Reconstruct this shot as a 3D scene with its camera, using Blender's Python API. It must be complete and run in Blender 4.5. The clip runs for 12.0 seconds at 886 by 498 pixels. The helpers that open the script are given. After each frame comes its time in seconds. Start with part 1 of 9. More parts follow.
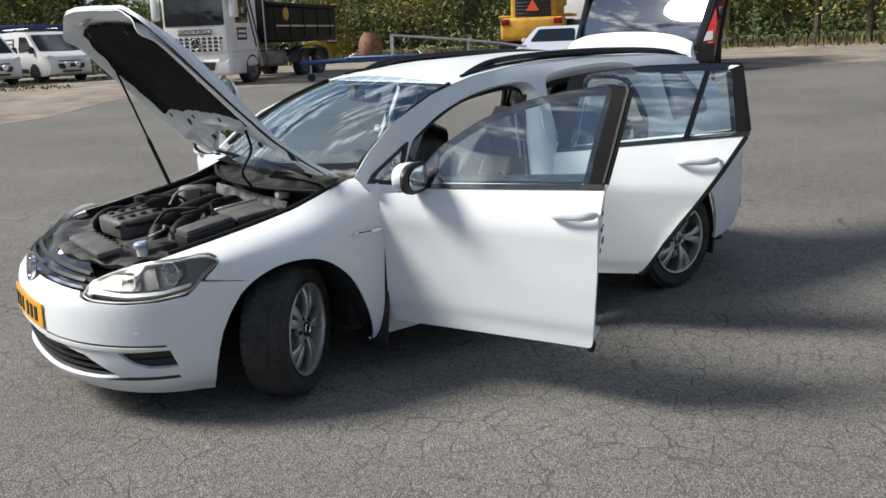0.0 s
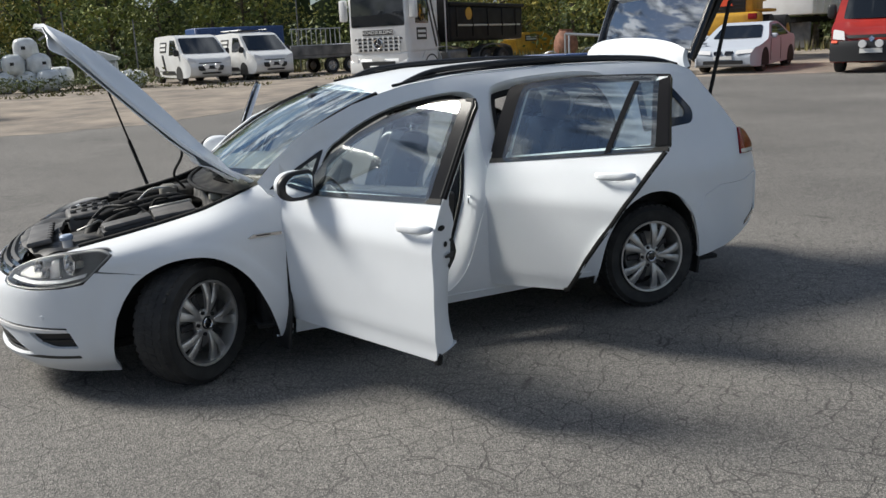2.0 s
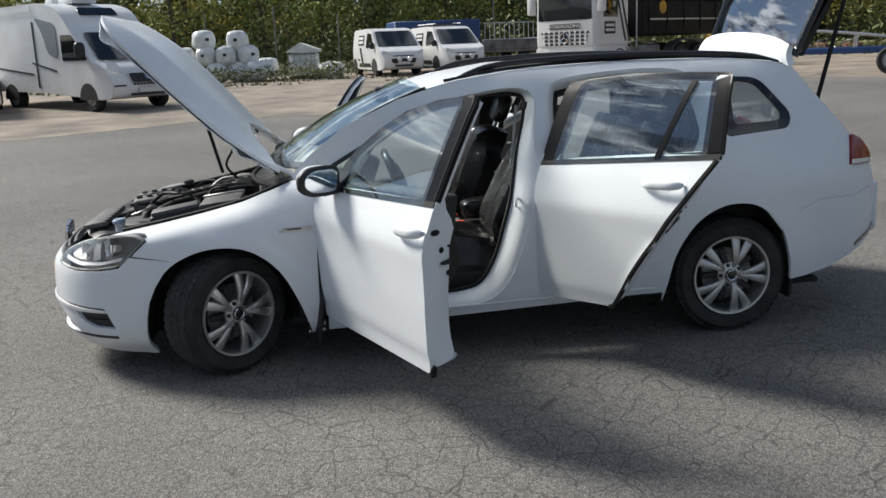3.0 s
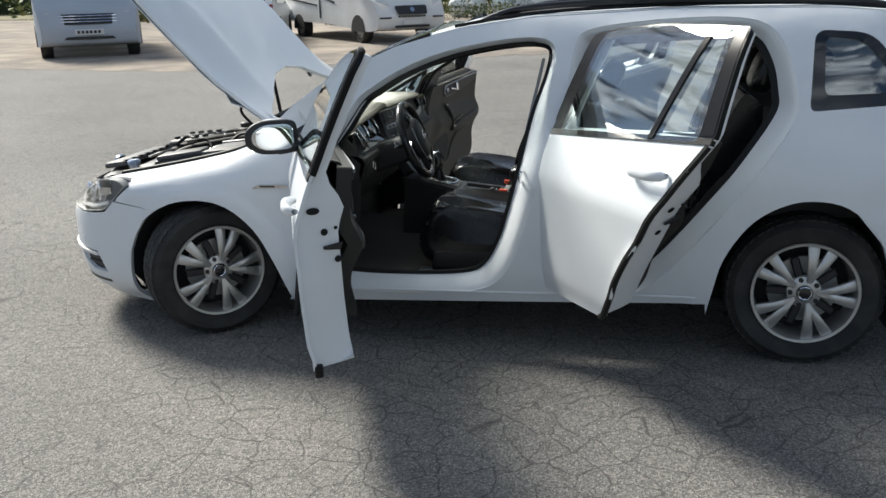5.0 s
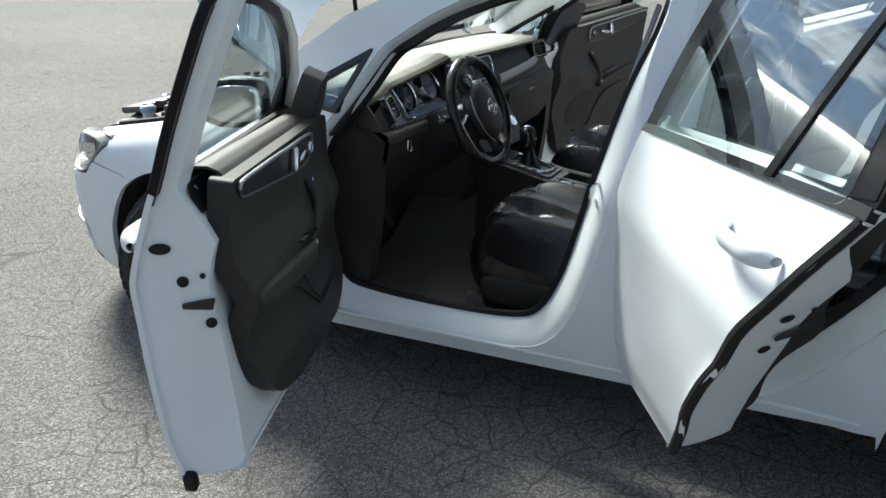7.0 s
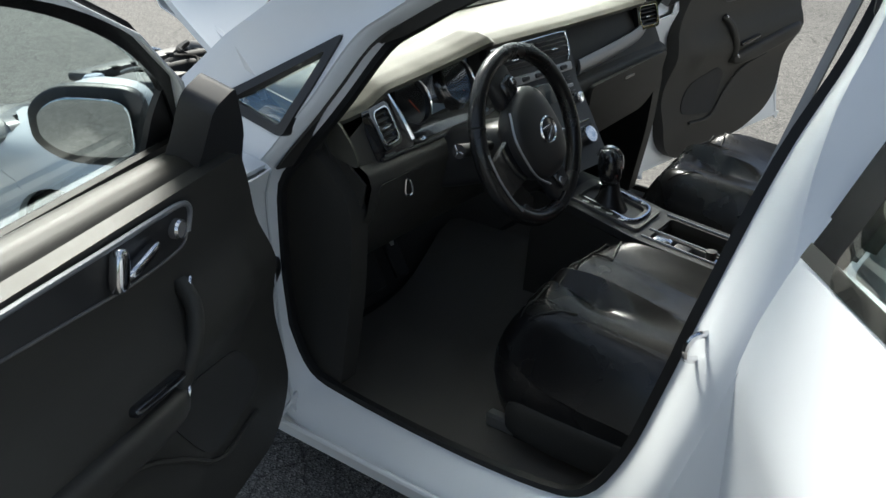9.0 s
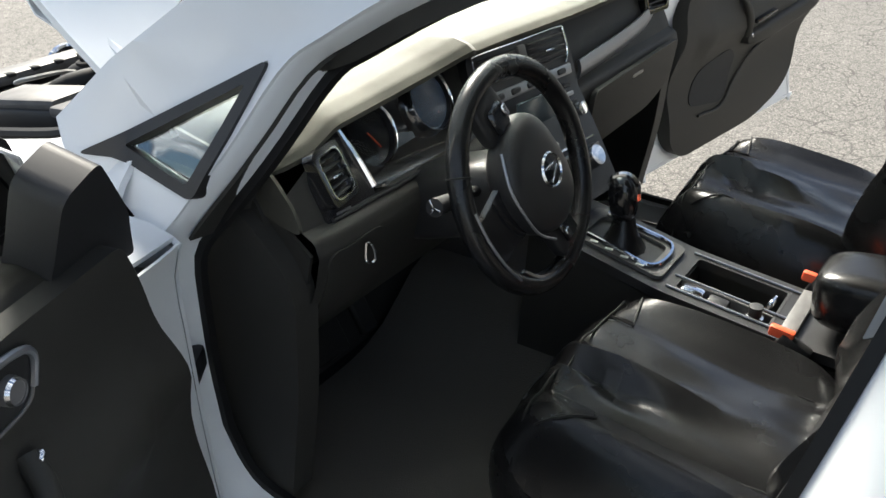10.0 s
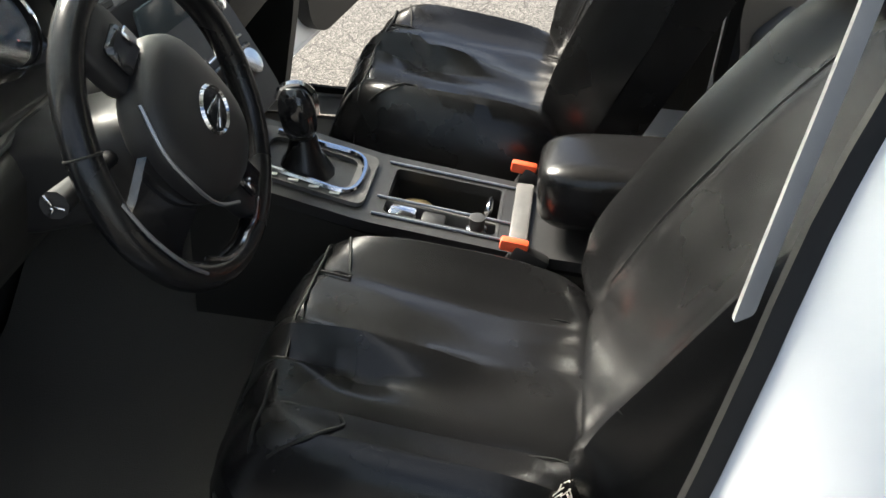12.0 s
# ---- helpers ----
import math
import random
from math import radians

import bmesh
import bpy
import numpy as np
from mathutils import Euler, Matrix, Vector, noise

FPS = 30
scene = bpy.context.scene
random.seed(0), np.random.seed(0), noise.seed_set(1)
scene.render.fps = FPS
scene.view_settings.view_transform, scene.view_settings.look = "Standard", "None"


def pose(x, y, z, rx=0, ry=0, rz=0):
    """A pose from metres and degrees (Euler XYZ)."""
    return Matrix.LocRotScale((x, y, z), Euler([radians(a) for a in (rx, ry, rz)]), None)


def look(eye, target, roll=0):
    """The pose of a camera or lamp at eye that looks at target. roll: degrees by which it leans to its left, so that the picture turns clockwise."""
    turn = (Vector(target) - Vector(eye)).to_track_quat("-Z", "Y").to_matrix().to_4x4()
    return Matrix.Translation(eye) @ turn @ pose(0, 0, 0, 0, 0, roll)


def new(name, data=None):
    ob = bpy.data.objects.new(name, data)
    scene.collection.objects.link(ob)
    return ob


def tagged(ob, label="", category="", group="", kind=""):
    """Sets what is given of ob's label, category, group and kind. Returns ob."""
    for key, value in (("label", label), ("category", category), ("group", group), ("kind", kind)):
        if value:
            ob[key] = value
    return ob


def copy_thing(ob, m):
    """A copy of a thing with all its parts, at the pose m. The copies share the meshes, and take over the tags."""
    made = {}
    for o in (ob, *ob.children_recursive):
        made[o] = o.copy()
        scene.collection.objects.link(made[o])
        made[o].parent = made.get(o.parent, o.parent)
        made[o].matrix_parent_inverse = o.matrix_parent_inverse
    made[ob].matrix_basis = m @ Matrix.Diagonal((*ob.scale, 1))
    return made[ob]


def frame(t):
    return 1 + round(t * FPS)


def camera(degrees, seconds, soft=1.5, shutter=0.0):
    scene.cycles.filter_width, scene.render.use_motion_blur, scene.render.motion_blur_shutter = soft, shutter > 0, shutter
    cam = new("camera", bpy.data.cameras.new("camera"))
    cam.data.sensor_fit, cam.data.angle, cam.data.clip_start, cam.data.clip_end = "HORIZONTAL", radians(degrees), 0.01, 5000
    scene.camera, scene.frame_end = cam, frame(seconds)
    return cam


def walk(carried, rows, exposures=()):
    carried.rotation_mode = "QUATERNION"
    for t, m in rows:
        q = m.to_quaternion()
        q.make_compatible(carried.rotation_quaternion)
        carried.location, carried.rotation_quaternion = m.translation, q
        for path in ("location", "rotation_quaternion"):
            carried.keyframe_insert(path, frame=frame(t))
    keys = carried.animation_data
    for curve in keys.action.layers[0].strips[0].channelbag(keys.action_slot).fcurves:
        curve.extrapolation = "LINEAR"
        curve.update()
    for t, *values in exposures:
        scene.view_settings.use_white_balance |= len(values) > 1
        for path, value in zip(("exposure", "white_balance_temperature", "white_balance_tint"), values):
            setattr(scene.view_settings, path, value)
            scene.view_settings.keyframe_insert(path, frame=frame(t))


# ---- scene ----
cam = camera(52.9, 12.0)
PATH = [
    (0, (-1.694, -4.424, 1.602), (-0.573, -2.834, 1.138), -2.3),
    (0.5, (-1.462, -4.761, 1.616), (-0.462, -3.091, 1.156), -2.7),
    (1, (-1.164, -4.93, 1.591), (-0.246, -3.212, 1.138), -1.7),
    (1.5, (-0.8, -5.082, 1.584), (0.018, -3.314, 1.131), -1.6),
    (2, (-0.366, -5.217, 1.609), (0.331, -3.397, 1.158), -2.7),
    (2.5, (0.069, -5.209, 1.587), (0.628, -3.34, 1.143), -2.3),
    (3, (0.484, -5.209, 1.57), (0.748, -3.277, 1.126), -2.3),
    (3.2, (0.656, -5.22, 1.583), (0.808, -3.276, 1.137), -2.1),
    (4.8, (1.823, -4.645, 1.54), (1.483, -2.751, 0.995), -1.9),
    (5, (1.917, -4.534, 1.544), (1.511, -2.656, 0.988), -1.6),
    (5.5, (2.069, -4.185, 1.535), (1.553, -2.339, 0.965), 0.8),
    (6, (2.179, -3.835, 1.507), (1.519, -2.043, 0.913), 0.8),
    (6.5, (2.237, -3.463, 1.516), (1.394, -1.78, 0.842), -0.9),
    (7, (2.2, -3.064, 1.497), (1.311, -1.42, 0.785), -0.5),
    (7.2, (2.192, -2.913, 1.489), (1.293, -1.269, 0.789), -0.3),
    (8.8, (1.889, -2.022, 1.485), (0.801, -0.559, 0.662), 0.6),
    (9, (1.822, -1.944, 1.468), (0.757, -0.497, 0.589), 0.6),
    (9.5, (1.658, -1.706, 1.448), (0.646, -0.274, 0.486), 0.7),
    (10, (1.537, -1.549, 1.445), (0.541, -0.105, 0.485), -0.4),
    (10.5, (1.381, -1.45, 1.422), (0.726, 0.135, 0.392), 0.7),
    (11, (1.301, -1.403, 1.398), (0.984, 0.215, 0.267), 2.8),
    (11.5, (1.289, -1.369, 1.38), (1.12, 0.241, 0.205), 4.2),
    (12, (1.312, -1.227, 1.367), (1.12, 0.354, 0.158), 3.0),
]
walk(cam, [(t, look(eye, target, roll)) for t, eye, target, roll in PATH],
     [(0, 0.05, 5850, 9), (1.5, 0.0, 5850, 9), (2.5, -0.08, 5800, 9), (3, -0.02, 5800, 9), (5, 0.40, 5850, 7), (7, 0.60, 5650, 3), (8.8, 0.54, 5750, 5), (10, 1.05, 6050, 8), (11, 1.1, 6200, 9), (12, 1.3, 6200, 9)])

# ---- sky and sun ----
SUN_TO = Vector((-0.595, 0.465, 0.656)).normalized()   # the way towards the sun
world = bpy.data.worlds.new("world")
scene.world = world
world.use_nodes = True
wn, wl = world.node_tree.nodes, world.node_tree.links
wn.clear()
sky = wn.new("ShaderNodeTexSky")
sky.sky_type, sky.sun_disc = "NISHITA", False
sky.sun_elevation = math.asin(SUN_TO.z)
sky.sun_rotation = math.atan2(SUN_TO.x, SUN_TO.y)
sky.dust_density, sky.ozone_density = 0.6, 1.6
w_out, w_bg, w_bg2, w_mix = wn.new("ShaderNodeOutputWorld"), wn.new("ShaderNodeBackground"), wn.new("ShaderNodeBackground"), wn.new("ShaderNodeMixShader")
w_bg.inputs[1].default_value = 0.064
w_bg2.inputs[1].default_value = 1.1
w_co, w_map, w_no, w_rp = wn.new("ShaderNodeTexCoord"), wn.new("ShaderNodeMapping"), wn.new("ShaderNodeTexNoise"), wn.new("ShaderNodeValToRGB")
w_map.inputs["Scale"].default_value = (1.0, 1.0, 3.4)
w_no.inputs["Scale"].default_value, w_no.inputs["Detail"].default_value, w_no.inputs["Roughness"].default_value = 5.2, 12, 0.62
w_rp.color_ramp.elements[0].position, w_rp.color_ramp.elements[1].position = 0.490, 0.560
w_no2, w_rp2 = wn.new("ShaderNodeTexNoise"), wn.new("ShaderNodeValToRGB")     # grey bellies and bright rims of the clouds
w_no2.inputs["Scale"].default_value, w_no2.inputs["Detail"].default_value = 11.0, 8
w_rp2.color_ramp.elements[0].position, w_rp2.color_ramp.elements[1].position = 0.38, 0.62
w_rp2.color_ramp.elements[0].color, w_rp2.color_ramp.elements[1].color = (0.09, 0.11, 0.15, 1), (1.0, 1.0, 0.99, 1)
wl.new(w_map.outputs[0], w_no2.inputs["Vector"])
wl.new(w_no2.outputs[0], w_rp2.inputs[0])
wl.new(w_rp2.outputs[0], w_bg2.inputs[0])
wl.new(w_co.outputs["Generated"], w_map.inputs[0])
wl.new(w_map.outputs[0], w_no.inputs["Vector"])
wl.new(w_no.outputs[0], w_rp.inputs[0])
wl.new(sky.outputs[0], w_bg.inputs[0])
wl.new(w_rp.outputs[0], w_mix.inputs[0])
wl.new(w_bg.outputs[0], w_mix.inputs[1])
wl.new(w_bg2.outputs[0], w_mix.inputs[2])
wl.new(w_mix.outputs[0], w_out.inputs[0])
sun = new("sun", bpy.data.lights.new("sun", "SUN"))
sun.data.energy, sun.data.angle, sun.data.color = 6.2, radians(18.0), (1.0, 0.89, 0.73)
sun.matrix_world = look(SUN_TO * 60, (0, 0, 0))

# ---- materials ----
def principled(name, color, rough=0.5, metal=0.0, coat=0.0, spec=0.5):
    m = bpy.data.materials.new(name)
    m.use_nodes = True
    b = m.node_tree.nodes["Principled BSDF"]
    b.inputs["Base Color"].default_value = (*color, 1)
    b.inputs["Roughness"].default_value, b.inputs["Metallic"].default_value = rough, metal
    b.inputs["Coat Weight"].default_value, b.inputs["Coat Roughness"].default_value = coat, 0.04
    b.inputs["Specular IOR Level"].default_value = spec
    return m


def noise_node(m, scale, detail=4, rough=0.55, kind="Object"):
    n, l = m.node_tree.nodes, m.node_tree.links
    co = n.new("ShaderNodeTexCoord")
    no = n.new("ShaderNodeTexNoise")
    no.inputs["Scale"].default_value, no.inputs["Detail"].default_value, no.inputs["Roughness"].default_value = scale, detail, rough
    l.new(co.outputs[kind], no.inputs["Vector"])
    return no


def vary(m, c0, c1, scale, lo=0.35, hi=0.65, detail=5):
    """Base colour that wanders between two tones."""
    n, l = m.node_tree.nodes, m.node_tree.links
    no = noise_node(m, scale, detail)
    r = n.new("ShaderNodeValToRGB")
    r.color_ramp.elements[0].position, r.color_ramp.elements[1].position = lo, hi
    r.color_ramp.elements[0].color, r.color_ramp.elements[1].color = (*c0, 1), (*c1, 1)
    l.new(no.outputs[0], r.inputs[0])
    l.new(r.outputs[0], n["Principled BSDF"].inputs["Base Color"])
    return r


def bumpy(m, scale, strength=0.2, distance=0.002, detail=4):
    n, l = m.node_tree.nodes, m.node_tree.links
    no = noise_node(m, scale, detail)
    bu = n.new("ShaderNodeBump")
    bu.inputs["Strength"].default_value, bu.inputs["Distance"].default_value = strength, distance
    l.new(no.outputs[0], bu.inputs["Height"])
    l.new(bu.outputs[0], n["Principled BSDF"].inputs["Normal"])
    return m


def rough_vary(m, scale, lo, hi):
    n, l = m.node_tree.nodes, m.node_tree.links
    no = noise_node(m, scale, 5)
    mr = n.new("ShaderNodeMapRange")
    mr.inputs["From Min"].default_value, mr.inputs["From Max"].default_value = 0.35, 0.65
    mr.inputs["To Min"].default_value, mr.inputs["To Max"].default_value = lo, hi
    l.new(no.outputs[0], mr.inputs["Value"])
    l.new(mr.outputs[0], n["Principled BSDF"].inputs["Roughness"])
    return m


PAINT = principled("white_paint", (0.74, 0.757, 0.775), 0.50, coat=0.4, spec=0.25)
PAINT.node_tree.nodes["Principled BSDF"].inputs["Coat Roughness"].default_value = 0.07
vary(PAINT, (0.73, 0.755, 0.78), (0.77, 0.795, 0.82), 1.7)
TRUCK_PAINT = principled("fleet_white", (0.84, 0.85, 0.85), 0.35, coat=0.5)
vary(TRUCK_PAINT, (0.66, 0.66, 0.65), (0.78, 0.79, 0.79), 0.9)
BLACK = principled("black_plastic", (0.018, 0.018, 0.019), 0.45)
bumpy(BLACK, 900, 0.15, 0.0006)
GLOSSBLACK = principled("gloss_black", (0.012, 0.012, 0.013), 0.12, coat=0.6)
RAIL = principled("black_rail", (0.012, 0.012, 0.013), 0.3)
RUBBER = principled("tyre_rubber", (0.022, 0.022, 0.022), 0.75)
vary(RUBBER, (0.015, 0.015, 0.015), (0.045, 0.043, 0.04), 9, 0.4, 0.75)
bumpy(RUBBER, 160, 0.3, 0.002)
SEAL = principled("rubber_seal", (0.008, 0.008, 0.008), 0.6, spec=0.3)
ALLOY = principled("alloy_face", (0.56, 0.55, 0.53), 0.33, metal=0.75)
rough_vary(ALLOY, 30, 0.30, 0.45)
ALLOYDARK = principled("alloy_pocket", (0.05, 0.05, 0.053), 0.45, metal=0.7)
CHROME = principled("chrome", (0.75, 0.75, 0.76), 0.12, metal=1.0)
STEEL = principled("bare_steel", (0.45, 0.45, 0.44), 0.4, metal=0.9)
rough_vary(STEEL, 25, 0.3, 0.6)
GREYPL = principled("grey_plastic", (0.10, 0.10, 0.10), 0.55)
vary(GREYPL, (0.065, 0.065, 0.065), (0.125, 0.12, 0.118), 14)
GREYLIGHT = principled("light_grey_trim", (0.24, 0.24, 0.235), 0.6)
vary(GREYLIGHT, (0.30, 0.30, 0.29), (0.37, 0.37, 0.36), 8)
DUSTY = principled("dusty_engine_plastic", (0.045, 0.045, 0.044), 0.5)
vary(DUSTY, (0.010, 0.010, 0.010), (0.10, 0.096, 0.088), 9, 0.40, 0.66)
bumpy(DUSTY, 60, 0.3, 0.003)
ENGINE = principled("engine_metal", (0.2, 0.2, 0.2), 0.5, metal=0.6)
vary(ENGINE, (0.08, 0.08, 0.08), (0.3, 0.29, 0.28), 16)
UNDER = principled("underside", (0.02, 0.02, 0.02), 0.9)
FELT = principled("hood_felt", (0.012, 0.012, 0.012), 0.95, spec=0.15)
bumpy(FELT, 45, 0.8, 0.012)
# dusty olive plastic; sunlight on the dash top is put into its base colour
DASH_LIT = principled("dash_soft_lit", (0.066, 0.064, 0.050), 0.72, spec=0.3)
vary(DASH_LIT, (0.046, 0.044, 0.035), (0.074, 0.071, 0.057), 6)
bumpy(DASH_LIT, 700, 0.35, 0.0008)
TRIM = principled("interior_trim", (0.032, 0.031, 0.028), 0.55, spec=0.25)
bumpy(TRIM, 600, 0.3, 0.0008)
SHOULDER = principled("soft_door_pad", (0.022, 0.021, 0.018), 0.55, spec=0.3)
bumpy(SHOULDER, 600, 0.3, 0.0008)
CARPET = principled("carpet", (0.115, 0.108, 0.096), 1.0, spec=0.1)
bumpy(CARPET, 400, 0.8, 0.004)
HEADLINER = principled("headliner", (0.24, 0.24, 0.23), 0.95)
LEATHER = principled("black_leather", (0.008, 0.008, 0.0085), 0.27, spec=0.45)
rough_vary(LEATHER, 5, 0.23, 0.30)
bumpy(LEATHER, 420, 0.12, 0.0006)
SILVERTRIM = principled("silver_trim", (0.30, 0.31, 0.33), 0.38, metal=0.8)
REDLAMP = principled("red_lens", (0.22, 0.003, 0.006), 0.15, coat=0.3, spec=0.3)
WHITELENS = principled("white_lens", (0.7, 0.7, 0.7), 0.1, coat=1.0)
ORANGE = principled("orange_buckle", (0.75, 0.10, 0.035), 0.35)
PLATE_Y = principled("yellow_plate", (0.72, 0.36, 0.02), 0.4)
PLATE_W = principled("white_plate", (0.7, 0.7, 0.68), 0.4)
MARK = principled("dark_marking", (0.02, 0.02, 0.022), 0.5)
# near-white base stands in for the bright reflection on the bumper's chrome strip
BRIGHTTRIM = principled("bright_trim", (0.80, 0.80, 0.80), 0.35, metal=0.3)
LAMPHOUSE = principled("lamp_housing", (0.17, 0.17, 0.175), 0.3)
MIRROR = principled("mirror_glass", (0.85, 0.87, 0.88), 0.02, metal=1.0)


def glass(name, tint, rough=0.0):
    m = bpy.data.materials.new(name)
    m.use_nodes = True
    b = m.node_tree.nodes["Principled BSDF"]
    b.inputs["Base Color"].default_value = (*tint, 1)
    b.inputs["Roughness"].default_value = rough
    b.inputs["IOR"].default_value = 2.15
    b.inputs["Transmission Weight"].default_value = 1.0
    return m


GLASS = glass("window_glass", (0.80, 0.92, 0.93))
TINTED = glass("tinted_glass", (0.42, 0.47, 0.48))
DARKGLASS = principled("dark_window", (0.010, 0.012, 0.014), 0.03, coat=0.6, spec=0.5)
TAILGLASS = principled("tailgate_glass", (0.010, 0.012, 0.014), 0.03, coat=1.0, spec=0.9)
TAILGLASS.node_tree.nodes["Principled BSDF"].inputs["Coat IOR"].default_value = 3.4
SATIN = principled("satin_black_trim", (0.012, 0.012, 0.013), 0.22, spec=0.12)
LENS = glass("lamp_lens", (0.97, 0.98, 0.98))
LENS.node_tree.nodes["Principled BSDF"].inputs["IOR"].default_value = 1.25

# old asphalt: worn stone, fine crack net, patches
ASPHALT = principled("old_asphalt", (0.2, 0.19, 0.18), 0.85)
n, l = ASPHALT.node_tree.nodes, ASPHALT.node_tree.links
bs = n["Principled BSDF"]
co = n.new("ShaderNodeTexCoord")


def tex(kind, scale, **kw):
    t = n.new(kind)
    t.inputs["Scale"].default_value = scale
    for k, v in kw.items():
        if k in t.inputs:
            t.inputs[k].default_value = v
    return t


def ramp(src, stops):
    r = n.new("ShaderNodeValToRGB")
    while len(r.color_ramp.elements) < len(stops):
        r.color_ramp.elements.new(0.5)
    for e, (p, c) in zip(r.color_ramp.elements, stops):
        e.position, e.color = p, (*c, 1)
    l.new(src, r.inputs[0])
    return r


def mixc(kind, fac, a, b):
    m = n.new("ShaderNodeMix")
    m.data_type, m.blend_type = "RGBA", kind
    for sock, v in ((m.inputs["Factor"], fac), (m.inputs["A"], a), (m.inputs["B"], b)):
        if isinstance(v, (int, float)):
            sock.default_value = v
        elif isinstance(v, tuple):
            sock.default_value = (*v, 1)
        else:
            l.new(v, sock)
    return m.outputs["Result"]


stone = tex("ShaderNodeTexVoronoi", 150)
grit = tex("ShaderNodeTexNoise", 260, Detail=3)
big = tex("ShaderNodeTexNoise", 0.35, Detail=6)
warp = tex("ShaderNodeTexNoise", 5.0, Detail=3)
crack = n.new("ShaderNodeTexVoronoi")
crack.feature = "DISTANCE_TO_EDGE"
crack.inputs["Scale"].default_value, crack.inputs["Randomness"].default_value = 7.0, 1.0
wadd = n.new("ShaderNodeVectorMath")
wadd.operation = "MULTIPLY_ADD"
wadd.inputs[1].default_value = (0.13, 0.13, 0.0)
for t in (stone, grit, big, warp):
    l.new(co.outputs["Object"], t.inputs["Vector"])
l.new(warp.outputs["Color"], wadd.inputs[0])
l.new(co.outputs["Object"], wadd.inputs[2])
l.new(wadd.outputs[0], crack.inputs["Vector"])
c_st = ramp(stone.outputs["Color"], [(0.15, (0.086, 0.083, 0.080)), (0.5, (0.152, 0.146, 0.138)), (0.92, (0.286, 0.274, 0.256))])
c_gr = ramp(grit.outputs[0], [(0.3, (0.22, 0.22, 0.22)), (0.7, (1.7, 1.7, 1.68))])
c_bg = ramp(big.outputs[0], [(0.3, (0.78, 0.77, 0.765)), (0.7, (1.2, 1.19, 1.17))])
c_ck = ramp(crack.outputs["Distance"], [(0.0, (0.0, 0.0, 0.0)), (0.030, (1, 1, 1))])
wid = tex("ShaderNodeTexNoise", 1.3, Detail=3)
l.new(co.outputs["Object"], wid.inputs["Vector"])
c_wd = ramp(wid.outputs[0], [(0.33, (0.1, 0.1, 0.1)), (0.52, (1, 1, 1))])
col = mixc("MULTIPLY", 1.0, c_st.outputs[0], c_gr.outputs[0])
col = mixc("MULTIPLY", 1.0, col, c_bg.outputs[0])
inv = n.new("ShaderNodeInvert")
l.new(c_ck.outputs[0], inv.inputs["Color"])
cf = mixc("MULTIPLY", 1.0, inv.outputs[0], c_wd.outputs[0])
cfs = n.new("ShaderNodeMath")
cfs.operation = "MULTIPLY"
cfs.inputs[1].default_value = 0.82
l.new(cf, cfs.inputs[0])
col = mixc("MIX", cfs.outputs[0], col, (0.035, 0.032, 0.03))
l.new(col, bs.inputs["Base Color"])
hsum = mixc("MULTIPLY", cfs.outputs[0], stone.outputs["Distance"], (0, 0, 0))
bu = n.new("ShaderNodeBump")
bu.inputs["Strength"].default_value, bu.inputs["Distance"].default_value = 0.7, 0.006
l.new(hsum, bu.inputs["Height"])
l.new(bu.outputs[0], bs.inputs["Normal"])

DIRT = principled("gravel_dirt", (0.2, 0.17, 0.13), 0.95)
vary(DIRT, (0.11, 0.086, 0.062), (0.32, 0.258, 0.19), 1.0, 0.34, 0.66, 10)
bumpy(DIRT, 18, 0.6, 0.03, 8)
DIRT.node_tree.nodes["Principled BSDF"].inputs["Sheen Weight"].default_value = 0.20
GRASS = principled("dry_grass", (0.09, 0.10, 0.03), 0.9)
vary(GRASS, (0.05, 0.065, 0.02), (0.20, 0.17, 0.07), 2.0, 0.3, 0.7, 8)

# ---- tools for building ----
from mathutils.geometry import delaunay_2d_cdt


def part(name, bm, material, parent=None, label="", smooth=True, sharp=40):
    """Links a bmesh as one mesh object, under a thing or a part."""
    me = bpy.data.meshes.new(name)
    bmesh.ops.recalc_face_normals(bm, faces=bm.faces)
    lim = radians(sharp)
    for f in bm.faces:
        f.smooth = smooth
    if smooth:
        for e in bm.edges:
            if len(e.link_faces) == 2 and e.calc_face_angle(0) > lim:
                e.smooth = False
    bm.to_mesh(me)
    bm.free()
    for m in (material if isinstance(material, (list, tuple)) else (material,)):
        me.materials.append(m)
    ob = new(name, me)
    if parent is not None:
        ob.parent = parent
    if label:
        ob["label"] = label
    return ob


def thing(name, label, category, group="", kind="", at=(0, 0, 0)):
    ob = new(name)
    ob.empty_display_size = 0.1
    ob.location = at
    return tagged(ob, label, category, group, kind)


def fillet(pts, seg=5):
    """A closed outline with rounded corners from (a, b) or (a, b, radius)."""
    out, k = [], len(pts)
    for i, p in enumerate(pts):
        r = p[2] if len(p) > 2 else 0
        c = Vector(p[:2])
        if r <= 0:
            out.append(tuple(c))
            continue
        u, v = Vector(pts[i - 1][:2]) - c, Vector(pts[(i + 1) % k][:2]) - c
        d = min(r, u.length * 0.49, v.length * 0.49)
        a, b = c + u.normalized() * d, c + v.normalized() * d
        for j in range(seg + 1):
            t = j / seg
            out.append(tuple((1 - t) ** 2 * a + 2 * t * (1 - t) * c + t * t * b))
    return out


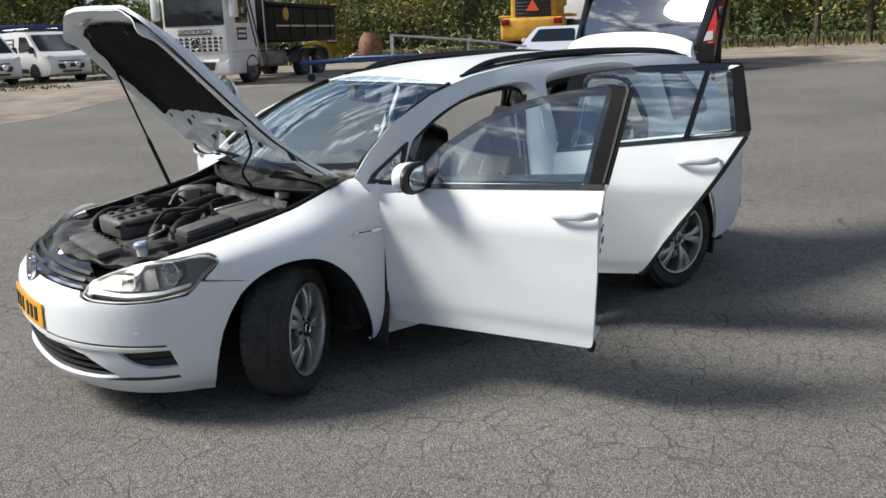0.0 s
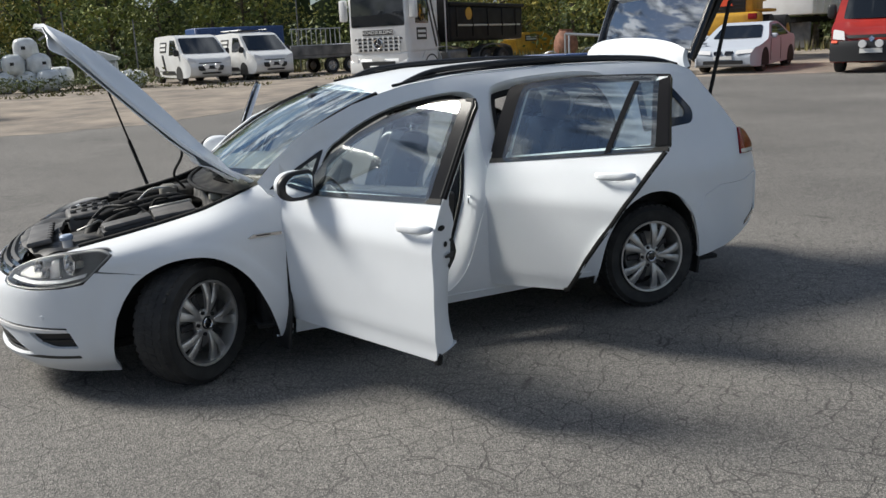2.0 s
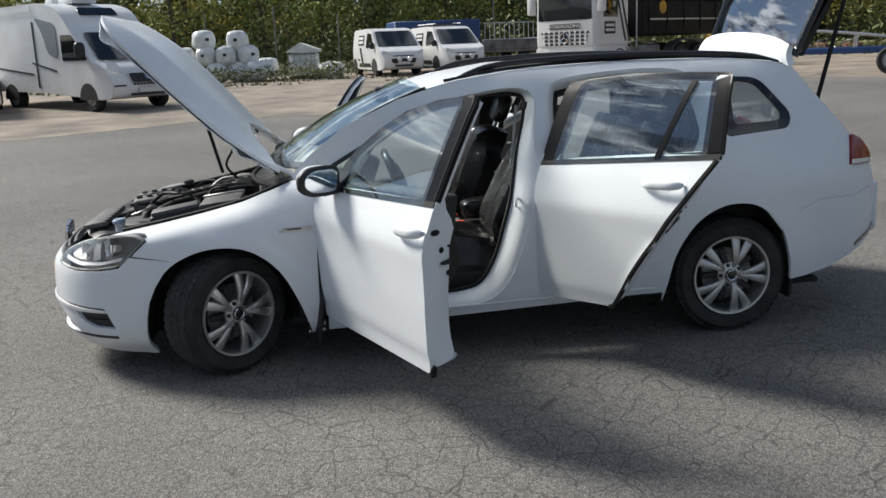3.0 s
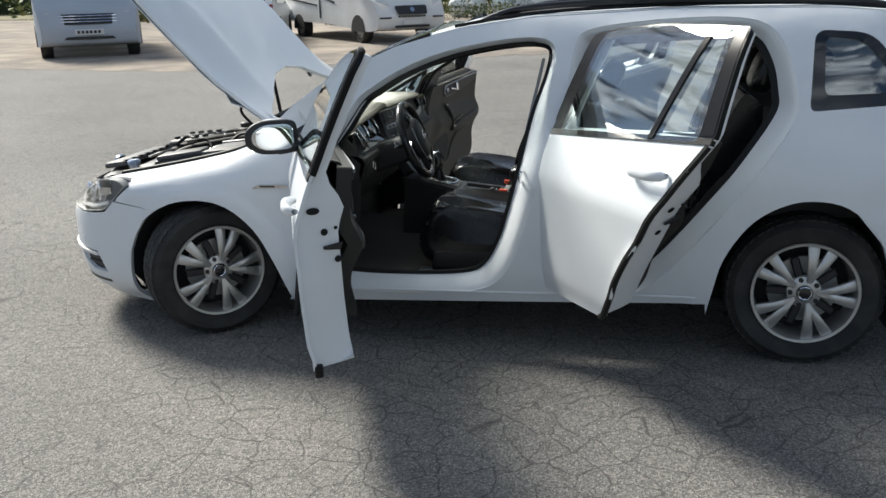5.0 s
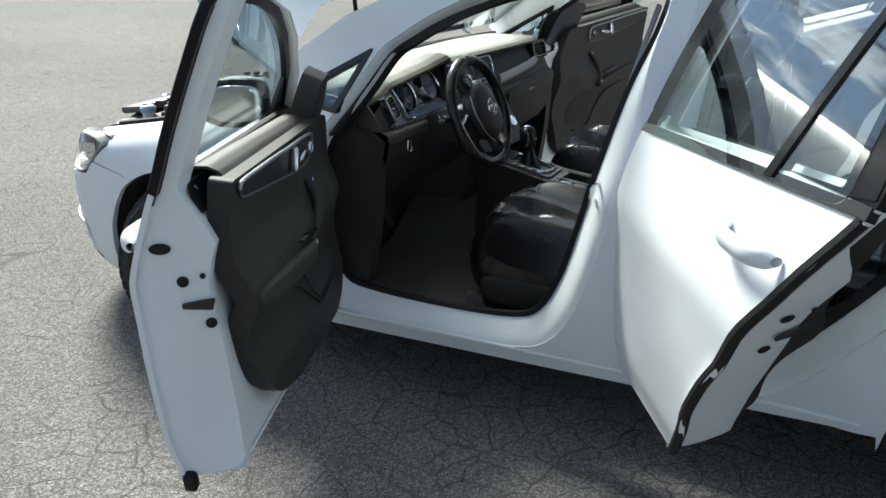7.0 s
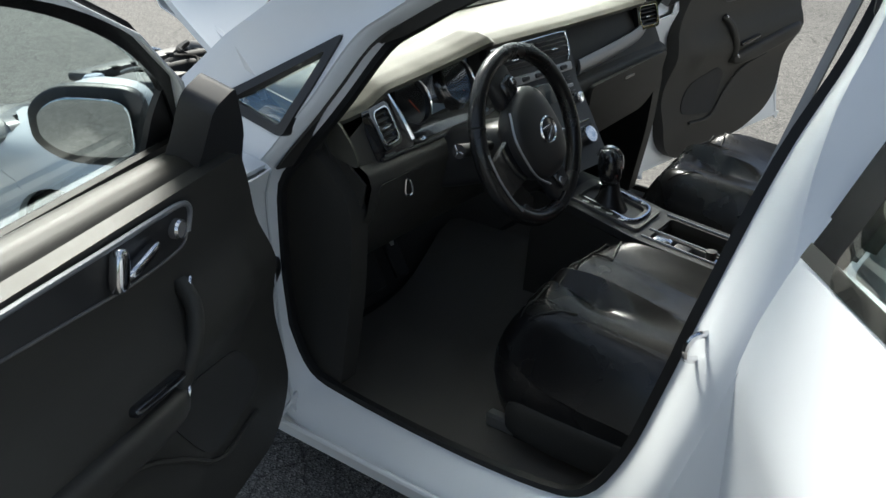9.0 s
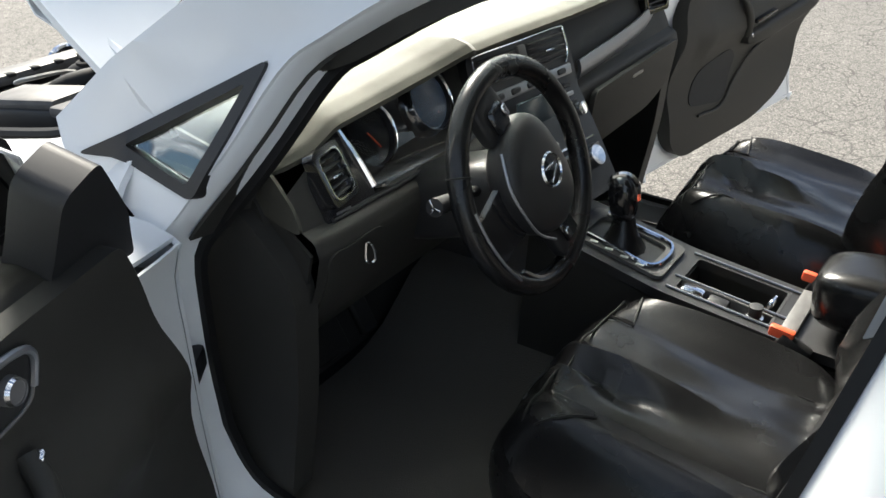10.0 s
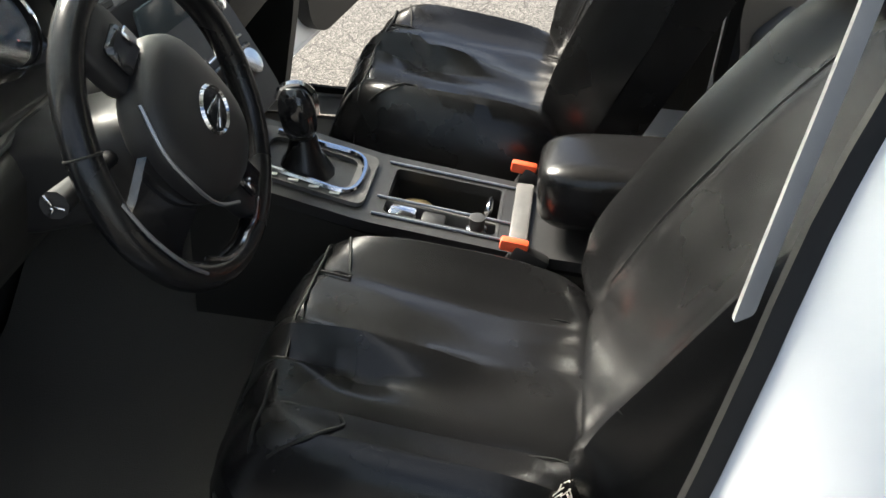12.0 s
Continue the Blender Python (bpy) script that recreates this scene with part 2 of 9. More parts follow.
def spline(pts, per=6):
    """A smooth open line through the points (any dimension)."""
    p = [np.array(q, float) for q in pts]
    p = [2 * p[0] - p[1]] + p + [2 * p[-1] - p[-2]]
    out = []
    for i in range(1, len(p) - 2):
        for j in range(per):
            t = j / per
            out.append(0.5 * (2 * p[i] + (p[i + 1] - p[i - 1]) * t + (2 * p[i - 1] - 5 * p[i] + 4 * p[i + 1] - p[i + 2]) * t * t
                              + (3 * p[i] - p[i - 1] - 3 * p[i + 1] + p[i + 2]) * t ** 3))
    out.append(p[-2])
    return [tuple(float(v) for v in q) for q in out]


def arc(cx, cy, rx, ry, a0, a1, seg=16):
    return [(cx + rx * math.cos(radians(a0 + (a1 - a0) * i / seg)), cy + ry * math.sin(radians(a0 + (a1 - a0) * i / seg))) for i in range(seg + 1)]


def within(px, py, poly):
    """Which of the points lie inside the polygon (even-odd)."""
    res = np.zeros(len(px), bool)
    q = np.array(poly)
    for (x0, y0), (x1, y1) in zip(q, np.roll(q, -1, 0)):
        hit = ((y0 > py) != (y1 > py))
        if hit.any():
            xs = x0 + (py - y0) / ((y1 - y0) if y1 != y0 else 1e-12) * (x1 - x0)
            res ^= hit & (px < xs)
    return res


def dense(poly, step):
    out, k = [], len(poly)
    for i in range(k):
        a, b = Vector(poly[i]), Vector(poly[(i + 1) % k])
        m = max(1, int((b - a).length / step + 0.5))
        out += [tuple(a.lerp(b, j / m)) for j in range(m)]
    return out


def panel(outline, fmap, holes=(), thick=0.02, step=0.06, inward=1, bm=None, edge=0.7):
    """A curved sheet: a flat outline with holes, carried onto the surface fmap(a, b), with thickness."""
    bm = bm or bmesh.new()
    loops = [dense(list(outline), step)] + [dense(list(h), step) for h in holes]
    verts, edges = [], []
    for lp in loops:
        s = len(verts)
        verts += [Vector(p) for p in lp]
        edges += [(s + i, s + (i + 1) % len(lp)) for i in range(len(lp))]
    o = np.array(loops[0])
    gx, gy = np.meshgrid(np.arange(o[:, 0].min() + step / 2, o[:, 0].max(), step), np.arange(o[:, 1].min() + step / 2, o[:, 1].max(), step))
    gx, gy = gx.ravel(), gy.ravel()
    ok = within(gx, gy, loops[0])
    for h in loops[1:]:
        ok &= ~within(gx, gy, h)
    allp = np.array([tuple(v) for v in verts])
    if len(gx):
        d2 = ((gx[:, None] - allp[None, :, 0]) ** 2 + (gy[:, None] - allp[None, :, 1]) ** 2).min(1)
        ok &= d2 > (0.45 * step) ** 2
    verts += [Vector((float(a), float(b))) for a, b in zip(gx[ok], gy[ok])]
    vs, es, fs, *_ = delaunay_2d_cdt(verts, edges, [], 0, 1e-6)
    cen = np.array([[sum(vs[i].x for i in f) / len(f), sum(vs[i].y for i in f) / len(f)] for f in fs])
    keep = within(cen[:, 0], cen[:, 1], loops[0])
    for h in loops[1:]:
        keep &= ~within(cen[:, 0], cen[:, 1], h)
    fs = [f for f, k in zip(fs, keep) if k]
    used = sorted({i for f in fs for i in f})
    at = {i: k for k, i in enumerate(used)}
    e = 0.002
    front, back = [], []
    for i in used:
        a, b = vs[i]
        p = Vector(fmap(a, b))
        front.append(bm.verts.new(p))
        if thick:
            na, nb = Vector(fmap(a + e, b)) - Vector(fmap(a - e, b)), Vector(fmap(a, b + e)) - Vector(fmap(a, b - e))
            nn = na.cross(nb)
            nn = nn.normalized() if nn.length > 1e-12 else Vector((0, 1, 0))
            back.append(bm.verts.new(p + nn * thick * -inward))
    count = {}
    for f in fs:
        ids = [at[i] for i in f]
        try:
            bm.faces.new([front[i] for i in ids])
            if thick:
                bm.faces.new([back[i] for i in reversed(ids)])
        except ValueError:
            continue
        for i in range(len(ids)):
            k = (ids[i], ids[(i + 1) % len(ids)])
            count[k] = count.get(k, 0) + 1
    if thick:
        for (i, j) in list(count):
            if (j, i) not in count:
                try:
                    fc = bm.faces.new([front[j], front[i], back[i], back[j]])
                except ValueError:
                    pass
    return bm


def sheet(fn, nu, nv, thick=0.0, bm=None, closed_u=False):
    """A grid surface fn(u, v) with u, v from 0 to 1, made solid by a step along its normals."""
    bm = bm or bmesh.new()
    P = [[Vector(fn(i / nu, j / nv)) for j in range(nv + 1)] for i in range(nu + (0 if closed_u else 1))]
    m = len(P)
    V = [[bm.verts.new(p) for p in row] for row in P]
    def quad(A, i, j, rev):
        i2 = (i + 1) % m
        q = [A[i][j], A[i2][j], A[i2][j + 1], A[i][j + 1]]
        bm.faces.new(q[::-1] if rev else q)
    for i in range(nu):
        for j in range(nv):
            quad(V, i, j, False)
    if thick:
        B = []
        for i in range(m):
            row = []
            for j in range(nv + 1):
                du = P[(i + 1) % m if closed_u else min(i + 1, m - 1)][j] - P[i - 1 if (i or closed_u) else 0][j]
                dv = P[i][min(j + 1, nv)] - P[i][max(j - 1, 0)]
                nn = du.cross(dv)
                nn = nn.normalized() if nn.length > 1e-12 else Vector((0, 0, 1))
                row.append(bm.verts.new(P[i][j] - nn * thick))
            B.append(row)
        for i in range(nu):
            for j in range(nv):
                quad(B, i, j, True)
        for i in range(nu):
            i2 = (i + 1) % m
            bm.faces.new([V[i2][0], V[i][0], B[i][0], B[i2][0]])
            bm.faces.new([V[i][nv], V[i2][nv], B[i2][nv], B[i][nv]])
        if not closed_u:
            for j in range(nv):
                bm.faces.new([V[0][j], V[0][j + 1], B[0][j + 1], B[0][j]])
                bm.faces.new([V[nu][j + 1], V[nu][j], B[nu][j], B[nu][j + 1]])
    return bm


def rbox(size, r=0.01, seg=2, m=None, bm=None, taper=None):
    """A box with rounded edges, centred, then moved by m. taper: scale of the top in x and y."""
    b = bmesh.new()
    bmesh.ops.create_cube(b, size=1)
    for v in b.verts:
        v.co = Vector((v.co.x * size[0], v.co.y * size[1], v.co.z * size[2]))
        if taper and v.co.z > 0:
            v.co.x *= taper[0]
            v.co.y *= taper[1]
    r = min(r, min(size) * 0.49)
    if r > 0:
        bmesh.ops.bevel(b, geom=list(b.edges), offset=r, segments=seg, profile=0.5, affect="EDGES")
    if m is not None:
        bmesh.ops.transform(b, matrix=m, verts=b.verts)
    return merged(bm, b)


def merged(bm, b):
    if bm is None:
        return b
    me = bpy.data.meshes.new("t")
    b.to_mesh(me)
    b.free()
    bm.from_mesh(me)
    bpy.data.meshes.remove(me)
    return bm


def lathe(profile, seg=32, m=None, bm=None):
    """Turns (radius, height) about z."""
    b = bmesh.new()
    rings = []
    for r, h in profile:
        if r < 1e-6:
            rings.append([b.verts.new((0, 0, h))])
        else:
            rings.append([b.verts.new((r * math.cos(2 * math.pi * i / seg), r * math.sin(2 * math.pi * i / seg), h)) for i in range(seg)])
    for A, B in zip(rings, rings[1:]):
        for i in range(seg):
            q = [A[i % len(A)], A[(i + 1) % len(A)], B[(i + 1) % len(B)], B[i % len(B)]]
            q = list(dict.fromkeys(q))
            if len(q) > 2:
                b.faces.new(q)
    if m is not None:
        bmesh.ops.transform(b, matrix=m, verts=b.verts)
    return merged(bm, b)


def tube(pts, r, seg=8, bm=None, per=5, closed=False):
    """A round bar along a smooth line; r: one radius or one for each end."""
    bm = bm or bmesh.new()
    line = [Vector(p) for p in (spline(pts, per) if per > 1 else pts)]
    r0, r1 = r if isinstance(r, tuple) else (r, r)
    rings, k = [], len(line)
    up = Vector((0, 0, 1))
    for i, p in enumerate(line):
        d = (line[min(i + 1, k - 1)] - line[max(i - 1, 0)]).normalized()
        if abs(d.dot(up)) > 0.95:
            up = Vector((1, 0, 0)) if abs(d.x) < 0.9 else Vector((0, 1, 0))
        a = d.cross(up).normalized()
        b = a.cross(d).normalized()
        up = b
        rr = r0 + (r1 - r0) * i / max(1, k - 1)
        rings.append([bm.verts.new(p + (a * math.cos(2 * math.pi * j / seg) + b * math.sin(2 * math.pi * j / seg)) * rr) for j in range(seg)])
    for A, B in zip(rings, rings[1:]):
        for j in range(seg):
            bm.faces.new([A[j], A[(j + 1) % seg], B[(j + 1) % seg], B[j]])
    bm.faces.new(rings[0][::-1])
    bm.faces.new(rings[-1])
    return bm


def pillow(size, ex=0.5, m=None, bm=None, nu=28, nv=16, shape=None):
    """A cushion: a superellipsoid, with an optional change of shape(x, y, z) in units of -1..1."""
    def f(c, e):
        return math.copysign(abs(c) ** e, c)

    def fn(u, v):
        a, b = 2 * math.pi * u, math.pi * (v - 0.5) * 0.998
        x, y, z = f(math.cos(b), ex) * f(math.cos(a), ex), f(math.cos(b), ex) * f(math.sin(a), ex), f(math.sin(b), ex)
        if shape:
            x, y, z = shape(x, y, z)
        return (x * size[0] / 2, y * size[1] / 2, z * size[2] / 2)
    b = sheet(fn, nu, nv, closed_u=True)
    bmesh.ops.remove_doubles(b, verts=b.verts, dist=1e-4)
    bmesh.ops.holes_fill(b, edges=b.edges, sides=nu + 2)
    if m is not None:
        bmesh.ops.transform(b, matrix=m, verts=b.verts)
    return merged(bm, b)


def flip_y(bm):
    for v in bm.verts:
        v.co.y = -v.co.y
    return bm


def moved(bm, m):
    bmesh.ops.transform(bm, matrix=m, verts=bm.verts)
    return bm


def prism(outline, depth, m=None, bm=None, bevel=0.0):
    """A flat outline in x and z, pulled out along y by depth (half to each side)."""
    b = bmesh.new()
    f = b.faces.new([b.verts.new((p[0], -depth / 2, p[1])) for p in outline])
    ext = bmesh.ops.extrude_face_region(b, geom=[f])
    bmesh.ops.translate(b, verts=[v for v in ext["geom"] if isinstance(v, bmesh.types.BMVert)], vec=(0, depth, 0))
    if bevel:
        bmesh.ops.bevel(b, geom=list(b.edges), offset=bevel, segments=2, profile=0.5, affect="EDGES")
    if m is not None:
        bmesh.ops.transform(b, matrix=m, verts=b.verts)
    return merged(bm, b)


def words(text, size, m, material, parent, name="lettering"):
    cu = bpy.data.curves.new(name, "FONT")
    cu.body, cu.size, cu.extrude, cu.align_x, cu.align_y = text, size, 0.003, "CENTER", "CENTER"
    tmp = bpy.data.objects.new("tmp", cu)
    scene.collection.objects.link(tmp)
    me = bpy.data.meshes.new_from_object(tmp)
    bpy.data.objects.remove(tmp)
    me.transform(m)
    me.name = name
    me.materials.append(material)
    ob = new(name, me)
    ob.parent = parent
    return ob


def grow(poly, k):
    """Pushes an outline outwards by k (inwards: minus)."""
    p, o = [Vector(q[:2]) for q in poly], []
    area = sum(p[i - 1].cross(p[i]) for i in range(len(p)))
    sg = 1 if area > 0 else -1
    for i in range(len(p)):
        d = (p[(i + 1) % len(p)] - p[i - 1])
        d = d.normalized() if d.length else Vector((1, 0))
        o.append(tuple(p[i] + Vector((d.y, -d.x)) * k * sg))
    return o



def along(pts, u):
    t = u * (len(pts) - 1)
    i = min(int(t), len(pts) - 2)
    return tuple(a + (b - a) * (t - i) for a, b in zip(pts[i], pts[i + 1]))


# ---- the estate car: body ----
W = 0.905
SEC_Z = [0.12, 0.17, 0.22, 0.30, 0.40, 0.55, 0.70, 0.79, 0.83, 0.90, 0.96, 1.00, 1.10, 1.20, 1.32, 1.40, 1.45, 1.50]
SEC_Y = [0.74, 0.815, 0.85, 0.874, 0.889, 0.899, 0.904, 0.909, 0.898, 0.874, 0.852, 0.832, 0.792, 0.748, 0.692, 0.645, 0.59, 0.50]


def sec(z):
    return float(np.interp(z, SEC_Z, SEC_Y))


def secs(z):
    return (sec(z - 0.020) + 2 * sec(z - 0.010) + 3 * sec(z) + 2 * sec(z + 0.010) + sec(z + 0.020)) / 9


PLAN = spline([(-0.975, 0), (-0.968, -0.2), (-0.938, -0.38), (-0.885, -0.53), (-0.80, -0.67), (-0.685, -0.785), (-0.545, -0.862), (-0.39, -0.895), (-0.2, -0.903), (0.2, -0.905)], 8)
PX, PY = np.array([p[0] for p in PLAN]), np.array([-p[1] for p in PLAN])
PS = np.concatenate([[0], np.cumsum(np.hypot(np.diff(PX), np.diff(PY)))])
REAR_X = [2.6, 2.9, 3.1, 3.25, 3.4, 3.5, 3.6, 3.67, 3.70]
REAR_Y = [0.905, 0.895, 0.865, 0.815, 0.735, 0.665, 0.585, 0.50, 0.36]


def plan(x):
    if x < 0.2:
        return float(np.interp(x, PX, PY))
    return float(np.interp(x, REAR_X, REAR_Y))


def flare(x, z):
    """How far the pressed lip round each wheel arch stands proud."""
    k = 0.0
    for cx, cz, r in ((-0.005, 0.27, 0.445), (2.61, 0.30, 0.465)):
        d = math.hypot(x - cx, z - cz)
        t = min(1, max(0, (r + 0.012 - d) / 0.024))
        k = max(k, t * t * (3 - 2 * t))
    return 0.011 * k


def side(x, z):
    """The near flank of the car at x and height z."""
    return Vector((x, -(plan(x) - W + secs(z) + flare(x, z)), z))


FT_X, FT_Z = [-0.70, -0.516, -0.296, -0.10, 0.093, 0.264, 0.36, 0.47], [0.69, 0.730, 0.768, 0.805, 0.848, 0.908, 0.948, 0.982]
Z0 = 0.66


def wing(x, b):
    """The front wing: the flank, which turns over to the shut line of the bonnet for b above Z0."""
    if b <= Z0:
        return side(x, b)
    q = min((b - Z0) / 0.3, 1.15) * math.pi / 2
    top, y0 = float(np.interp(x, FT_X, FT_Z)), plan(x) - W + secs(Z0)
    inner = min(0.70, y0 - 0.10)
    zz = Z0 + (top - Z0) * math.sin(q)
    return Vector((x, -(y0 - (y0 - inner) * (1 - math.cos(q)) ** 1.25 + flare(x, zz)), zz))


FD_Z, FD_X = [0.09, 0.16, 0.20, 0.27, 0.35, 0.45, 0.53, 0.57, 0.60, 0.64, 0.68, 0.72, 0.76], [0.14, 0.07, 0.03, 0.008, 0.0, 0.0, 0.006, 0.02, 0.05, 0.09, 0.165, 0.27, 0.37]


def nose(s, z):
    """The front of the car: s metres round from the middle (negative: the far side)."""
    a = abs(s)
    x, y = float(np.interp(a, PS, PX)), float(np.interp(a, PS, PY))
    h = 0.03
    tx, ty = float(np.interp(a + h, PS, PX) - np.interp(a - h, PS, PX)), float(np.interp(a + h, PS, PY) - np.interp(max(a - h, 0), PS, PY))
    k = math.hypot(tx, ty) or 1
    nx, ny = -ty / k, tx / k
    off = float(np.interp(z, FD_Z, FD_X)) * nx * nx + (W - secs(z)) * ny * ny
    p = Vector((x - nx * off, -(y - ny * off + flare(x - nx * off, z) * ny * ny), z))
    if s < 0:
        p.y = -p.y
    return p


CANT_X = [0.30, 0.36, 0.62, 0.90, 1.03, 1.2, 1.5, 2.1, 2.7, 2.97, 3.08]
CANT_Z = [0.965, 1.015, 1.20, 1.318, 1.353, 1.392, 1.428, 1.449, 1.441, 1.416, 1.37]


def cant(x):
    return float(np.interp(x, CANT_X, CANT_Z))


car = thing("estate_car", "white estate car with open doors, bonnet and tailgate on cracked asphalt", "car")

FRONT_ARCH = spline([(-0.42, 0.155), (-0.41, 0.25), (-0.375, 0.41), (-0.285, 0.56), (-0.15, 0.64), (0.0, 0.662), (0.135, 0.632), (0.258, 0.53), (0.342, 0.37), (0.39, 0.22), (0.40, 0.165)], 4)
REAR_ARCH = spline([(2.245, 0.20), (2.262, 0.30), (2.30, 0.46), (2.39, 0.605), (2.50, 0.685), (2.62, 0.714), (2.76, 0.685), (2.88, 0.57), (2.945, 0.40), (2.965, 0.27)], 4)
FRONT_HOLE = spline([(0.528, 0.44), (0.528, 0.62), (0.545, 0.79), (0.600, 0.872), (0.665, 0.96), (0.745, 1.085), (0.81, 1.135), (0.95, 1.215), (1.14, 1.282), (1.37, 1.322), (1.52, 1.328), (1.580, 1.29), (1.565, 1.18), (1.514, 1.03), (1.460, 0.80),
                     (1.420, 0.65), (1.37, 0.49), (1.30, 0.365), (1.20, 0.318), (0.95, 0.300), (0.70, 0.298), (0.575, 0.325), (0.528, 0.44)], 4)[:-1]
REAR_HOLE = spline([(1.66, 0.45), (1.665, 0.80), (1.68, 1.10), (1.70, 1.30), (1.76, 1.352), (2.0, 1.38), (2.28, 1.386), (2.43, 1.355), (2.50, 1.25), (2.525, 1.13), (2.52, 1.03), (2.41, 0.86),
                    (2.26, 0.66), (2.10, 0.46), (2.0, 0.36), (1.90, 0.31), (1.75, 0.305), (1.685, 0.34), (1.66, 0.45)], 4)[:-1]
QUARTER_HOLE = fillet([(2.60, 1.05, 0.03), (2.62, 1.36, 0.05), (2.83, 1.345, 0.06), (2.99, 1.15, 0.08), (2.965, 1.078, 0.04)])
TRI_HOLE = fillet([(0.405, 0.945, 0.012), (0.614, 0.910, 0.015), (0.717, 1.112, 0.02)])
SIDE_OUT = ([(0.482, 0.185), (0.483, 0.30), (0.498, 0.86), (0.40, 0.925), (0.35, 0.985)] + [(x, cant(x)) for x in (0.45, 0.62, 0.78, 0.90, 1.03, 1.2, 1.5, 1.8, 2.1, 2.4, 2.7, 2.97, 3.06)]
            + [(3.12, 1.295), (3.20, 1.205), (3.31, 1.09), (3.38, 1.02), (3.342, 0.862), (3.54, 0.848), (3.60, 0.72), (3.40, 0.69), (3.12, 0.70), (3.0, 0.655), (2.955, 0.60), (2.905, 0.53)] + REAR_ARCH[::-1][11:] + [(2.24, 0.255)])
BUMPER_R = [(2.968, 0.27)] + REAR_ARCH[::-1][1:12] + [(2.945, 0.585), (3.0, 0.653), (3.12, 0.698), (3.40, 0.688), (3.62, 0.71), (3.685, 0.60), (3.685, 0.44), (3.48, 0.365), (3.2, 0.30)]
def jamb_edge():
    """Where the front door opening starts to turn in: a broad slope on the centre pillar and the sill."""
    lip = dense(FRONT_HOLE, 0.04)
    out_ = []
    for (x, z), (a, b) in zip(lip, grow(lip, 0.001)):
        nx, nz = (a - x) / 0.001, (b - z) / 0.001
        fade = min(1, max(0, (1.16 - z) / 0.2))
        g = 0.018 + 0.072 * max(0, nx) ** 2 * fade * (1 if x > 1.1 else 0) + 0.034 * max(0, -nz) ** 2 * (1 if z < 0.5 else 0)
        out_.append((x + nx * g, z + nz * g))
    return out_


FRONT_EDGE = jamb_edge()


def ease(t):
    t = min(1, max(0, t))
    return t * t * (3 - 2 * t)


def inset(x, z):
    """How far the hinge pillar and the screen pillar lie in behind the shut door."""
    return 0.048 * ease((cant(x) - z - 0.02) / 0.07) * ease((x - 0.38) / 0.09) * (1 - ease((x - 0.62) / 0.45)) * ease((z - 0.20) / 0.15)


def pillar(x, z):
    return side(x, z) + Vector((0, inset(x, z), 0))



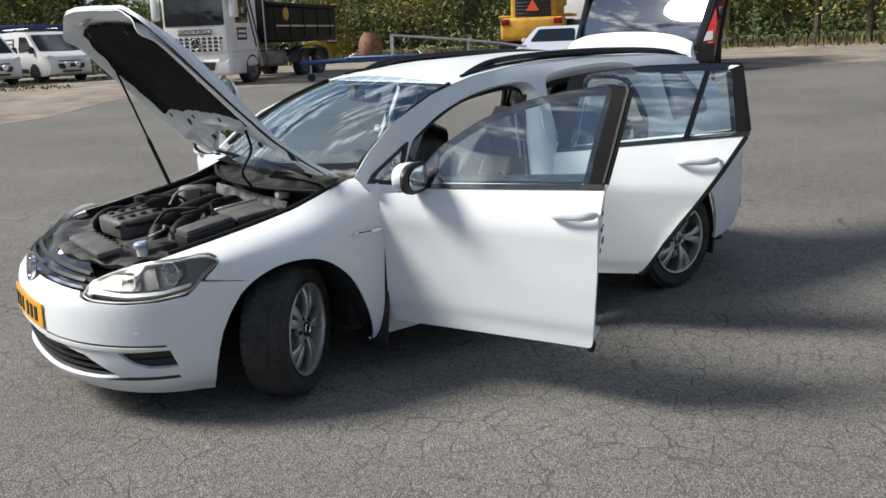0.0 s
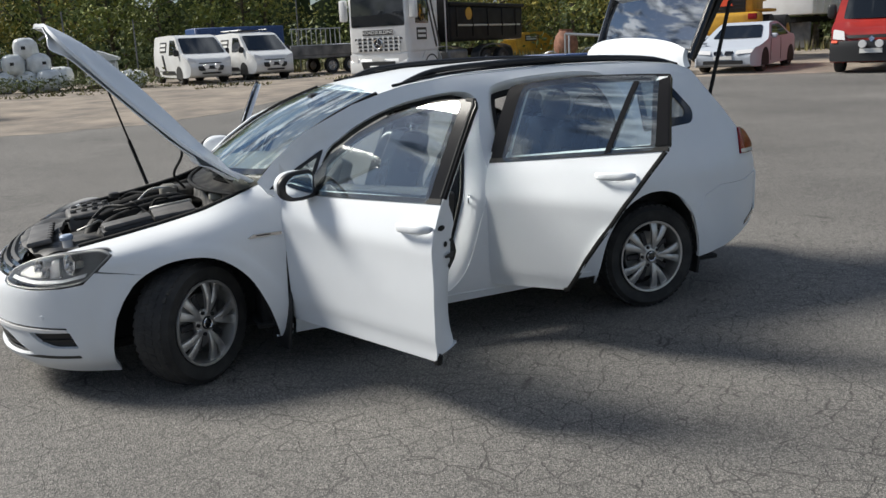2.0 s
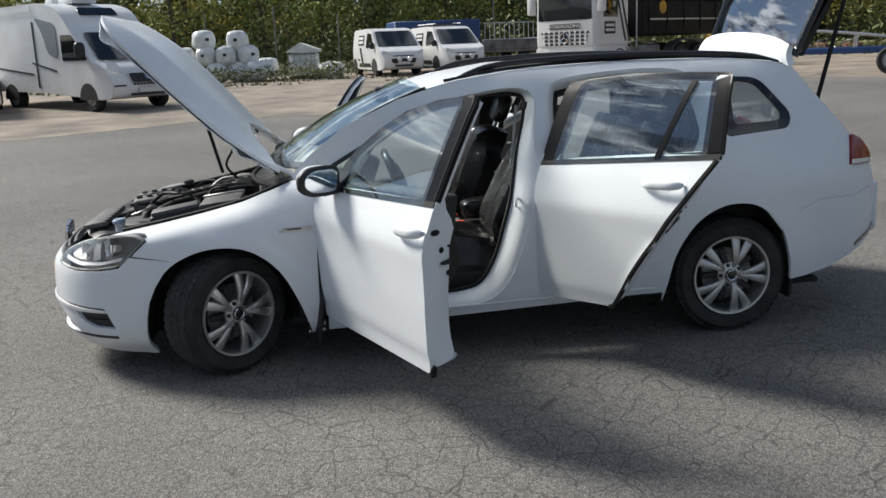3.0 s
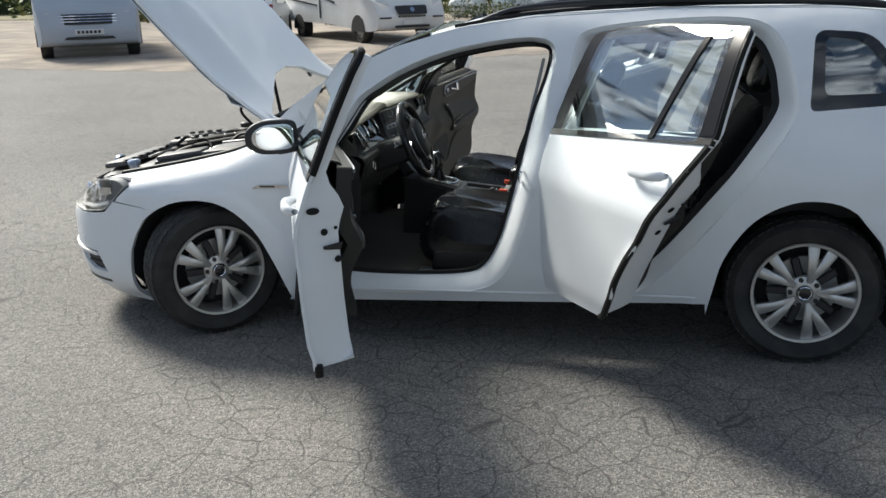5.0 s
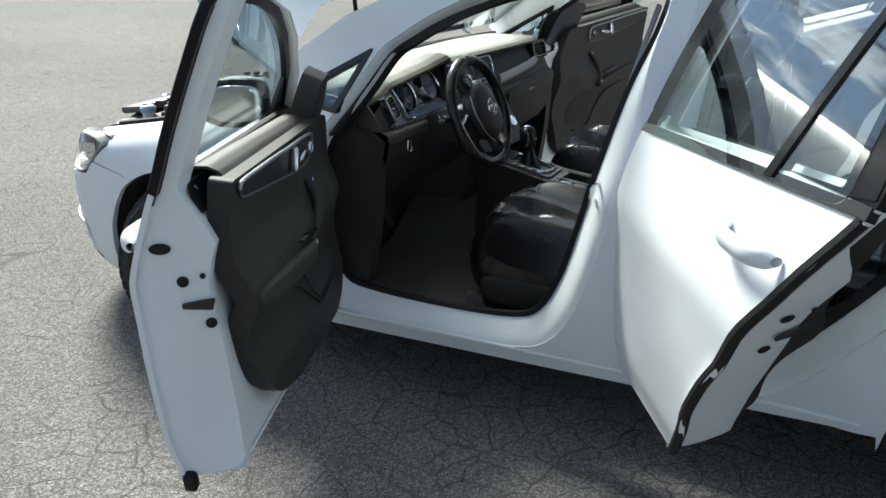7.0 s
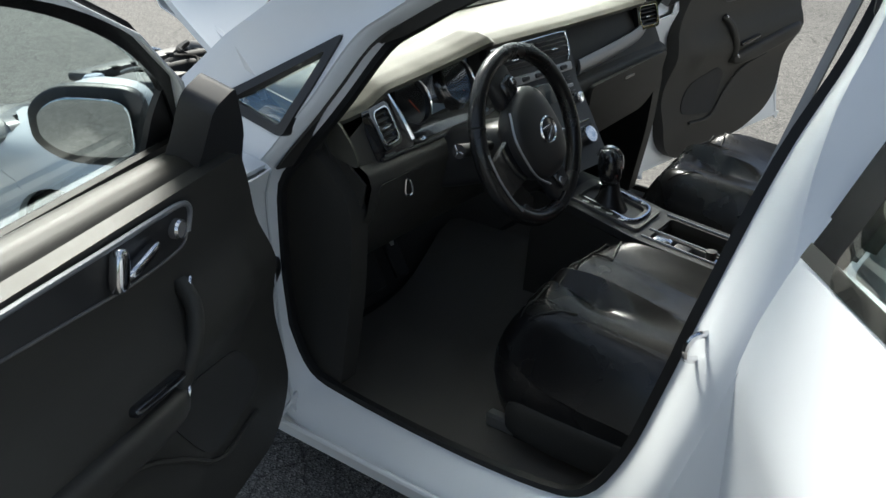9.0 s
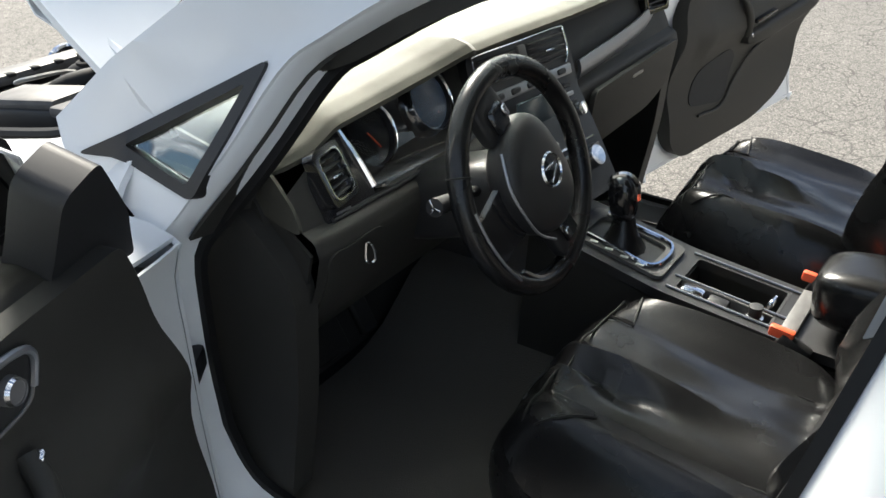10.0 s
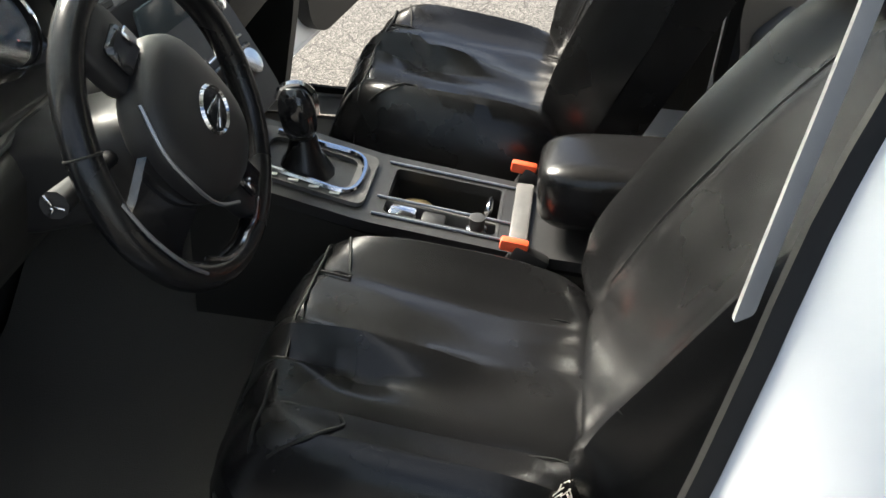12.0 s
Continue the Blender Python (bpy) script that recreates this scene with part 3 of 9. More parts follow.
for far in (False, True):
    turn = flip_y if far else (lambda b: b)
    part("body_side", turn(panel(SIDE_OUT, pillar, (FRONT_EDGE, grow(dense(REAR_HOLE, 0.04), 0.028), QUARTER_HOLE, TRI_HOLE), 0.012, 0.05)), PAINT, car)
    part("front_wing", turn(panel([(0.38, 0.18), (0.465, 0.18), (0.468, 0.58), (0.484, 0.86), (0.40, 0.94), (0.36, 0.96), (-0.57, 0.96), (-0.50, 0.905), (-0.452, 0.89), (-0.400, 0.865), (-0.354, 0.775), (-0.394, 0.70), (-0.428, 0.646)]
                                  + FRONT_ARCH[14:-1], wing, (), 0.012, 0.028)), PAINT, car)
    part("rear_bumper_corner", turn(panel(BUMPER_R, lambda x, z: side(x, z) + Vector((0, -0.004, 0)), (), 0.02, 0.05)), PAINT, car)
    for ho in (FRONT_HOLE, REAR_HOLE):
        # painted return of the door opening, and the rubber seal on its inner edge
        lip = dense(ho, 0.04)
        ou, inn = FRONT_EDGE if ho is FRONT_HOLE else grow(lip, 0.028), grow(lip, -0.010 if ho is FRONT_HOLE else -0.034)
        def ret(u, v, ou=ou, inn=inn):
            i = int(round(u * len(ou))) % len(ou)
            q = Vector(ou[i]).lerp(Vector(inn[i]), v ** 0.8)
            d_ = inset(q.x, q.y)
            return side(q.x, q.y) + Vector((0, 0.004 + d_ + (0.105 - 0.6 * d_) * v ** 1.2, 0))
        part("door_return", turn(sheet(ret, len(ou), 8, closed_u=True)), PAINT, car)
        part("door_seal", turn(panel(grow(lip, -0.006 if ho is FRONT_HOLE else -0.030), lambda x, z: side(x, z) + Vector((0, 0.100 + 0.4 * inset(x, z), 0)), (grow(lip, -0.022 if ho is FRONT_HOLE else -0.055),), 0.014 if ho is FRONT_HOLE else 0.03, 0.06)), SEAL, car)
    part("quarter_glass", turn(panel(fillet([(2.61, 1.06, 0.03), (2.63, 1.35, 0.05), (2.825, 1.335, 0.06), (2.98, 1.15, 0.08), (2.955, 1.085, 0.04)]), lambda x, z: side(x, z) + Vector((0, 0.012, 0)), (), 0.004, 0.06)), TINTED, car)
    part("quarter_window_frame", turn(panel(QUARTER_HOLE, lambda x, z: side(x, z) + Vector((0, 0.003, 0)), (fillet([(2.655, 1.11, 0.03), (2.66, 1.335, 0.04), (2.80, 1.32, 0.05), (2.93, 1.16, 0.06), (2.915, 1.12, 0.03)]),), 0.008, 0.05)), GLOSSBLACK, car)
    part("triangle_window_frame", turn(panel(TRI_HOLE, lambda x, z: pillar(x, z) + Vector((0, -0.006, 0)), (fillet([(0.462, 0.956, 0.008), (0.600, 0.929, 0.01), (0.680, 1.076, 0.012)]),), 0.024, 0.03)), BLACK, car)
    part("triangle_glass", turn(panel(fillet([(0.44, 0.958, 0.01), (0.607, 0.922, 0.012), (0.70, 1.095, 0.015)]), lambda x, z: pillar(x, z) + Vector((0, 0.008, 0)), (), 0.004, 0.04)), GLASS, car)
    part("sill_bead", turn(tube([side(x, 0.252 + 0.018 * (x - 0.5)) + Vector((0, 0.001, 0)) for x in (0.52, 0.8, 1.1, 1.4, 1.7, 2.0, 2.2)], 0.0065, 8)), PAINT, car)
    # underside of the sill
    part("sill_underside", turn(sheet(lambda u, v: (0.50 + 1.70 * u, -0.78 + 0.25 * v, 0.215 + 0.04 * u), 4, 2, 0.02)), UNDER, car)
    # wheel arch liners
    for cx, pts in ((0.0, FRONT_ARCH), (2.61, REAR_ARCH)):
        li = [(cx + (x - cx) * 1.02, z * 1.015 if z > 0.5 else z) for x, z in pts]
        def liner(u, v, li=li):
            x, z = li[min(int(round(u * (len(li) - 1))), len(li) - 1)]
            y0 = -0.86 + 0.14 * ease((0.32 - z) / 0.16)
            return (x, y0 + (-0.50 - y0) * v, z + 0.004)
        part("arch_liner", turn(sheet(liner, len(li) - 1, 3, 0.01)), UNDER, car)
        part("arch_back", turn(panel(li, lambda x, z: Vector((x, -0.51, z)), (), 0.01, 0.2)), UNDER, car)
    # mud flap behind each wheel
    part("mud_flap", turn(rbox((0.022, 0.20, 0.31), 0.01, 2, pose(0.425, -0.805, 0.275, 0, 7, 14))), BLACK, car)
    part("mud_flap", turn(rbox((0.02, 0.15, 0.20), 0.008, 2, pose(2.985, -0.77, 0.26, 0, 8, 0))), BLACK, car)
    # tail lamp on the corner
    part("tail_lamp", turn(panel(fillet([(3.342, 0.858, 0.012), (3.382, 1.018, 0.02), (3.47, 0.985, 0.03), (3.545, 0.90, 0.02), (3.545, 0.848, 0.015)]), lambda x, z: side(x, z) + Vector((0.004, -0.012, 0)), (), 0.04, 0.03)), REDLAMP, car, "red tail lamp lens")
    part("reversing_lamp", turn(panel(fillet([(3.35, 0.862, 0.005), (3.354, 0.884, 0.004), (3.54, 0.874, 0.004), (3.54, 0.853, 0.008)]), lambda x, z: side(x, z) + Vector((0.004, -0.016, 0)), (), 0.03, 0.03)), WHITELENS, car)
    part("rear_reflector", turn(panel(fillet([(3.43, 0.385, 0.01), (3.44, 0.41, 0.008), (3.66, 0.475, 0.006), (3.66, 0.45, 0.006)]), lambda x, z: side(x, z) + Vector((0, -0.01, 0)), (), 0.012, 0.03)), GLOSSBLACK, car)
    # roof rails
    rr = spline([(1.19, -0.545, 1.372), (1.30, -0.548, 1.425), (1.45, -0.55, 1.462), (1.8, -0.55, 1.482), (2.2, -0.55, 1.486), (2.6, -0.545, 1.474), (2.85, -0.54, 1.452), (3.0, -0.535, 1.415)], 5)
    part("roof_rail", turn(tube(rr, 0.017, 8, per=1)), RAIL, car)
    for i in (4, 33):
        part("rail_foot", turn(rbox((0.26, 0.03, 0.07), 0.014, 2, pose(rr[i][0] + (0.03 if i == 4 else -0.03), rr[i][1], rr[i][2] - 0.028, 0, -14 if i == 4 else 12, 0))), RAIL, car)
    part("roof_gutter", turn(tube([(x, -(plan(x) - W + secs(cant(x))) + 0.045, cant(x) + 0.016) for x in (1.15, 1.5, 2.1, 2.7, 3.0)], 0.008, 6)), SEAL, car)

# roof, windscreen


def roof_edge(x):
    return plan(x) - W + secs(cant(x)) - 0.002


def roof(u, v):
    w = 2 * v - 1
    x0, x1 = 1.0 + 0.055 * w * w, 3.06
    x = x0 + (x1 - x0) * u
    return (x, w * roof_edge(x), cant(x) + 0.035 * (1 - w * w) * min(1, 0.5 + u * 2))


part("roof_skin", sheet(roof, 36, 24, -0.004), PAINT, car)
part("roof_lining", sheet(lambda u, v: (1.08 + 1.95 * u, (2 * v - 1) * (roof_edge(1.08 + 1.95 * u) - 0.05), cant(1.08 + 1.95 * u) - 0.035 + 0.02 * (1 - (2 * v - 1) ** 2)), 16, 10, 0.01), HEADLINER, car)


def screen(u, v):
    w = 2 * v - 1
    a = Vector((0.19 + 0.215 * w * w, w * 0.775, 0.975 + 0.035 * w * w))
    b = Vector((1.005 + 0.05 * w * w, w * 0.648, 1.398 - 0.04 * w * w))
    return a.lerp(b, u) + Vector((-0.35, 0, 0.8)) * (0.045 * math.sin(math.pi * u))


part("windscreen", sheet(screen, 14, 20, 0.005), GLASS, car).visible_shadow = False
part("windscreen_band", sheet(lambda u, v: Vector(screen(0.0 + 0.05 * u, v)) + Vector((-0.002, 0, 0.004)), 2, 20, 0.003), GLOSSBLACK, car)
for sgn in (-1, 1):
    part("screen_seal", tube([Vector(screen(k / 8, 0.5 + sgn * 0.5)) + Vector((-0.006, 0, 0.006)) for k in range(9)], 0.011, 6), SEAL, car)
part("mirror_inside", pillow((0.05, 0.24, 0.075), 0.5, pose(0.97, 0.02, 1.285, 0, 12, -6)), BLACK, car)
part("mirror_mount", rbox((0.08, 0.09, 0.09), 0.02, 2, pose(0.87, 0.0, 1.31)), BLACK, car)

# inner tub: floor, firewall, rear floor, tail frame
part("floor_pan", rbox((2.9, 1.50, 0.03), 0.01, 1, pose(1.75, 0, 0.222)), UNDER, car)
part("cabin_carpet", sheet(lambda u, v: (0.42 + 1.95 * u, -0.72 + 1.44 * v, 0.245 + 0.05 * math.exp(-((v - 0.5) / 0.11) ** 2) * 3), 12, 24), CARPET, car)
part("load_floor", rbox((1.15, 1.25, 0.04), 0.01, 1, pose(2.95, 0, 0.60)), CARPET, car)
part("firewall", rbox((0.05, 1.46, 0.72), 0.01, 1, pose(0.36, 0, 0.56)), UNDER, car)
part("rear_valance", rbox((0.06, 0.98, 0.30), 0.03, 2, pose(3.68, 0, 0.56)), PAINT, car)
part("tail_sill", rbox((0.30, 1.16, 0.06), 0.02, 2, pose(3.42, 0, 0.68)), BLACK, car)
part("engine_undertray", rbox((1.15, 1.05, 0.03), 0.01, 1, pose(-0.25, 0, 0.19)), UNDER, car)
for sgn in (-1, 1):
    part("load_side_trim", sheet(lambda u, v: (2.45 + 0.85 * u, sgn * (0.70 - 0.06 * v), 0.60 + 0.45 * v), 6, 4, 0.02), TRIM, car)

# ---- nose: bumper, lamps, grille ----
LAMP = fillet([(0.565, 0.588, 0.02), (0.583, 0.638, 0.02), (0.64, 0.664, 0.03), (0.72, 0.688, 0.05), (0.90, 0.722, 0.06), (1.12, 0.748, 0.04), (1.178, 0.744, 0.02), (1.215, 0.718, 0.012), (1.075, 0.594, 0.05), (0.95, 0.578, 0.06), (0.80, 0.569, 0.1), (0.62, 0.573, 0.03)])
xs_ = lambda x: float(np.interp(x, PX, PS))
half = ([(xs_(-0.40), 0.108), (xs_(-0.412), 0.18), (xs_(-0.41), 0.25), (xs_(-0.396), 0.33), (xs_(-0.375), 0.41), (xs_(-0.335), 0.49)] + [(xs_(x), z) for x, z in FRONT_ARCH[12:15]]
        + [(1.132, 0.640), (1.072, 0.587), (0.95, 0.571), (0.80, 0.562), (0.62, 0.566), (0.553, 0.581), (0.54, 0.602), (0.30, 0.606)])
BUMP = [(s, z) for s, z in half] + [(-s, z) for s, z in half[::-1]] + [(-0.9, 0.118), (-0.4, 0.140), (0.4, 0.140), (0.9, 0.118)]
ih = [(0.0, 0.366), (0.30, 0.364), (0.42, 0.356), (0.56, 0.328), (0.66, 0.272), (0.725, 0.232), (0.60, 0.219), (0.30, 0.213), (0.0, 0.211)]
INTAKE = fillet([(a, b, 0.012) for a, b in ih] + [(-a, b, 0.012) for a, b in ih[-2:0:-1]])


def mir(poly):
    return [(-a, b) for a, b in poly]


FOG = fillet([(0.735, 0.349, 0.008), (0.972, 0.356, 0.008), (1.003, 0.272, 0.010), (0.87, 0.273, 0.02), (0.79, 0.300, 0.03)])
LIP = fillet([(0.64, 0.214, 0.004), (0.76, 0.231, 0.006), (1.00, 0.231, 0.004), (1.005, 0.217, 0.004)])
part("front_bumper", panel(BUMP, nose, (INTAKE, FOG, mir(FOG)), 0.02, 0.026), PAINT, car)
back = lambda d: (lambda s, z: nose(s, z) + (Vector((0, 0, z)) + Vector((0.2, 0, 0)) - nose(s, z)).normalized() * d)
part("bumper_backing", panel([(s * 0.93, max(0.16, min(z, 0.60))) for s, z in half] + [(-s * 0.93, max(0.16, min(z, 0.60))) for s, z in half[::-1]], back(0.06), (), 0.01, 0.09), UNDER, car)
for z, w in ((0.236, 0.66), (0.266, 0.63), (0.298, 0.58), (0.330, 0.52)):
    part("intake_slat", panel([(-w, z - 0.007), (w, z - 0.007), (w, z + 0.007), (-w, z + 0.007)], back(0.022), (), 0.025, 0.05), BLACK, car)
for sg in (1, -1):
    m_ = (lambda p: p) if sg > 0 else mir
    part("fog_grille", panel(m_(FOG), back(0.022), (), 0.02, 0.04), BLACK, car)
    part("fog_slat", panel(m_([(0.80, 0.310), (0.985, 0.318), (0.988, 0.310), (0.80, 0.302)]), back(0.012), (), 0.012, 0.04), BLACK, car)
    part("bumper_groove", panel(m_(fillet([(0.28, 0.384, 0.002), (0.28, 0.392, 0.002), (0.57, 0.387, 0.01), (0.958, 0.380, 0.004), (0.965, 0.372, 0.003), (0.57, 0.379, 0.01)])), back(-0.002), (), 0.01, 0.03), GLOSSBLACK, car)
    part("bumper_chrome_strip", panel(m_(fillet([(0.28, 0.368, 0.004), (0.28, 0.383, 0.004), (0.57, 0.378, 0.02), (0.965, 0.371, 0.003), (0.97, 0.358, 0.003), (0.57, 0.362, 0.02)])), back(-0.010), (), 0.014, 0.03), BRIGHTTRIM, car, "bright trim strip along the bumper")
    part("splitter_strip", panel(m_(LIP), back(-0.002), (), 0.01, 0.04), BLACK, car)
    part("parking_sensor", panel(m_(arc(0.84, 0.430, 0.011, 0.011, 0, 345, 12)), back(-0.003), (), 0.01, 0.02), PAINT, car)
    # head lamp: housing, reflectors, light strip, clear cover
    hl = part("head_lamp", panel(m_(LAMP), back(0.048), (), 0.03, 0.035), LAMPHOUSE, car, "clear head lamp with dark housing")
    part("lamp_edge", panel(m_(LAMP), back(0.0), (m_(grow(LAMP, -0.006)),), 0.045, 0.03), GREYLIGHT, hl)
    part("lamp_cover", panel(m_(LAMP), back(-0.004), (), 0.004, 0.030), LENS, hl).visible_shadow = False
    part("light_strip", panel(m_(fillet([(0.585, 0.596, 0.006), (0.60, 0.612, 0.006), (0.80, 0.602, 0.03), (0.97, 0.612, 0.02), (1.09, 0.640, 0.008), (1.08, 0.622, 0.008), (0.96, 0.597, 0.02), (0.80, 0.587, 0.03)])), back(0.016), (), 0.014, 0.03), WHITELENS, hl)
    part("lamp_shelf", panel(m_(fillet([(0.62, 0.612, 0.01), (0.66, 0.650, 0.02), (0.84, 0.668, 0.02), (0.86, 0.615, 0.02), (0.75, 0.606, 0.03)])), back(0.030), (), 0.012, 0.03), GREYLIGHT, hl)
    for s, z, r in ((0.80, 0.650, 0.042), (1.00, 0.684, 0.048)):
        p = nose(s * sg, z)
        d = (Vector((-0.85, -0.45 * sg, 0.05))).normalized()
        q = (-d).to_track_quat("Z", "Y").to_matrix().to_4x4()
        bowl = bmesh.new()
        lathe([(r * 0.20, 0.004), (r * 0.28, 0.030), (r * 0.75, 0.018), (r, -0.022), (r * 1.06, -0.022), (r * 0.85, 0.035), (0.0, 0.042)], 8, Matrix.Translation(p - d * 0.034) @ q @ pose(0, 0, 0, 0, 0, 22.5), bowl)
        part("reflector", bowl, CHROME, hl, sharp=15)
        part("bulb_cap", lathe([(r * 0.24, -0.012), (r * 0.20, 0.0), (0.0, 0.003)], 12, Matrix.Translation(p - d * 0.030) @ q), SILVERTRIM, hl)
    part("lamp_divider", panel(m_(fillet([(0.885, 0.612, 0.01), (0.875, 0.690, 0.01), (0.925, 0.705, 0.01), (0.945, 0.620, 0.01)])), back(0.026), (), 0.02, 0.03), LAMPHOUSE, hl)
part("grille", panel([(-0.545, 0.606), (0.545, 0.606), (0.565, 0.645), (0.40, 0.682), (-0.40, 0.682), (-0.565, 0.645)], back(0.03), (), 0.02, 0.05), GLOSSBLACK, car)
for z in (0.614, 0.640, 0.662):
    part("grille_bar", panel([(-0.53, z - 0.005), (0.53, z - 0.005), (0.53, z + 0.005), (-0.53, z + 0.005)], back(0.006), (), 0.02, 0.05), CHROME if z < 0.63 else BLACK, car)
bq = pose(-0.925, 0, 0.632, 0, -80, 0)
bd = part("nose_badge", lathe([(0, 0.0), (0.062, 0.0), (0.064, 0.006), (0.058, 0.012), (0.0, 0.012)], 28, bq), GLOSSBLACK, car, "round chrome-ringed badge")
ring = bmesh.new()
lathe([(0.056, 0.010), (0.060, 0.018), (0.068, 0.018), (0.070, 0.004), (0.064, 0.0)], 28, bq, ring)
part("badge_ring", ring, CHROME, bd)
for y_, a_ in ((-0.026, 16), (-0.010, -16), (0.010, 16), (0.026, -16)):
    part("badge_bar", moved(rbox((0.085, 0.009, 0.006), 0.002, 1, pose(0, y_, 0.015, 0, 0, a_)), bq), CHROME, bd)
plt = part("number_plate", panel(fillet([(-0.27, 0.402, 0.008), (-0.27, 0.512, 0.008), (0.27, 0.512, 0.008), (0.27, 0.402, 0.008)]), back(-0.012), (), 0.006, 0.08), PLATE_Y, car, "yellow number plate")
for k in range(6):
    a = -0.19 + 0.068 * k + (0.03 if k > 2 else 0)
    part("plate_bar", panel([(a, 0.425), (a + 0.034, 0.425), (a + 0.034, 0.490), (a, 0.490)], back(-0.016), (), 0.003, 0.05), MARK, plt)
# slim badge on each wing
for far in (False, True):
    turn = flip_y if far else (lambda b: b)
    wb = part("wing_badge", turn(panel(fillet([(0.268, 0.722, 0.003), (0.30, 0.74, 0.004), (0.436, 0.742, 0.003), (0.436, 0.728, 0.003)]), lambda x, z: side(x, z) + Vector((0, -0.006, 0)), (), 0.01, 0.03)), CHROME, car)
    part("badge_bar", turn(panel([(0.31, 0.730), (0.38, 0.731), (0.38, 0.737), (0.31, 0.736)], lambda x, z: side(x, z) + Vector((0, -0.009, 0)), (), 0.005, 0.03)), MARK, wb)

# ---- doors, bonnet, tailgate, wheels ----
FD_FRAME = [(0.50, 0.895), (0.62, 0.905), (0.68, 0.985), (0.77, 1.105), (0.95, 1.222), (1.14, 1.305), (1.37, 1.357), (1.56, 1.376), (1.635, 1.372), (1.648, 1.35), (1.625, 1.12), (1.602, 0.95)]
FD_OUT = [(0.487, 0.272, 0.02), (0.476, 0.58), (0.468, 0.86, 0.03)] + FD_FRAME + [(1.592, 0.62), (1.575, 0.42), (1.556, 0.288, 0.02)]
FD_WIN = fillet([(0.665, 0.952, 0.012), (0.795, 1.098, 0.05), (0.955, 1.200, 0.08), (1.15, 1.284, 0.1), (1.36, 1.334, 0.08), (1.547, 1.354, 0.02), (1.508, 0.985, 0.015)])
RD_OUT = [(1.600, 0.305, 0.03), (1.592, 0.60), (1.598, 0.94), (1.612, 1.15), (1.64, 1.362, 0.03), (1.80, 1.385), (2.05, 1.408), (2.35, 1.412), (2.535, 1.41, 0.02), (2.594, 1.09, 0.01), (2.585, 1.055), (2.47, 0.87), (2.34, 0.685), (2.20, 0.49), (2.135, 0.39), (2.09, 0.325, 0.02)]
RD_WIN = fillet([(1.70, 0.998, 0.015), (1.74, 1.350, 0.025), (1.83, 1.363, 0.05), (2.05, 1.384, 0.1), (2.33, 1.388, 0.05), (2.46, 1.386, 0.02), (2.505, 1.08, 0.015)])
out = lambda d: (lambda x, z: side(x, z) + Vector((0, -d, 0)))


def door_skin(outline, win):
    """The outer skin, with the body's crease, and the painted inner shell."""
    def skin(x, z):
        p = side(x, z)
        dent = 0.006 * math.exp(-((z - 0.335) / 0.03) ** 2)      # the pressed line above the sill
        p.y += dent - 0.002
        return p
    return panel(outline, skin, (win,), 0.012, 0.026)


def pull_handle(x, z, far):
    """A bow handle over a shallow cup."""
    p = side(x, z)
    b = bmesh.new()
    def bow(u, v):
        a = 2 * math.pi * v
        t = 2 * u - 1
        w = 0.021 * (1 - 0.25 * t * t)
        return (p.x + 0.105 * t, p.y - 0.012 - 0.035 * (1 - t ** 4) + 0.011 * math.cos(a), p.z + 0.004 * t + w * math.sin(a) * (1.0 if abs(t) < 0.98 else 0.6))
    sheet(bow, 18, 12, bm=b)
    bmesh.ops.holes_fill(b, edges=b.edges, sides=14)
    return b


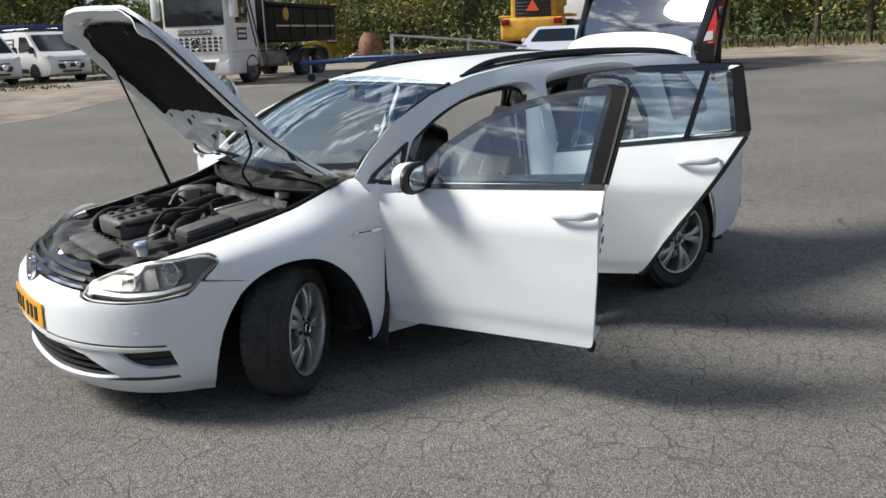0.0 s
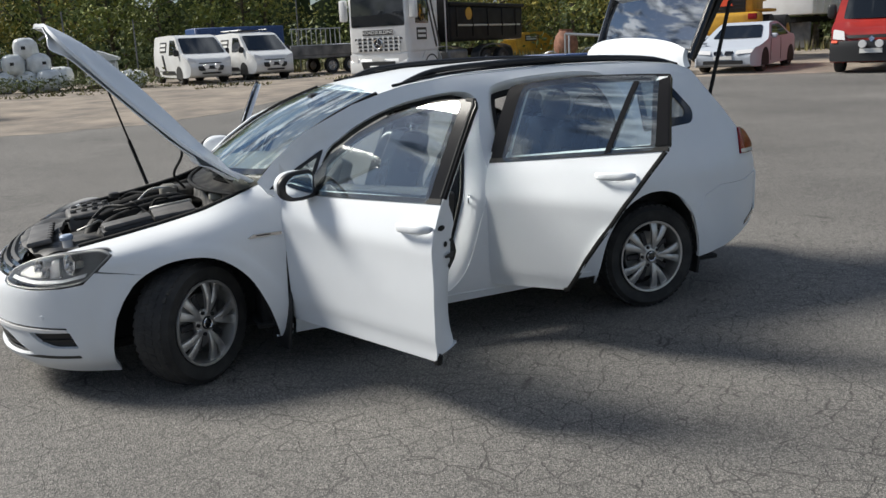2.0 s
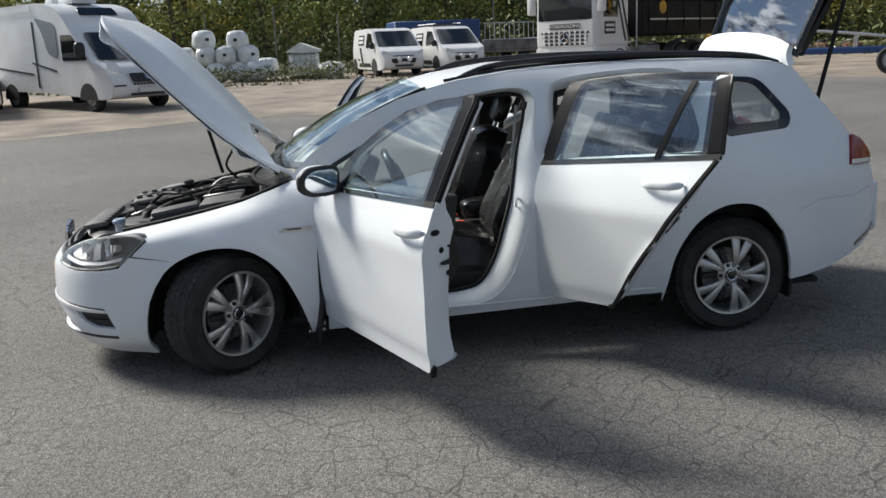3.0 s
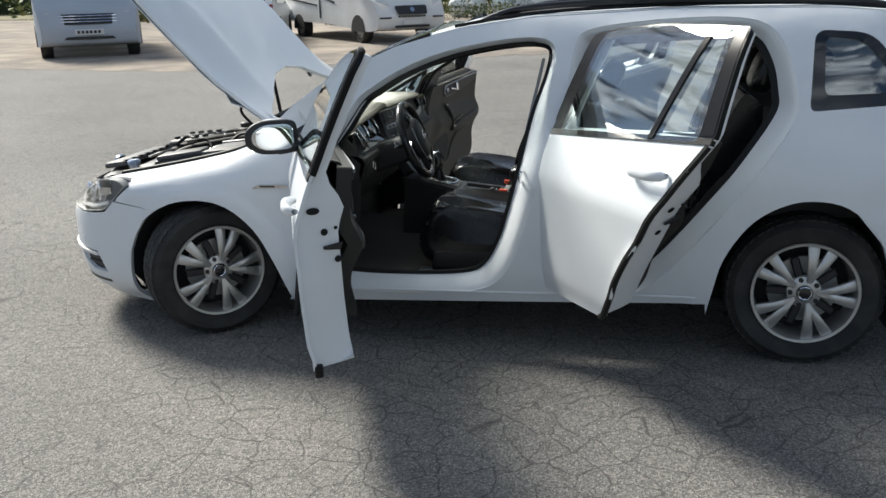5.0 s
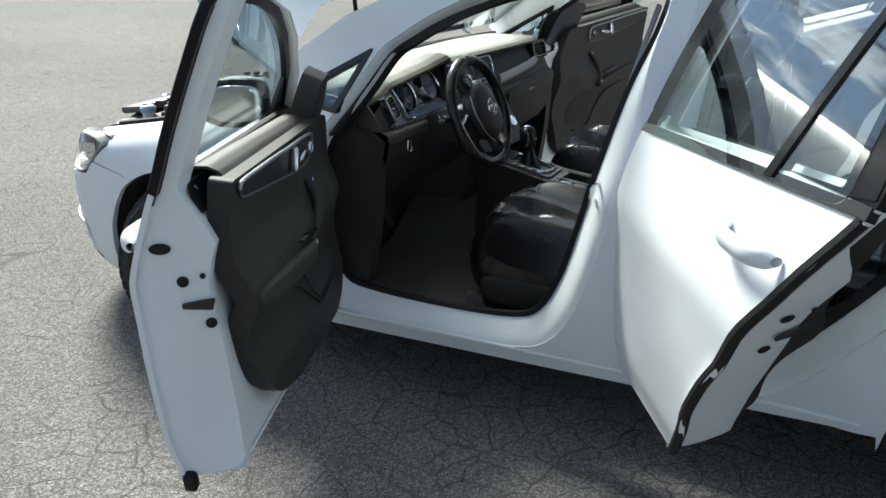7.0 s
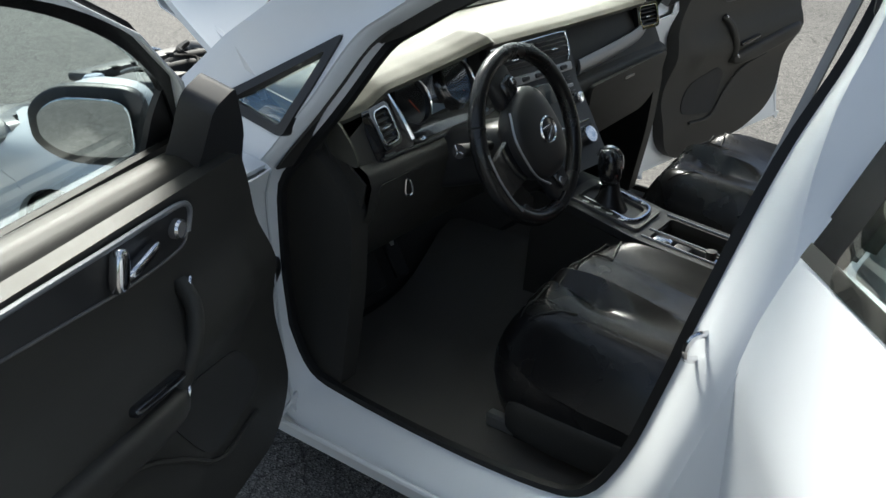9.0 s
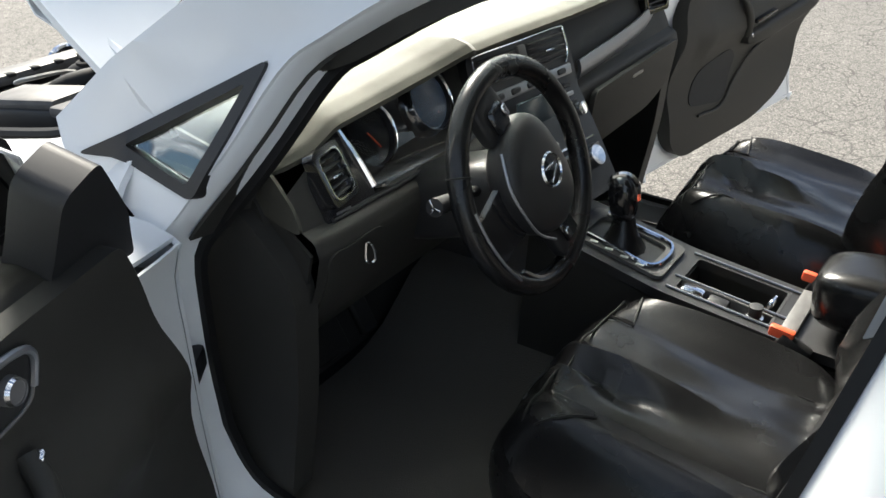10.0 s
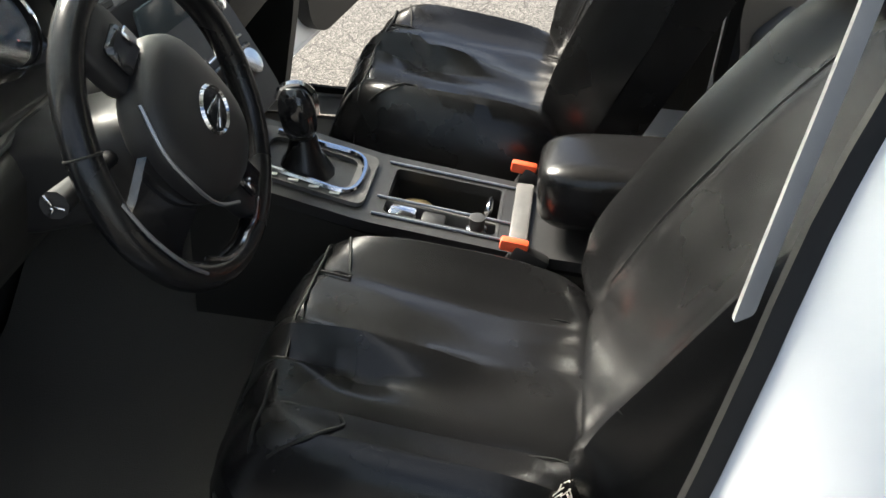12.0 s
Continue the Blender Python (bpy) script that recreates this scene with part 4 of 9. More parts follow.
def build_door(front, far):
    turn = flip_y if far else (lambda b: b)
    sg = 1 if far else -1
    if front:
        outline, win, hinge, ang = fillet(FD_OUT), FD_WIN, Vector((0.485, -0.855, 0)), 68 if not far else 80
    else:
        outline, win, hinge, ang = fillet(RD_OUT), RD_WIN, Vector((1.585, -0.845, 0)), 57 if not far else 60
    M = Matrix.Translation(hinge) @ Matrix.Rotation(radians(-ang), 4, "Z") @ Matrix.Translation(-hinge)
    put = lambda b: turn(moved(b, M))
    d = part("front_door" if front else "rear_door", put(door_skin(outline, win)), PAINT, car, "open white car door")
    # painted inner shell: returns inwards round the edge, and carries the lining
    ol = dense(outline, 0.04)
    dep = lambda z: 0.148 - 0.103 * min(1, max(0, (z - 0.88) / 0.10))
    ins = lambda x, z: 0.055 - 0.040 * min(1, max(0, (z - 0.88) / 0.10)) + (0.050 * ease((x - 1.30) / 0.22) * ease((0.80 - z) / 0.25) * ease((z - 0.30) / 0.15) if front else 0)
    gi = [grow(ol, -0.012), grow(ol, -0.055)]
    def shell(u, v):
        i = int(round(u * len(ol))) % len(ol)
        z = ol[i][1]
        q = Vector(gi[0][i]).lerp(Vector(gi[1][i]), v ** 1.5 * ins(ol[i][0], z) / 0.055)
        return side(q.x, q.y) + Vector((0, 0.010 + (dep(z) - 0.010) * min(1, v * 1.25), 0))
    part("door_shell", put(sheet(shell, len(ol), 6, closed_u=True)), PAINT, d, "white painted door edge")
    inner = [(p[0], p[1]) for p in (Vector(gi[0][i]).lerp(Vector(gi[1][i]), ins(*ol[i]) / 0.055 * 0.98) for i in range(len(ol)))]
    part("door_inner_skin", put(panel(inner, lambda x, z: side(x, z) + Vector((0, dep(z) - 0.002, 0)), (grow(win, -0.002),), 0.004, 0.05, inward=-1)), PAINT, d)
    # black window surround, glass, belt strip
    zb = (lambda x: 0.938 + 0.045 * (x - 0.6)) if front else (lambda x: 0.982 + 0.092 * (x - 1.6))
    wide = [p for p in grow(ol, 0.0025) if p[1] > zb(p[0]) + 0.004]
    part("window_frame", put(panel(wide, out(0.004), (grow(win, -0.004),), 0.018, 0.05)), SATIN, d, "black window surround")
    part("window_glass", put(panel(grow(win, 0.021), out(0.008), (), 0.004, 0.06)), GLASS, d).visible_shadow = False
    belt0, belt1 = (0.66, 1.60) if front else (1.605, 2.59)
    zb = (lambda x: 0.938 + 0.045 * (x - 0.6)) if front else (lambda x: 0.982 + 0.092 * (x - 1.6))
    part("belt_strip", put(panel([(belt0, zb(belt0) - 0.013), (belt1, zb(belt1) - 0.013), (belt1, zb(belt1) + 0.008), (belt0, zb(belt0) + 0.008)], out(0.007), (), 0.018, 0.06)), SEAL, d)
    if not front:
        part("window_divider", put(panel([(2.265, 1.04), (2.295, 1.045), (2.38, 1.38), (2.352, 1.38)], out(0.013), (), 0.03, 0.05)), SATIN, d)
    # wide black pillar trim beside the glass
    if front:
        part("pillar_trim", put(panel(fillet([(1.508, 0.985, 0.004), (1.545, 1.345, 0.01), (1.632, 1.362, 0.02), (1.60, 0.99, 0.004)]), out(0.006), (), 0.01, 0.05)), SATIN, d)
    else:
        part("pillar_trim", put(panel(fillet([(1.608, 0.99, 0.004), (1.648, 1.355, 0.02), (1.742, 1.348, 0.01), (1.70, 1.0, 0.004)]), out(0.006), (), 0.01, 0.05)), SATIN, d)
        part("pillar_trim", put(panel(fillet([(2.505, 1.075, 0.004), (2.455, 1.375, 0.01), (2.53, 1.402, 0.01), (2.588, 1.09, 0.004)]), out(0.006), (), 0.01, 0.05)), SATIN, d)
    # handle
    hx, hz = (1.485, 0.868) if front else (2.345, 0.938)
    part("door_handle", put(pull_handle(hx, hz, far)), PAINT, d)
    part("handle_cup", put(panel(arc(hx - 0.005, hz, 0.07, 0.032, 0, 350, 20), out(0.0035), (), 0.006, 0.02)), PAINT, d)
    # rubber seal round the inner shell, and the black edge strip
    es = [p for p in ol if (p[0] > 2.05 and p[1] < 1.08)] if not front else [p for p in ol if p[0] > 1.59 and p[1] > 0.95]
    part("door_edge_seal", put(tube([side(p[0] - (0.012 if front else 0.010), p[1]) + Vector((0, 0.004, 0)) for p in es], 0.013, 6, per=1)), SEAL, d)
    # inner trim: lined panel with arm rest, pocket, pull and switch plate
    if front:
        tr = fillet([(0.612, 0.40, 0.05), (0.598, 0.57, 0.05), (0.640, 0.76, 0.1), (0.675, 0.88, 0.05), (0.715, 0.955, 0.02), (1.530, 0.995, 0.02), (1.525, 0.85, 0.06), (1.485, 0.65, 0.08), (1.430, 0.495, 0.08), (1.33, 0.400, 0.05), (1.15, 0.348, 0.06), (0.88, 0.340, 0.05), (0.69, 0.335, 0.05)])
    else:
        tr = fillet([(1.68, 0.36, 0.05), (1.67, 0.62), (1.675, 0.985, 0.02), (2.50, 1.05, 0.02), (2.45, 0.95, 0.02), (2.25, 0.68, 0.1), (2.10, 0.46, 0.06), (2.0, 0.36, 0.05)])
    def lining(x, z):
        p = side(x, z)
        y = -0.722
        y += 0.045 * math.exp(-((z - 0.72) / 0.07) ** 2) * (1 if (x > 0.75 if front else x > 1.8) else 0.6)
        y += 0.022 * ease((0.58 - z) / 0.14)
        y += max(0, (z - 0.80)) * 0.12
        return Vector((x, y, z))
    part("door_lining", put(panel(tr, lining, (), 0.05, 0.035, inward=-1)), TRIM, d, "black soft-touch door lining")
    if front:
        zt = lambda x: 0.978 + 0.055 * (x - 0.80) - 0.05 * ease((0.76 - x) / 0.10)
        SECT = [(-0.812, -0.030), (-0.806, -0.010), (-0.785, 0.0), (-0.760, 0.0), (-0.738, -0.009), (-0.722, -0.026), (-0.714, -0.046), (-0.716, -0.066), (-0.728, -0.080)]
        part("belt_pad", put(sheet(lambda u, v: (lambda q, x: (x, q[0], zt(x) + q[1]))(along(SECT, v), 0.70 + 0.795 * u), 24, 24, 0.006)), SHOULDER, d, "soft olive-grey door shoulder")
        part("belt_shelf", put(panel([(0.70, 0.90), (1.535, 0.93), (1.535, 0.990), (1.50, 0.988), (0.70, 0.957)], lambda x, z: side(x, z) + Vector((0, dep(z) + 0.004, 0)), (), 0.003, 0.03, inward=-1)), BLACK, d)
        part("inner_belt_seal", put(tube([side(x, 0.957 + 0.039 * (x - 0.68)) + Vector((0, 0.030, 0.004)) for x in (0.70, 0.9, 1.1, 1.3, 1.50)], 0.013, 8)), SEAL, d)
        # long silver-lined loop round the latch, switch and speaker strip
        loop = [(0.905, 0.895), (0.900, 0.930), (0.925, 0.948), (1.00, 0.955), (1.12, 0.962), (1.26, 0.972), (1.40, 0.980), (1.49, 0.983), (1.50, 0.970), (1.47, 0.945), (1.35, 0.925), (1.20, 0.902), (1.05, 0.880), (0.95, 0.875), (0.915, 0.880), (0.905, 0.895)]
        ly = lambda x, z: lining(x, z).y + 0.006
        part("latch_panel", put(panel(spline(loop, 3)[:-1], lambda x, z: Vector((x, ly(x, z), z)), (), 0.006, 0.03, inward=-1)), BLACK, d)
        part("handle_bezel", put(tube([(x, ly(x, z) + 0.002, z) for x, z in loop[:9]], 0.0048, 8)), SILVERTRIM, d, "satin silver bezel")
        part("bezel_foot", put(tube([(x, ly(x, z) + 0.001, z) for x, z in loop[8:]], 0.0026, 6)), GREYPL, d)
        part("inner_handle", put(pillow((0.085, 0.022, 0.018), 0.7, pose(1.045, ly(1.05, 0.92) + 0.010, 0.915, 0, 10, 0))), CHROME, d)
        part("handle_lever", put(pillow((0.028, 0.022, 0.062), 0.6, pose(1.100, ly(1.1, 0.92) + 0.012, 0.925, 0, -14, 0))), CHROME, d)
        part("mirror_knob", put(lathe([(0.016, 0), (0.0155, 0.010), (0.011, 0.013), (0.0, 0.011)], 20, pose(0.942, ly(0.94, 0.915), 0.916, -90, 0, 0))), GREYPL, d)
        part("knob_ring", put(lathe([(0.0125, 0.010), (0.0135, 0.0145), (0.0155, 0.010)], 20, pose(0.942, ly(0.94, 0.915), 0.916, -90, 0, 0))), CHROME, d)
        part("arm_rest", put(pillow((0.50, 0.085, 0.06), 0.5, pose(1.24, -0.700, 0.688, 0, -7, 0))), TRIM, d)
        part("grab_bar", put(tube([(0.930, -0.712, 0.822), (0.948, -0.682, 0.785), (0.975, -0.676, 0.73), (1.005, -0.69, 0.673)], 0.014, 10)), TRIM, d)
        for gx, gy, gz in ((0.931, -0.698, 0.820), (1.006, -0.676, 0.672)):
            part("grab_bar_end", put(rbox((0.022, 0.012, 0.008), 0.003, 1, pose(gx, gy, gz, 0, 55, 0))), CHROME, d)
        part("window_switch", put(rbox((0.13, 0.05, 0.015), 0.006, 2, pose(1.08, -0.690, 0.722, 0, -7, 0))), GLOSSBLACK, d)
        part("pocket_recess", put(panel(fillet([(0.70, 0.50, 0.05), (0.76, 0.60, 0.05), (0.94, 0.64, 0.05), (1.00, 0.60, 0.04), (0.92, 0.47, 0.05)]), lambda x, z: lining(x, z) + Vector((0, 0.003, 0)), (), 0.004, 0.04, inward=-1)), UNDER, d)
        part("pocket_lip", put(tube([lining(x, z) + Vector((0, 0.006, 0)) for x, z in ((1.28, 0.635), (1.12, 0.60), (1.0, 0.53), (0.90, 0.46), (0.76, 0.46))], 0.005, 6)), TRIM, d)
        part("corner_cover", put(panel(fillet([(0.615, 0.905, 0.01), (0.655, 0.985, 0.01), (0.765, 1.105, 0.015), (0.825, 1.085, 0.02), (0.815, 0.945, 0.01)]), lambda x, z: side(x, z) + Vector((0, 0.062, 0)), (), 0.058, 0.03, inward=1)), BLACK, d)
    else:
        part("arm_rest", put(pillow((0.46, 0.085, 0.07), 0.45, pose(2.02, -0.735, 0.72, 0, -4, 0))), TRIM, d)
        part("inner_handle", put(tube([(1.80, -0.735, 0.88), (1.84, -0.715, 0.885), (1.90, -0.715, 0.88), (1.94, -0.73, 0.875)], 0.011, 8)), CHROME, d)
        part("map_pocket", put(pillow((0.30, 0.08, 0.13), 0.4, pose(1.88, -0.725, 0.44))), TRIM, d)
    # edge of the door: lock opening and rubber plugs, lying on the painted end face
    def on_edge(z, v):
        """A frame on the end face at height z, v of the way from the outer to the inner side."""
        k = min((i for i in range(len(ol)) if ol[i][0] > (1.3 if front else 2.05)), key=lambda i: abs(ol[i][1] - z) + (0 if ol[i][0] > (1.5 if front else 1.9) else 9))
        f = (z - ol[k][1])
        a, b, c = (Vector(shell(k / len(ol), w)) for w in (v - 0.05, v, v + 0.05))
        e = Vector(shell(((k + 1) % len(ol)) / len(ol), v)) - Vector(shell(((k - 1) % len(ol)) / len(ol), v))
        e = e.normalized() * (1 if e.z > 0 else -1)
        y_ = (c - a).normalized()
        n_ = y_.cross(e).normalized()
        n_ = n_ if n_.x > 0 else -n_
        e2 = n_.cross(y_)
        return Matrix.Translation(b + e * (f / max(0.3, e.z)) + n_ * 0.002) @ Matrix((e2, y_, n_)).transposed().to_4x4()
    plugs = ((0.868, 0.20, 0.012, 0.022), (0.792, 0.52, 0.012, 0.012), (0.802, 0.74, 0.006, 0.006), (0.690, 0.74, 0.012, 0.012)) if front else ((0.800, 0.45, 0.011, 0.014), (0.806, 0.72, 0.006, 0.006), (0.705, 0.45, 0.010, 0.013))
    for z, v, r, r2 in plugs:
        part("edge_plug", put(lathe([(r, 0), (r, 0.003), (r * 0.6, 0.005), (0.0, 0.005)], 16, on_edge(z, v) @ Matrix.Diagonal((1, r2 / r, 1, 1)))), SEAL, d)
    zl = 0.738 if front else 0.745
    part("door_lock", put(panel(fillet([(-0.004, -0.034, 0.002), (-0.013, 0.026, 0.004), (0.013, 0.034, 0.004), (0.006, -0.034, 0.002)]), lambda a, b: on_edge(zl, 0.66) @ Vector((a, b, 0.003)), (), 0.006, 0.02)), BLACK, d)
    part("lock_claw", put(rbox((0.008, 0.022, 0.004), 0.001, 1, on_edge(zl, 0.70) @ pose(0, 0, 0.004))), STEEL, d)
    if front:
        part("tip_cap", put(rbox((0.03, 0.03, 0.05), 0.008, 2, pose(1.547, side(1.55, 0.29).y + 0.016, 0.292, 0, 10, 0))), SEAL, d)
        # outside mirror on the door's front corner
        sh = lambda x, y, z: (x * (1 - 0.12 * abs(y)) * (0.9 if x > 0 else 1.15), y, z * (1 - 0.50 * max(0, -y) ** 2.5) * (1 if z > 0 else 0.92))
        part("mirror_shell", put(pillow((0.105, 0.188, 0.134), 0.62, pose(0.712, -0.962, 0.992, 0, 0, 6), shape=sh)), PAINT, d)
        part("mirror_rim", put(pillow((0.040, 0.214, 0.146), 0.40, pose(0.745, -0.966, 0.988, 0, 0, 6), shape=sh)), BLACK, d)
        part("mirror_glass", put(pillow((0.008, 0.170, 0.110), 0.45, pose(0.7655, -0.960, 0.990, 0, 4, 7), shape=sh)), MIRROR, d)
        part("mirror_foot", put(rbox((0.09, 0.14, 0.045), 0.018, 2, pose(0.71, -0.885, 0.945, 8, 0, 0))), BLACK, d)
        part("sail_cover", put(panel(fillet([(0.63, 0.915, 0.01), (0.69, 0.99, 0.01), (0.775, 1.09, 0.02), (0.79, 1.03, 0.02), (0.77, 0.935, 0.01)]), out(0.006), (), 0.012, 0.03)), BLACK, d)
    return d


for far in (False, True):
    for front in (True, False):
        build_door(front, far)
    turn = flip_y if far else (lambda b: b)
    # strikers, check strap, hinge on the near pillars
    for x, y0, z in ((1.478, -0.824, 0.780), (2.385, -0.815, 0.792)):
        st = bmesh.new()
        tube([(x + 0.012, y0, z + 0.022), (x - 0.012, y0 - 0.034, z + 0.019), (x - 0.016, y0 - 0.036, z - 0.016), (x + 0.008, y0, z - 0.022)], 0.0055, 8, st)
        lathe([(0.036, -0.004), (0.036, 0.003), (0.032, 0.006), (0.0, 0.006)], 24, pose(x + 0.014, y0 + 0.002, z, 0, 0, -35) @ pose(0, 0, 0, 90, 0, 0) @ Matrix.Diagonal((0.62, 1.15, 1, 1)), st)
        part("door_striker", turn(st), CHROME, car)
    if not far:
        part("paper_tag", sheet(lambda u, v: (0.425 + 0.055 * u, -0.868 - 0.004 * math.sin(5 * u), 0.715 + 0.045 * v + 0.01 * u), 6, 4, 0.001), PLATE_W, car, "white paper tag stuck by the door hinge")
    part("check_strap", turn(rbox((0.10, 0.035, 0.045), 0.01, 2, pose(0.555, -0.835, 0.60, 0, 0, -55))), BLACK, car)
    for z in (0.42, 0.83):
        part("door_hinge", turn(rbox((0.07, 0.05, 0.06), 0.012, 2, pose(0.52, -0.845, z, 0, 0, -30))), PAINT, car)
    # dark strip laid over the wing's rear edge, standing in for the shaded gap
    part("wing_gap_shade", turn(panel([(0.442, 0.20), (0.466, 0.20), (0.470, 0.58), (0.486, 0.86), (0.468, 0.868), (0.448, 0.58)], lambda x, z: side(x, z) + Vector((0, -0.002, 0)), (), 0.02, 0.06)), SEAL, car)

# bonnet, propped open
HB = Vector((0.345, 0, 0.955))
HROT = Matrix.Translation(HB + Vector((-0.07, 0, 0.07))) @ Matrix.Rotation(radians(56.5), 4, "Y") @ Matrix.Translation(-HB)
BON_HALF = [(0.12, 0.0), (0.15, -0.20), (0.27, -0.46), (0.38, -0.66, 0.02), (0.385, -0.70, 0.02), (0.10, -0.698), (-0.30, -0.685), (-0.55, -0.668), (-0.66, -0.62, 0.06), (-0.725, -0.50, 0.1), (-0.76, -0.25), (-0.775, 0.0)]
BON = fillet(BON_HALF + [(p[0], -p[1], *p[2:]) for p in BON_HALF[-2:0:-1]])
CROWN_X, CROWN_Z = [-0.78, -0.72, -0.665, -0.5, -0.27, -0.06, 0.167, 0.40], [0.660, 0.712, 0.745, 0.813, 0.864, 0.892, 0.917, 0.965]


def bonnet_top(x, y):
    """Crowned along the middle, creased, and falling to the wing tops at the sides."""
    t = abs(y) / 0.70
    zc, ze = float(np.interp(x, CROWN_X, CROWN_Z)), float(np.interp(x, FT_X, FT_Z))
    zc = (zc + float(np.interp(x - 0.05, CROWN_X, CROWN_Z)) + float(np.interp(x + 0.05, CROWN_X, CROWN_Z))) / 3 if -0.70 < x < 0.3 else zc
    z = ze + max(0.0, zc - ze) * (1 - 0.22 * t * t - 0.78 * ease((t - 0.66) / 0.34)) + min(0.0, zc - ze)
    return Vector((x, y, z + 0.006 * math.exp(-((t - 0.66) / 0.06) ** 2)))


hood = part("bonnet", moved(panel(BON, bonnet_top, (), 0.016, 0.035), HROT), PAINT, car, "white bonnet propped open")


def inner_skin(x, y):
    """The pressed inner frame: a raised rim, a cross beam and pockets near the hinges."""
    p = bonnet_top(x, y)
    t = abs(y) / 0.70
    rim = 0.020 * math.exp(-((t - 0.90) / 0.05) ** 2) + 0.020 * math.exp(-((x + 0.69 - 0.10 * t ** 3) / 0.035) ** 2)
    beam = 0.024 * math.exp(-((x - 0.055 - 0.16 * t * t) / 0.030) ** 2)
    pocket = -0.026 * math.exp(-(((x - 0.19) / 0.06) ** 2 + ((abs(y) - 0.52) / 0.075) ** 2)) - 0.020 * math.exp(-(((x - 0.10) / 0.035) ** 2 + ((abs(y) - 0.30) / 0.06) ** 2))
    wave = 0.004 * math.sin(y * 34) * math.exp(-((x - 0.02) / 0.05) ** 2)
    return p - Vector((0, 0, 0.024 + rim + beam + pocket + wave))


part("bonnet_inner", moved(panel(grow(BON, -0.010), inner_skin, tuple(), 0.004, 0.022), HROT), PAINT, hood, "white pressed inner frame, dusty")
ragged = lambda poly: [(a + 0.016 * noise.noise((a * 13, b * 13, 5)), b + 0.012 * noise.noise((a * 13, b * 13, 9))) for a, b in dense(poly, 0.03)]
FELT_OUT = ragged(fillet([(-0.01, -0.555, 0.03), (-0.35, -0.565), (-0.53, -0.535, 0.06), (-0.625, -0.40, 0.08), (-0.660, -0.15), (-0.660, 0.15), (-0.625, 0.40, 0.08), (-0.53, 0.535, 0.06), (-0.35, 0.565), (-0.01, 0.555, 0.03), (-0.05, 0.42, 0.04), (-0.035, 0.26, 0.04), (-0.05, 0.10, 0.04), (-0.03, -0.10, 0.04), (-0.05, -0.26, 0.04), (-0.03, -0.42, 0.04)]))
part("bonnet_insulation", moved(panel(FELT_OUT, lambda x, y: bonnet_top(x, y) - Vector((0, 0, 0.050 + 0.010 * noise.noise((x * 5, y * 5, 0)))), (), 0.012, 0.04), HROT), FELT, hood, "black felt insulation under the bonnet, torn at its edge")
for a, b in ((0.0, -0.50), (0.0, -0.18), (0.0, 0.18), (0.0, 0.50), (-0.30, -0.55), (-0.30, 0.55), (-0.60, -0.30), (-0.60, 0.30)):
    part("insulation_clip", moved(lathe([(0.014, 0), (0.013, 0.004), (0.0, 0.006)], 12, Matrix.Translation(bonnet_top(a, b) - Vector((0, 0, 0.066))) @ pose(0, 0, 0, 180, 0, 0)), HROT), BLACK, hood)
for sg in (-1, 1):
    part("frame_hole", moved(panel(arc(0.085, sg * 0.46, 0.020, 0.034, 0, 340, 14), lambda x, y: inner_skin(x, y) - Vector((0, 0, 0.006)), (), 0.003, 0.02), HROT), UNDER, hood)
part("bonnet_catch", moved(tube([(-0.70, -0.03, 0.68), (-0.70, -0.03, 0.635), (-0.70, 0.03, 0.635), (-0.70, 0.03, 0.68)], 0.006, 6, per=1), HROT), STEEL, hood)
for sg in (-1, 1):
    part("bonnet_hinge", tube([(0.38, sg * 0.655, 0.90), (0.36, sg * 0.655, 0.955), (0.31, sg * 0.65, 0.99), (0.22, sg * 0.645, 1.035)], 0.012, 8), PAINT, hood)
    part("washer_nozzle", moved(rbox((0.03, 0.03, 0.012), 0.005, 2, pose(0.19, sg * 0.30, 0.885)), HROT), BLACK, hood)
s1, s0 = HROT @ (bonnet_top(-0.34, 0.585) - Vector((0, 0, 0.045))), Vector((-0.102, 0.414, 0.86))
part("gas_strut", tube([s0, s1], 0.006, 8, per=1), SEAL, hood)
part("gas_strut", tube([s0, s0.lerp(s1, 0.42)], 0.0105, 8, per=1), SEAL, hood)
part("washer_hose", tube([(0.05, -0.34, 0.92), (0.00, -0.36, 1.0), (0.05, -0.37, 1.10), (0.035, -0.36, 1.20)], 0.007, 8), SEAL, hood)

# tailgate, raised
tail = part("tailgate", sheet(lambda u, v: (3.24 + 0.30 * u + 0.03 * (1 - (2 * v - 1) ** 2) * 0 - 0.05 * math.sin(u * math.pi) * 0.6, (2 * v - 1) * (0.56 + 0.06 * u), 1.85 + 0.42 * u + 0.02 * (2 * v - 1) ** 2), 10, 14, 0.05), PAINT, car, "raised white tailgate")
part("tailgate_glass", sheet(lambda u, v: (3.105 + 0.19 * u - 0.02 * math.sin(math.pi * u) - 0.03 * (1 - (2 * v - 1) ** 2) + 0.03, (2 * v - 1) * (0.550 + 0.035 * u), 1.46 + 0.46 * u), 10, 14, 0.006), TAILGLASS, tail)
part("tailgate_lining", sheet(lambda u, v: (3.155 + 0.45 * u, (2 * v - 1) * 0.55, 1.44 + 0.80 * u), 8, 6, -0.03), TRIM, tail)


def spoiler(u, v):
    w = 2 * v - 1
    h = 0.165 * (1 - 0.22 * w * w - 0.25 * abs(w) ** 6)
    return (3.065 - 0.045 * math.sin(u * 2.2) * (1 - 0.5 * w * w) + 0.015 * u + 0.03 * w * w, w * (0.575 - 0.02 * u), 1.40 + h * u + 0.055 * (1 - w * w) * (1 - u) * 0.6)


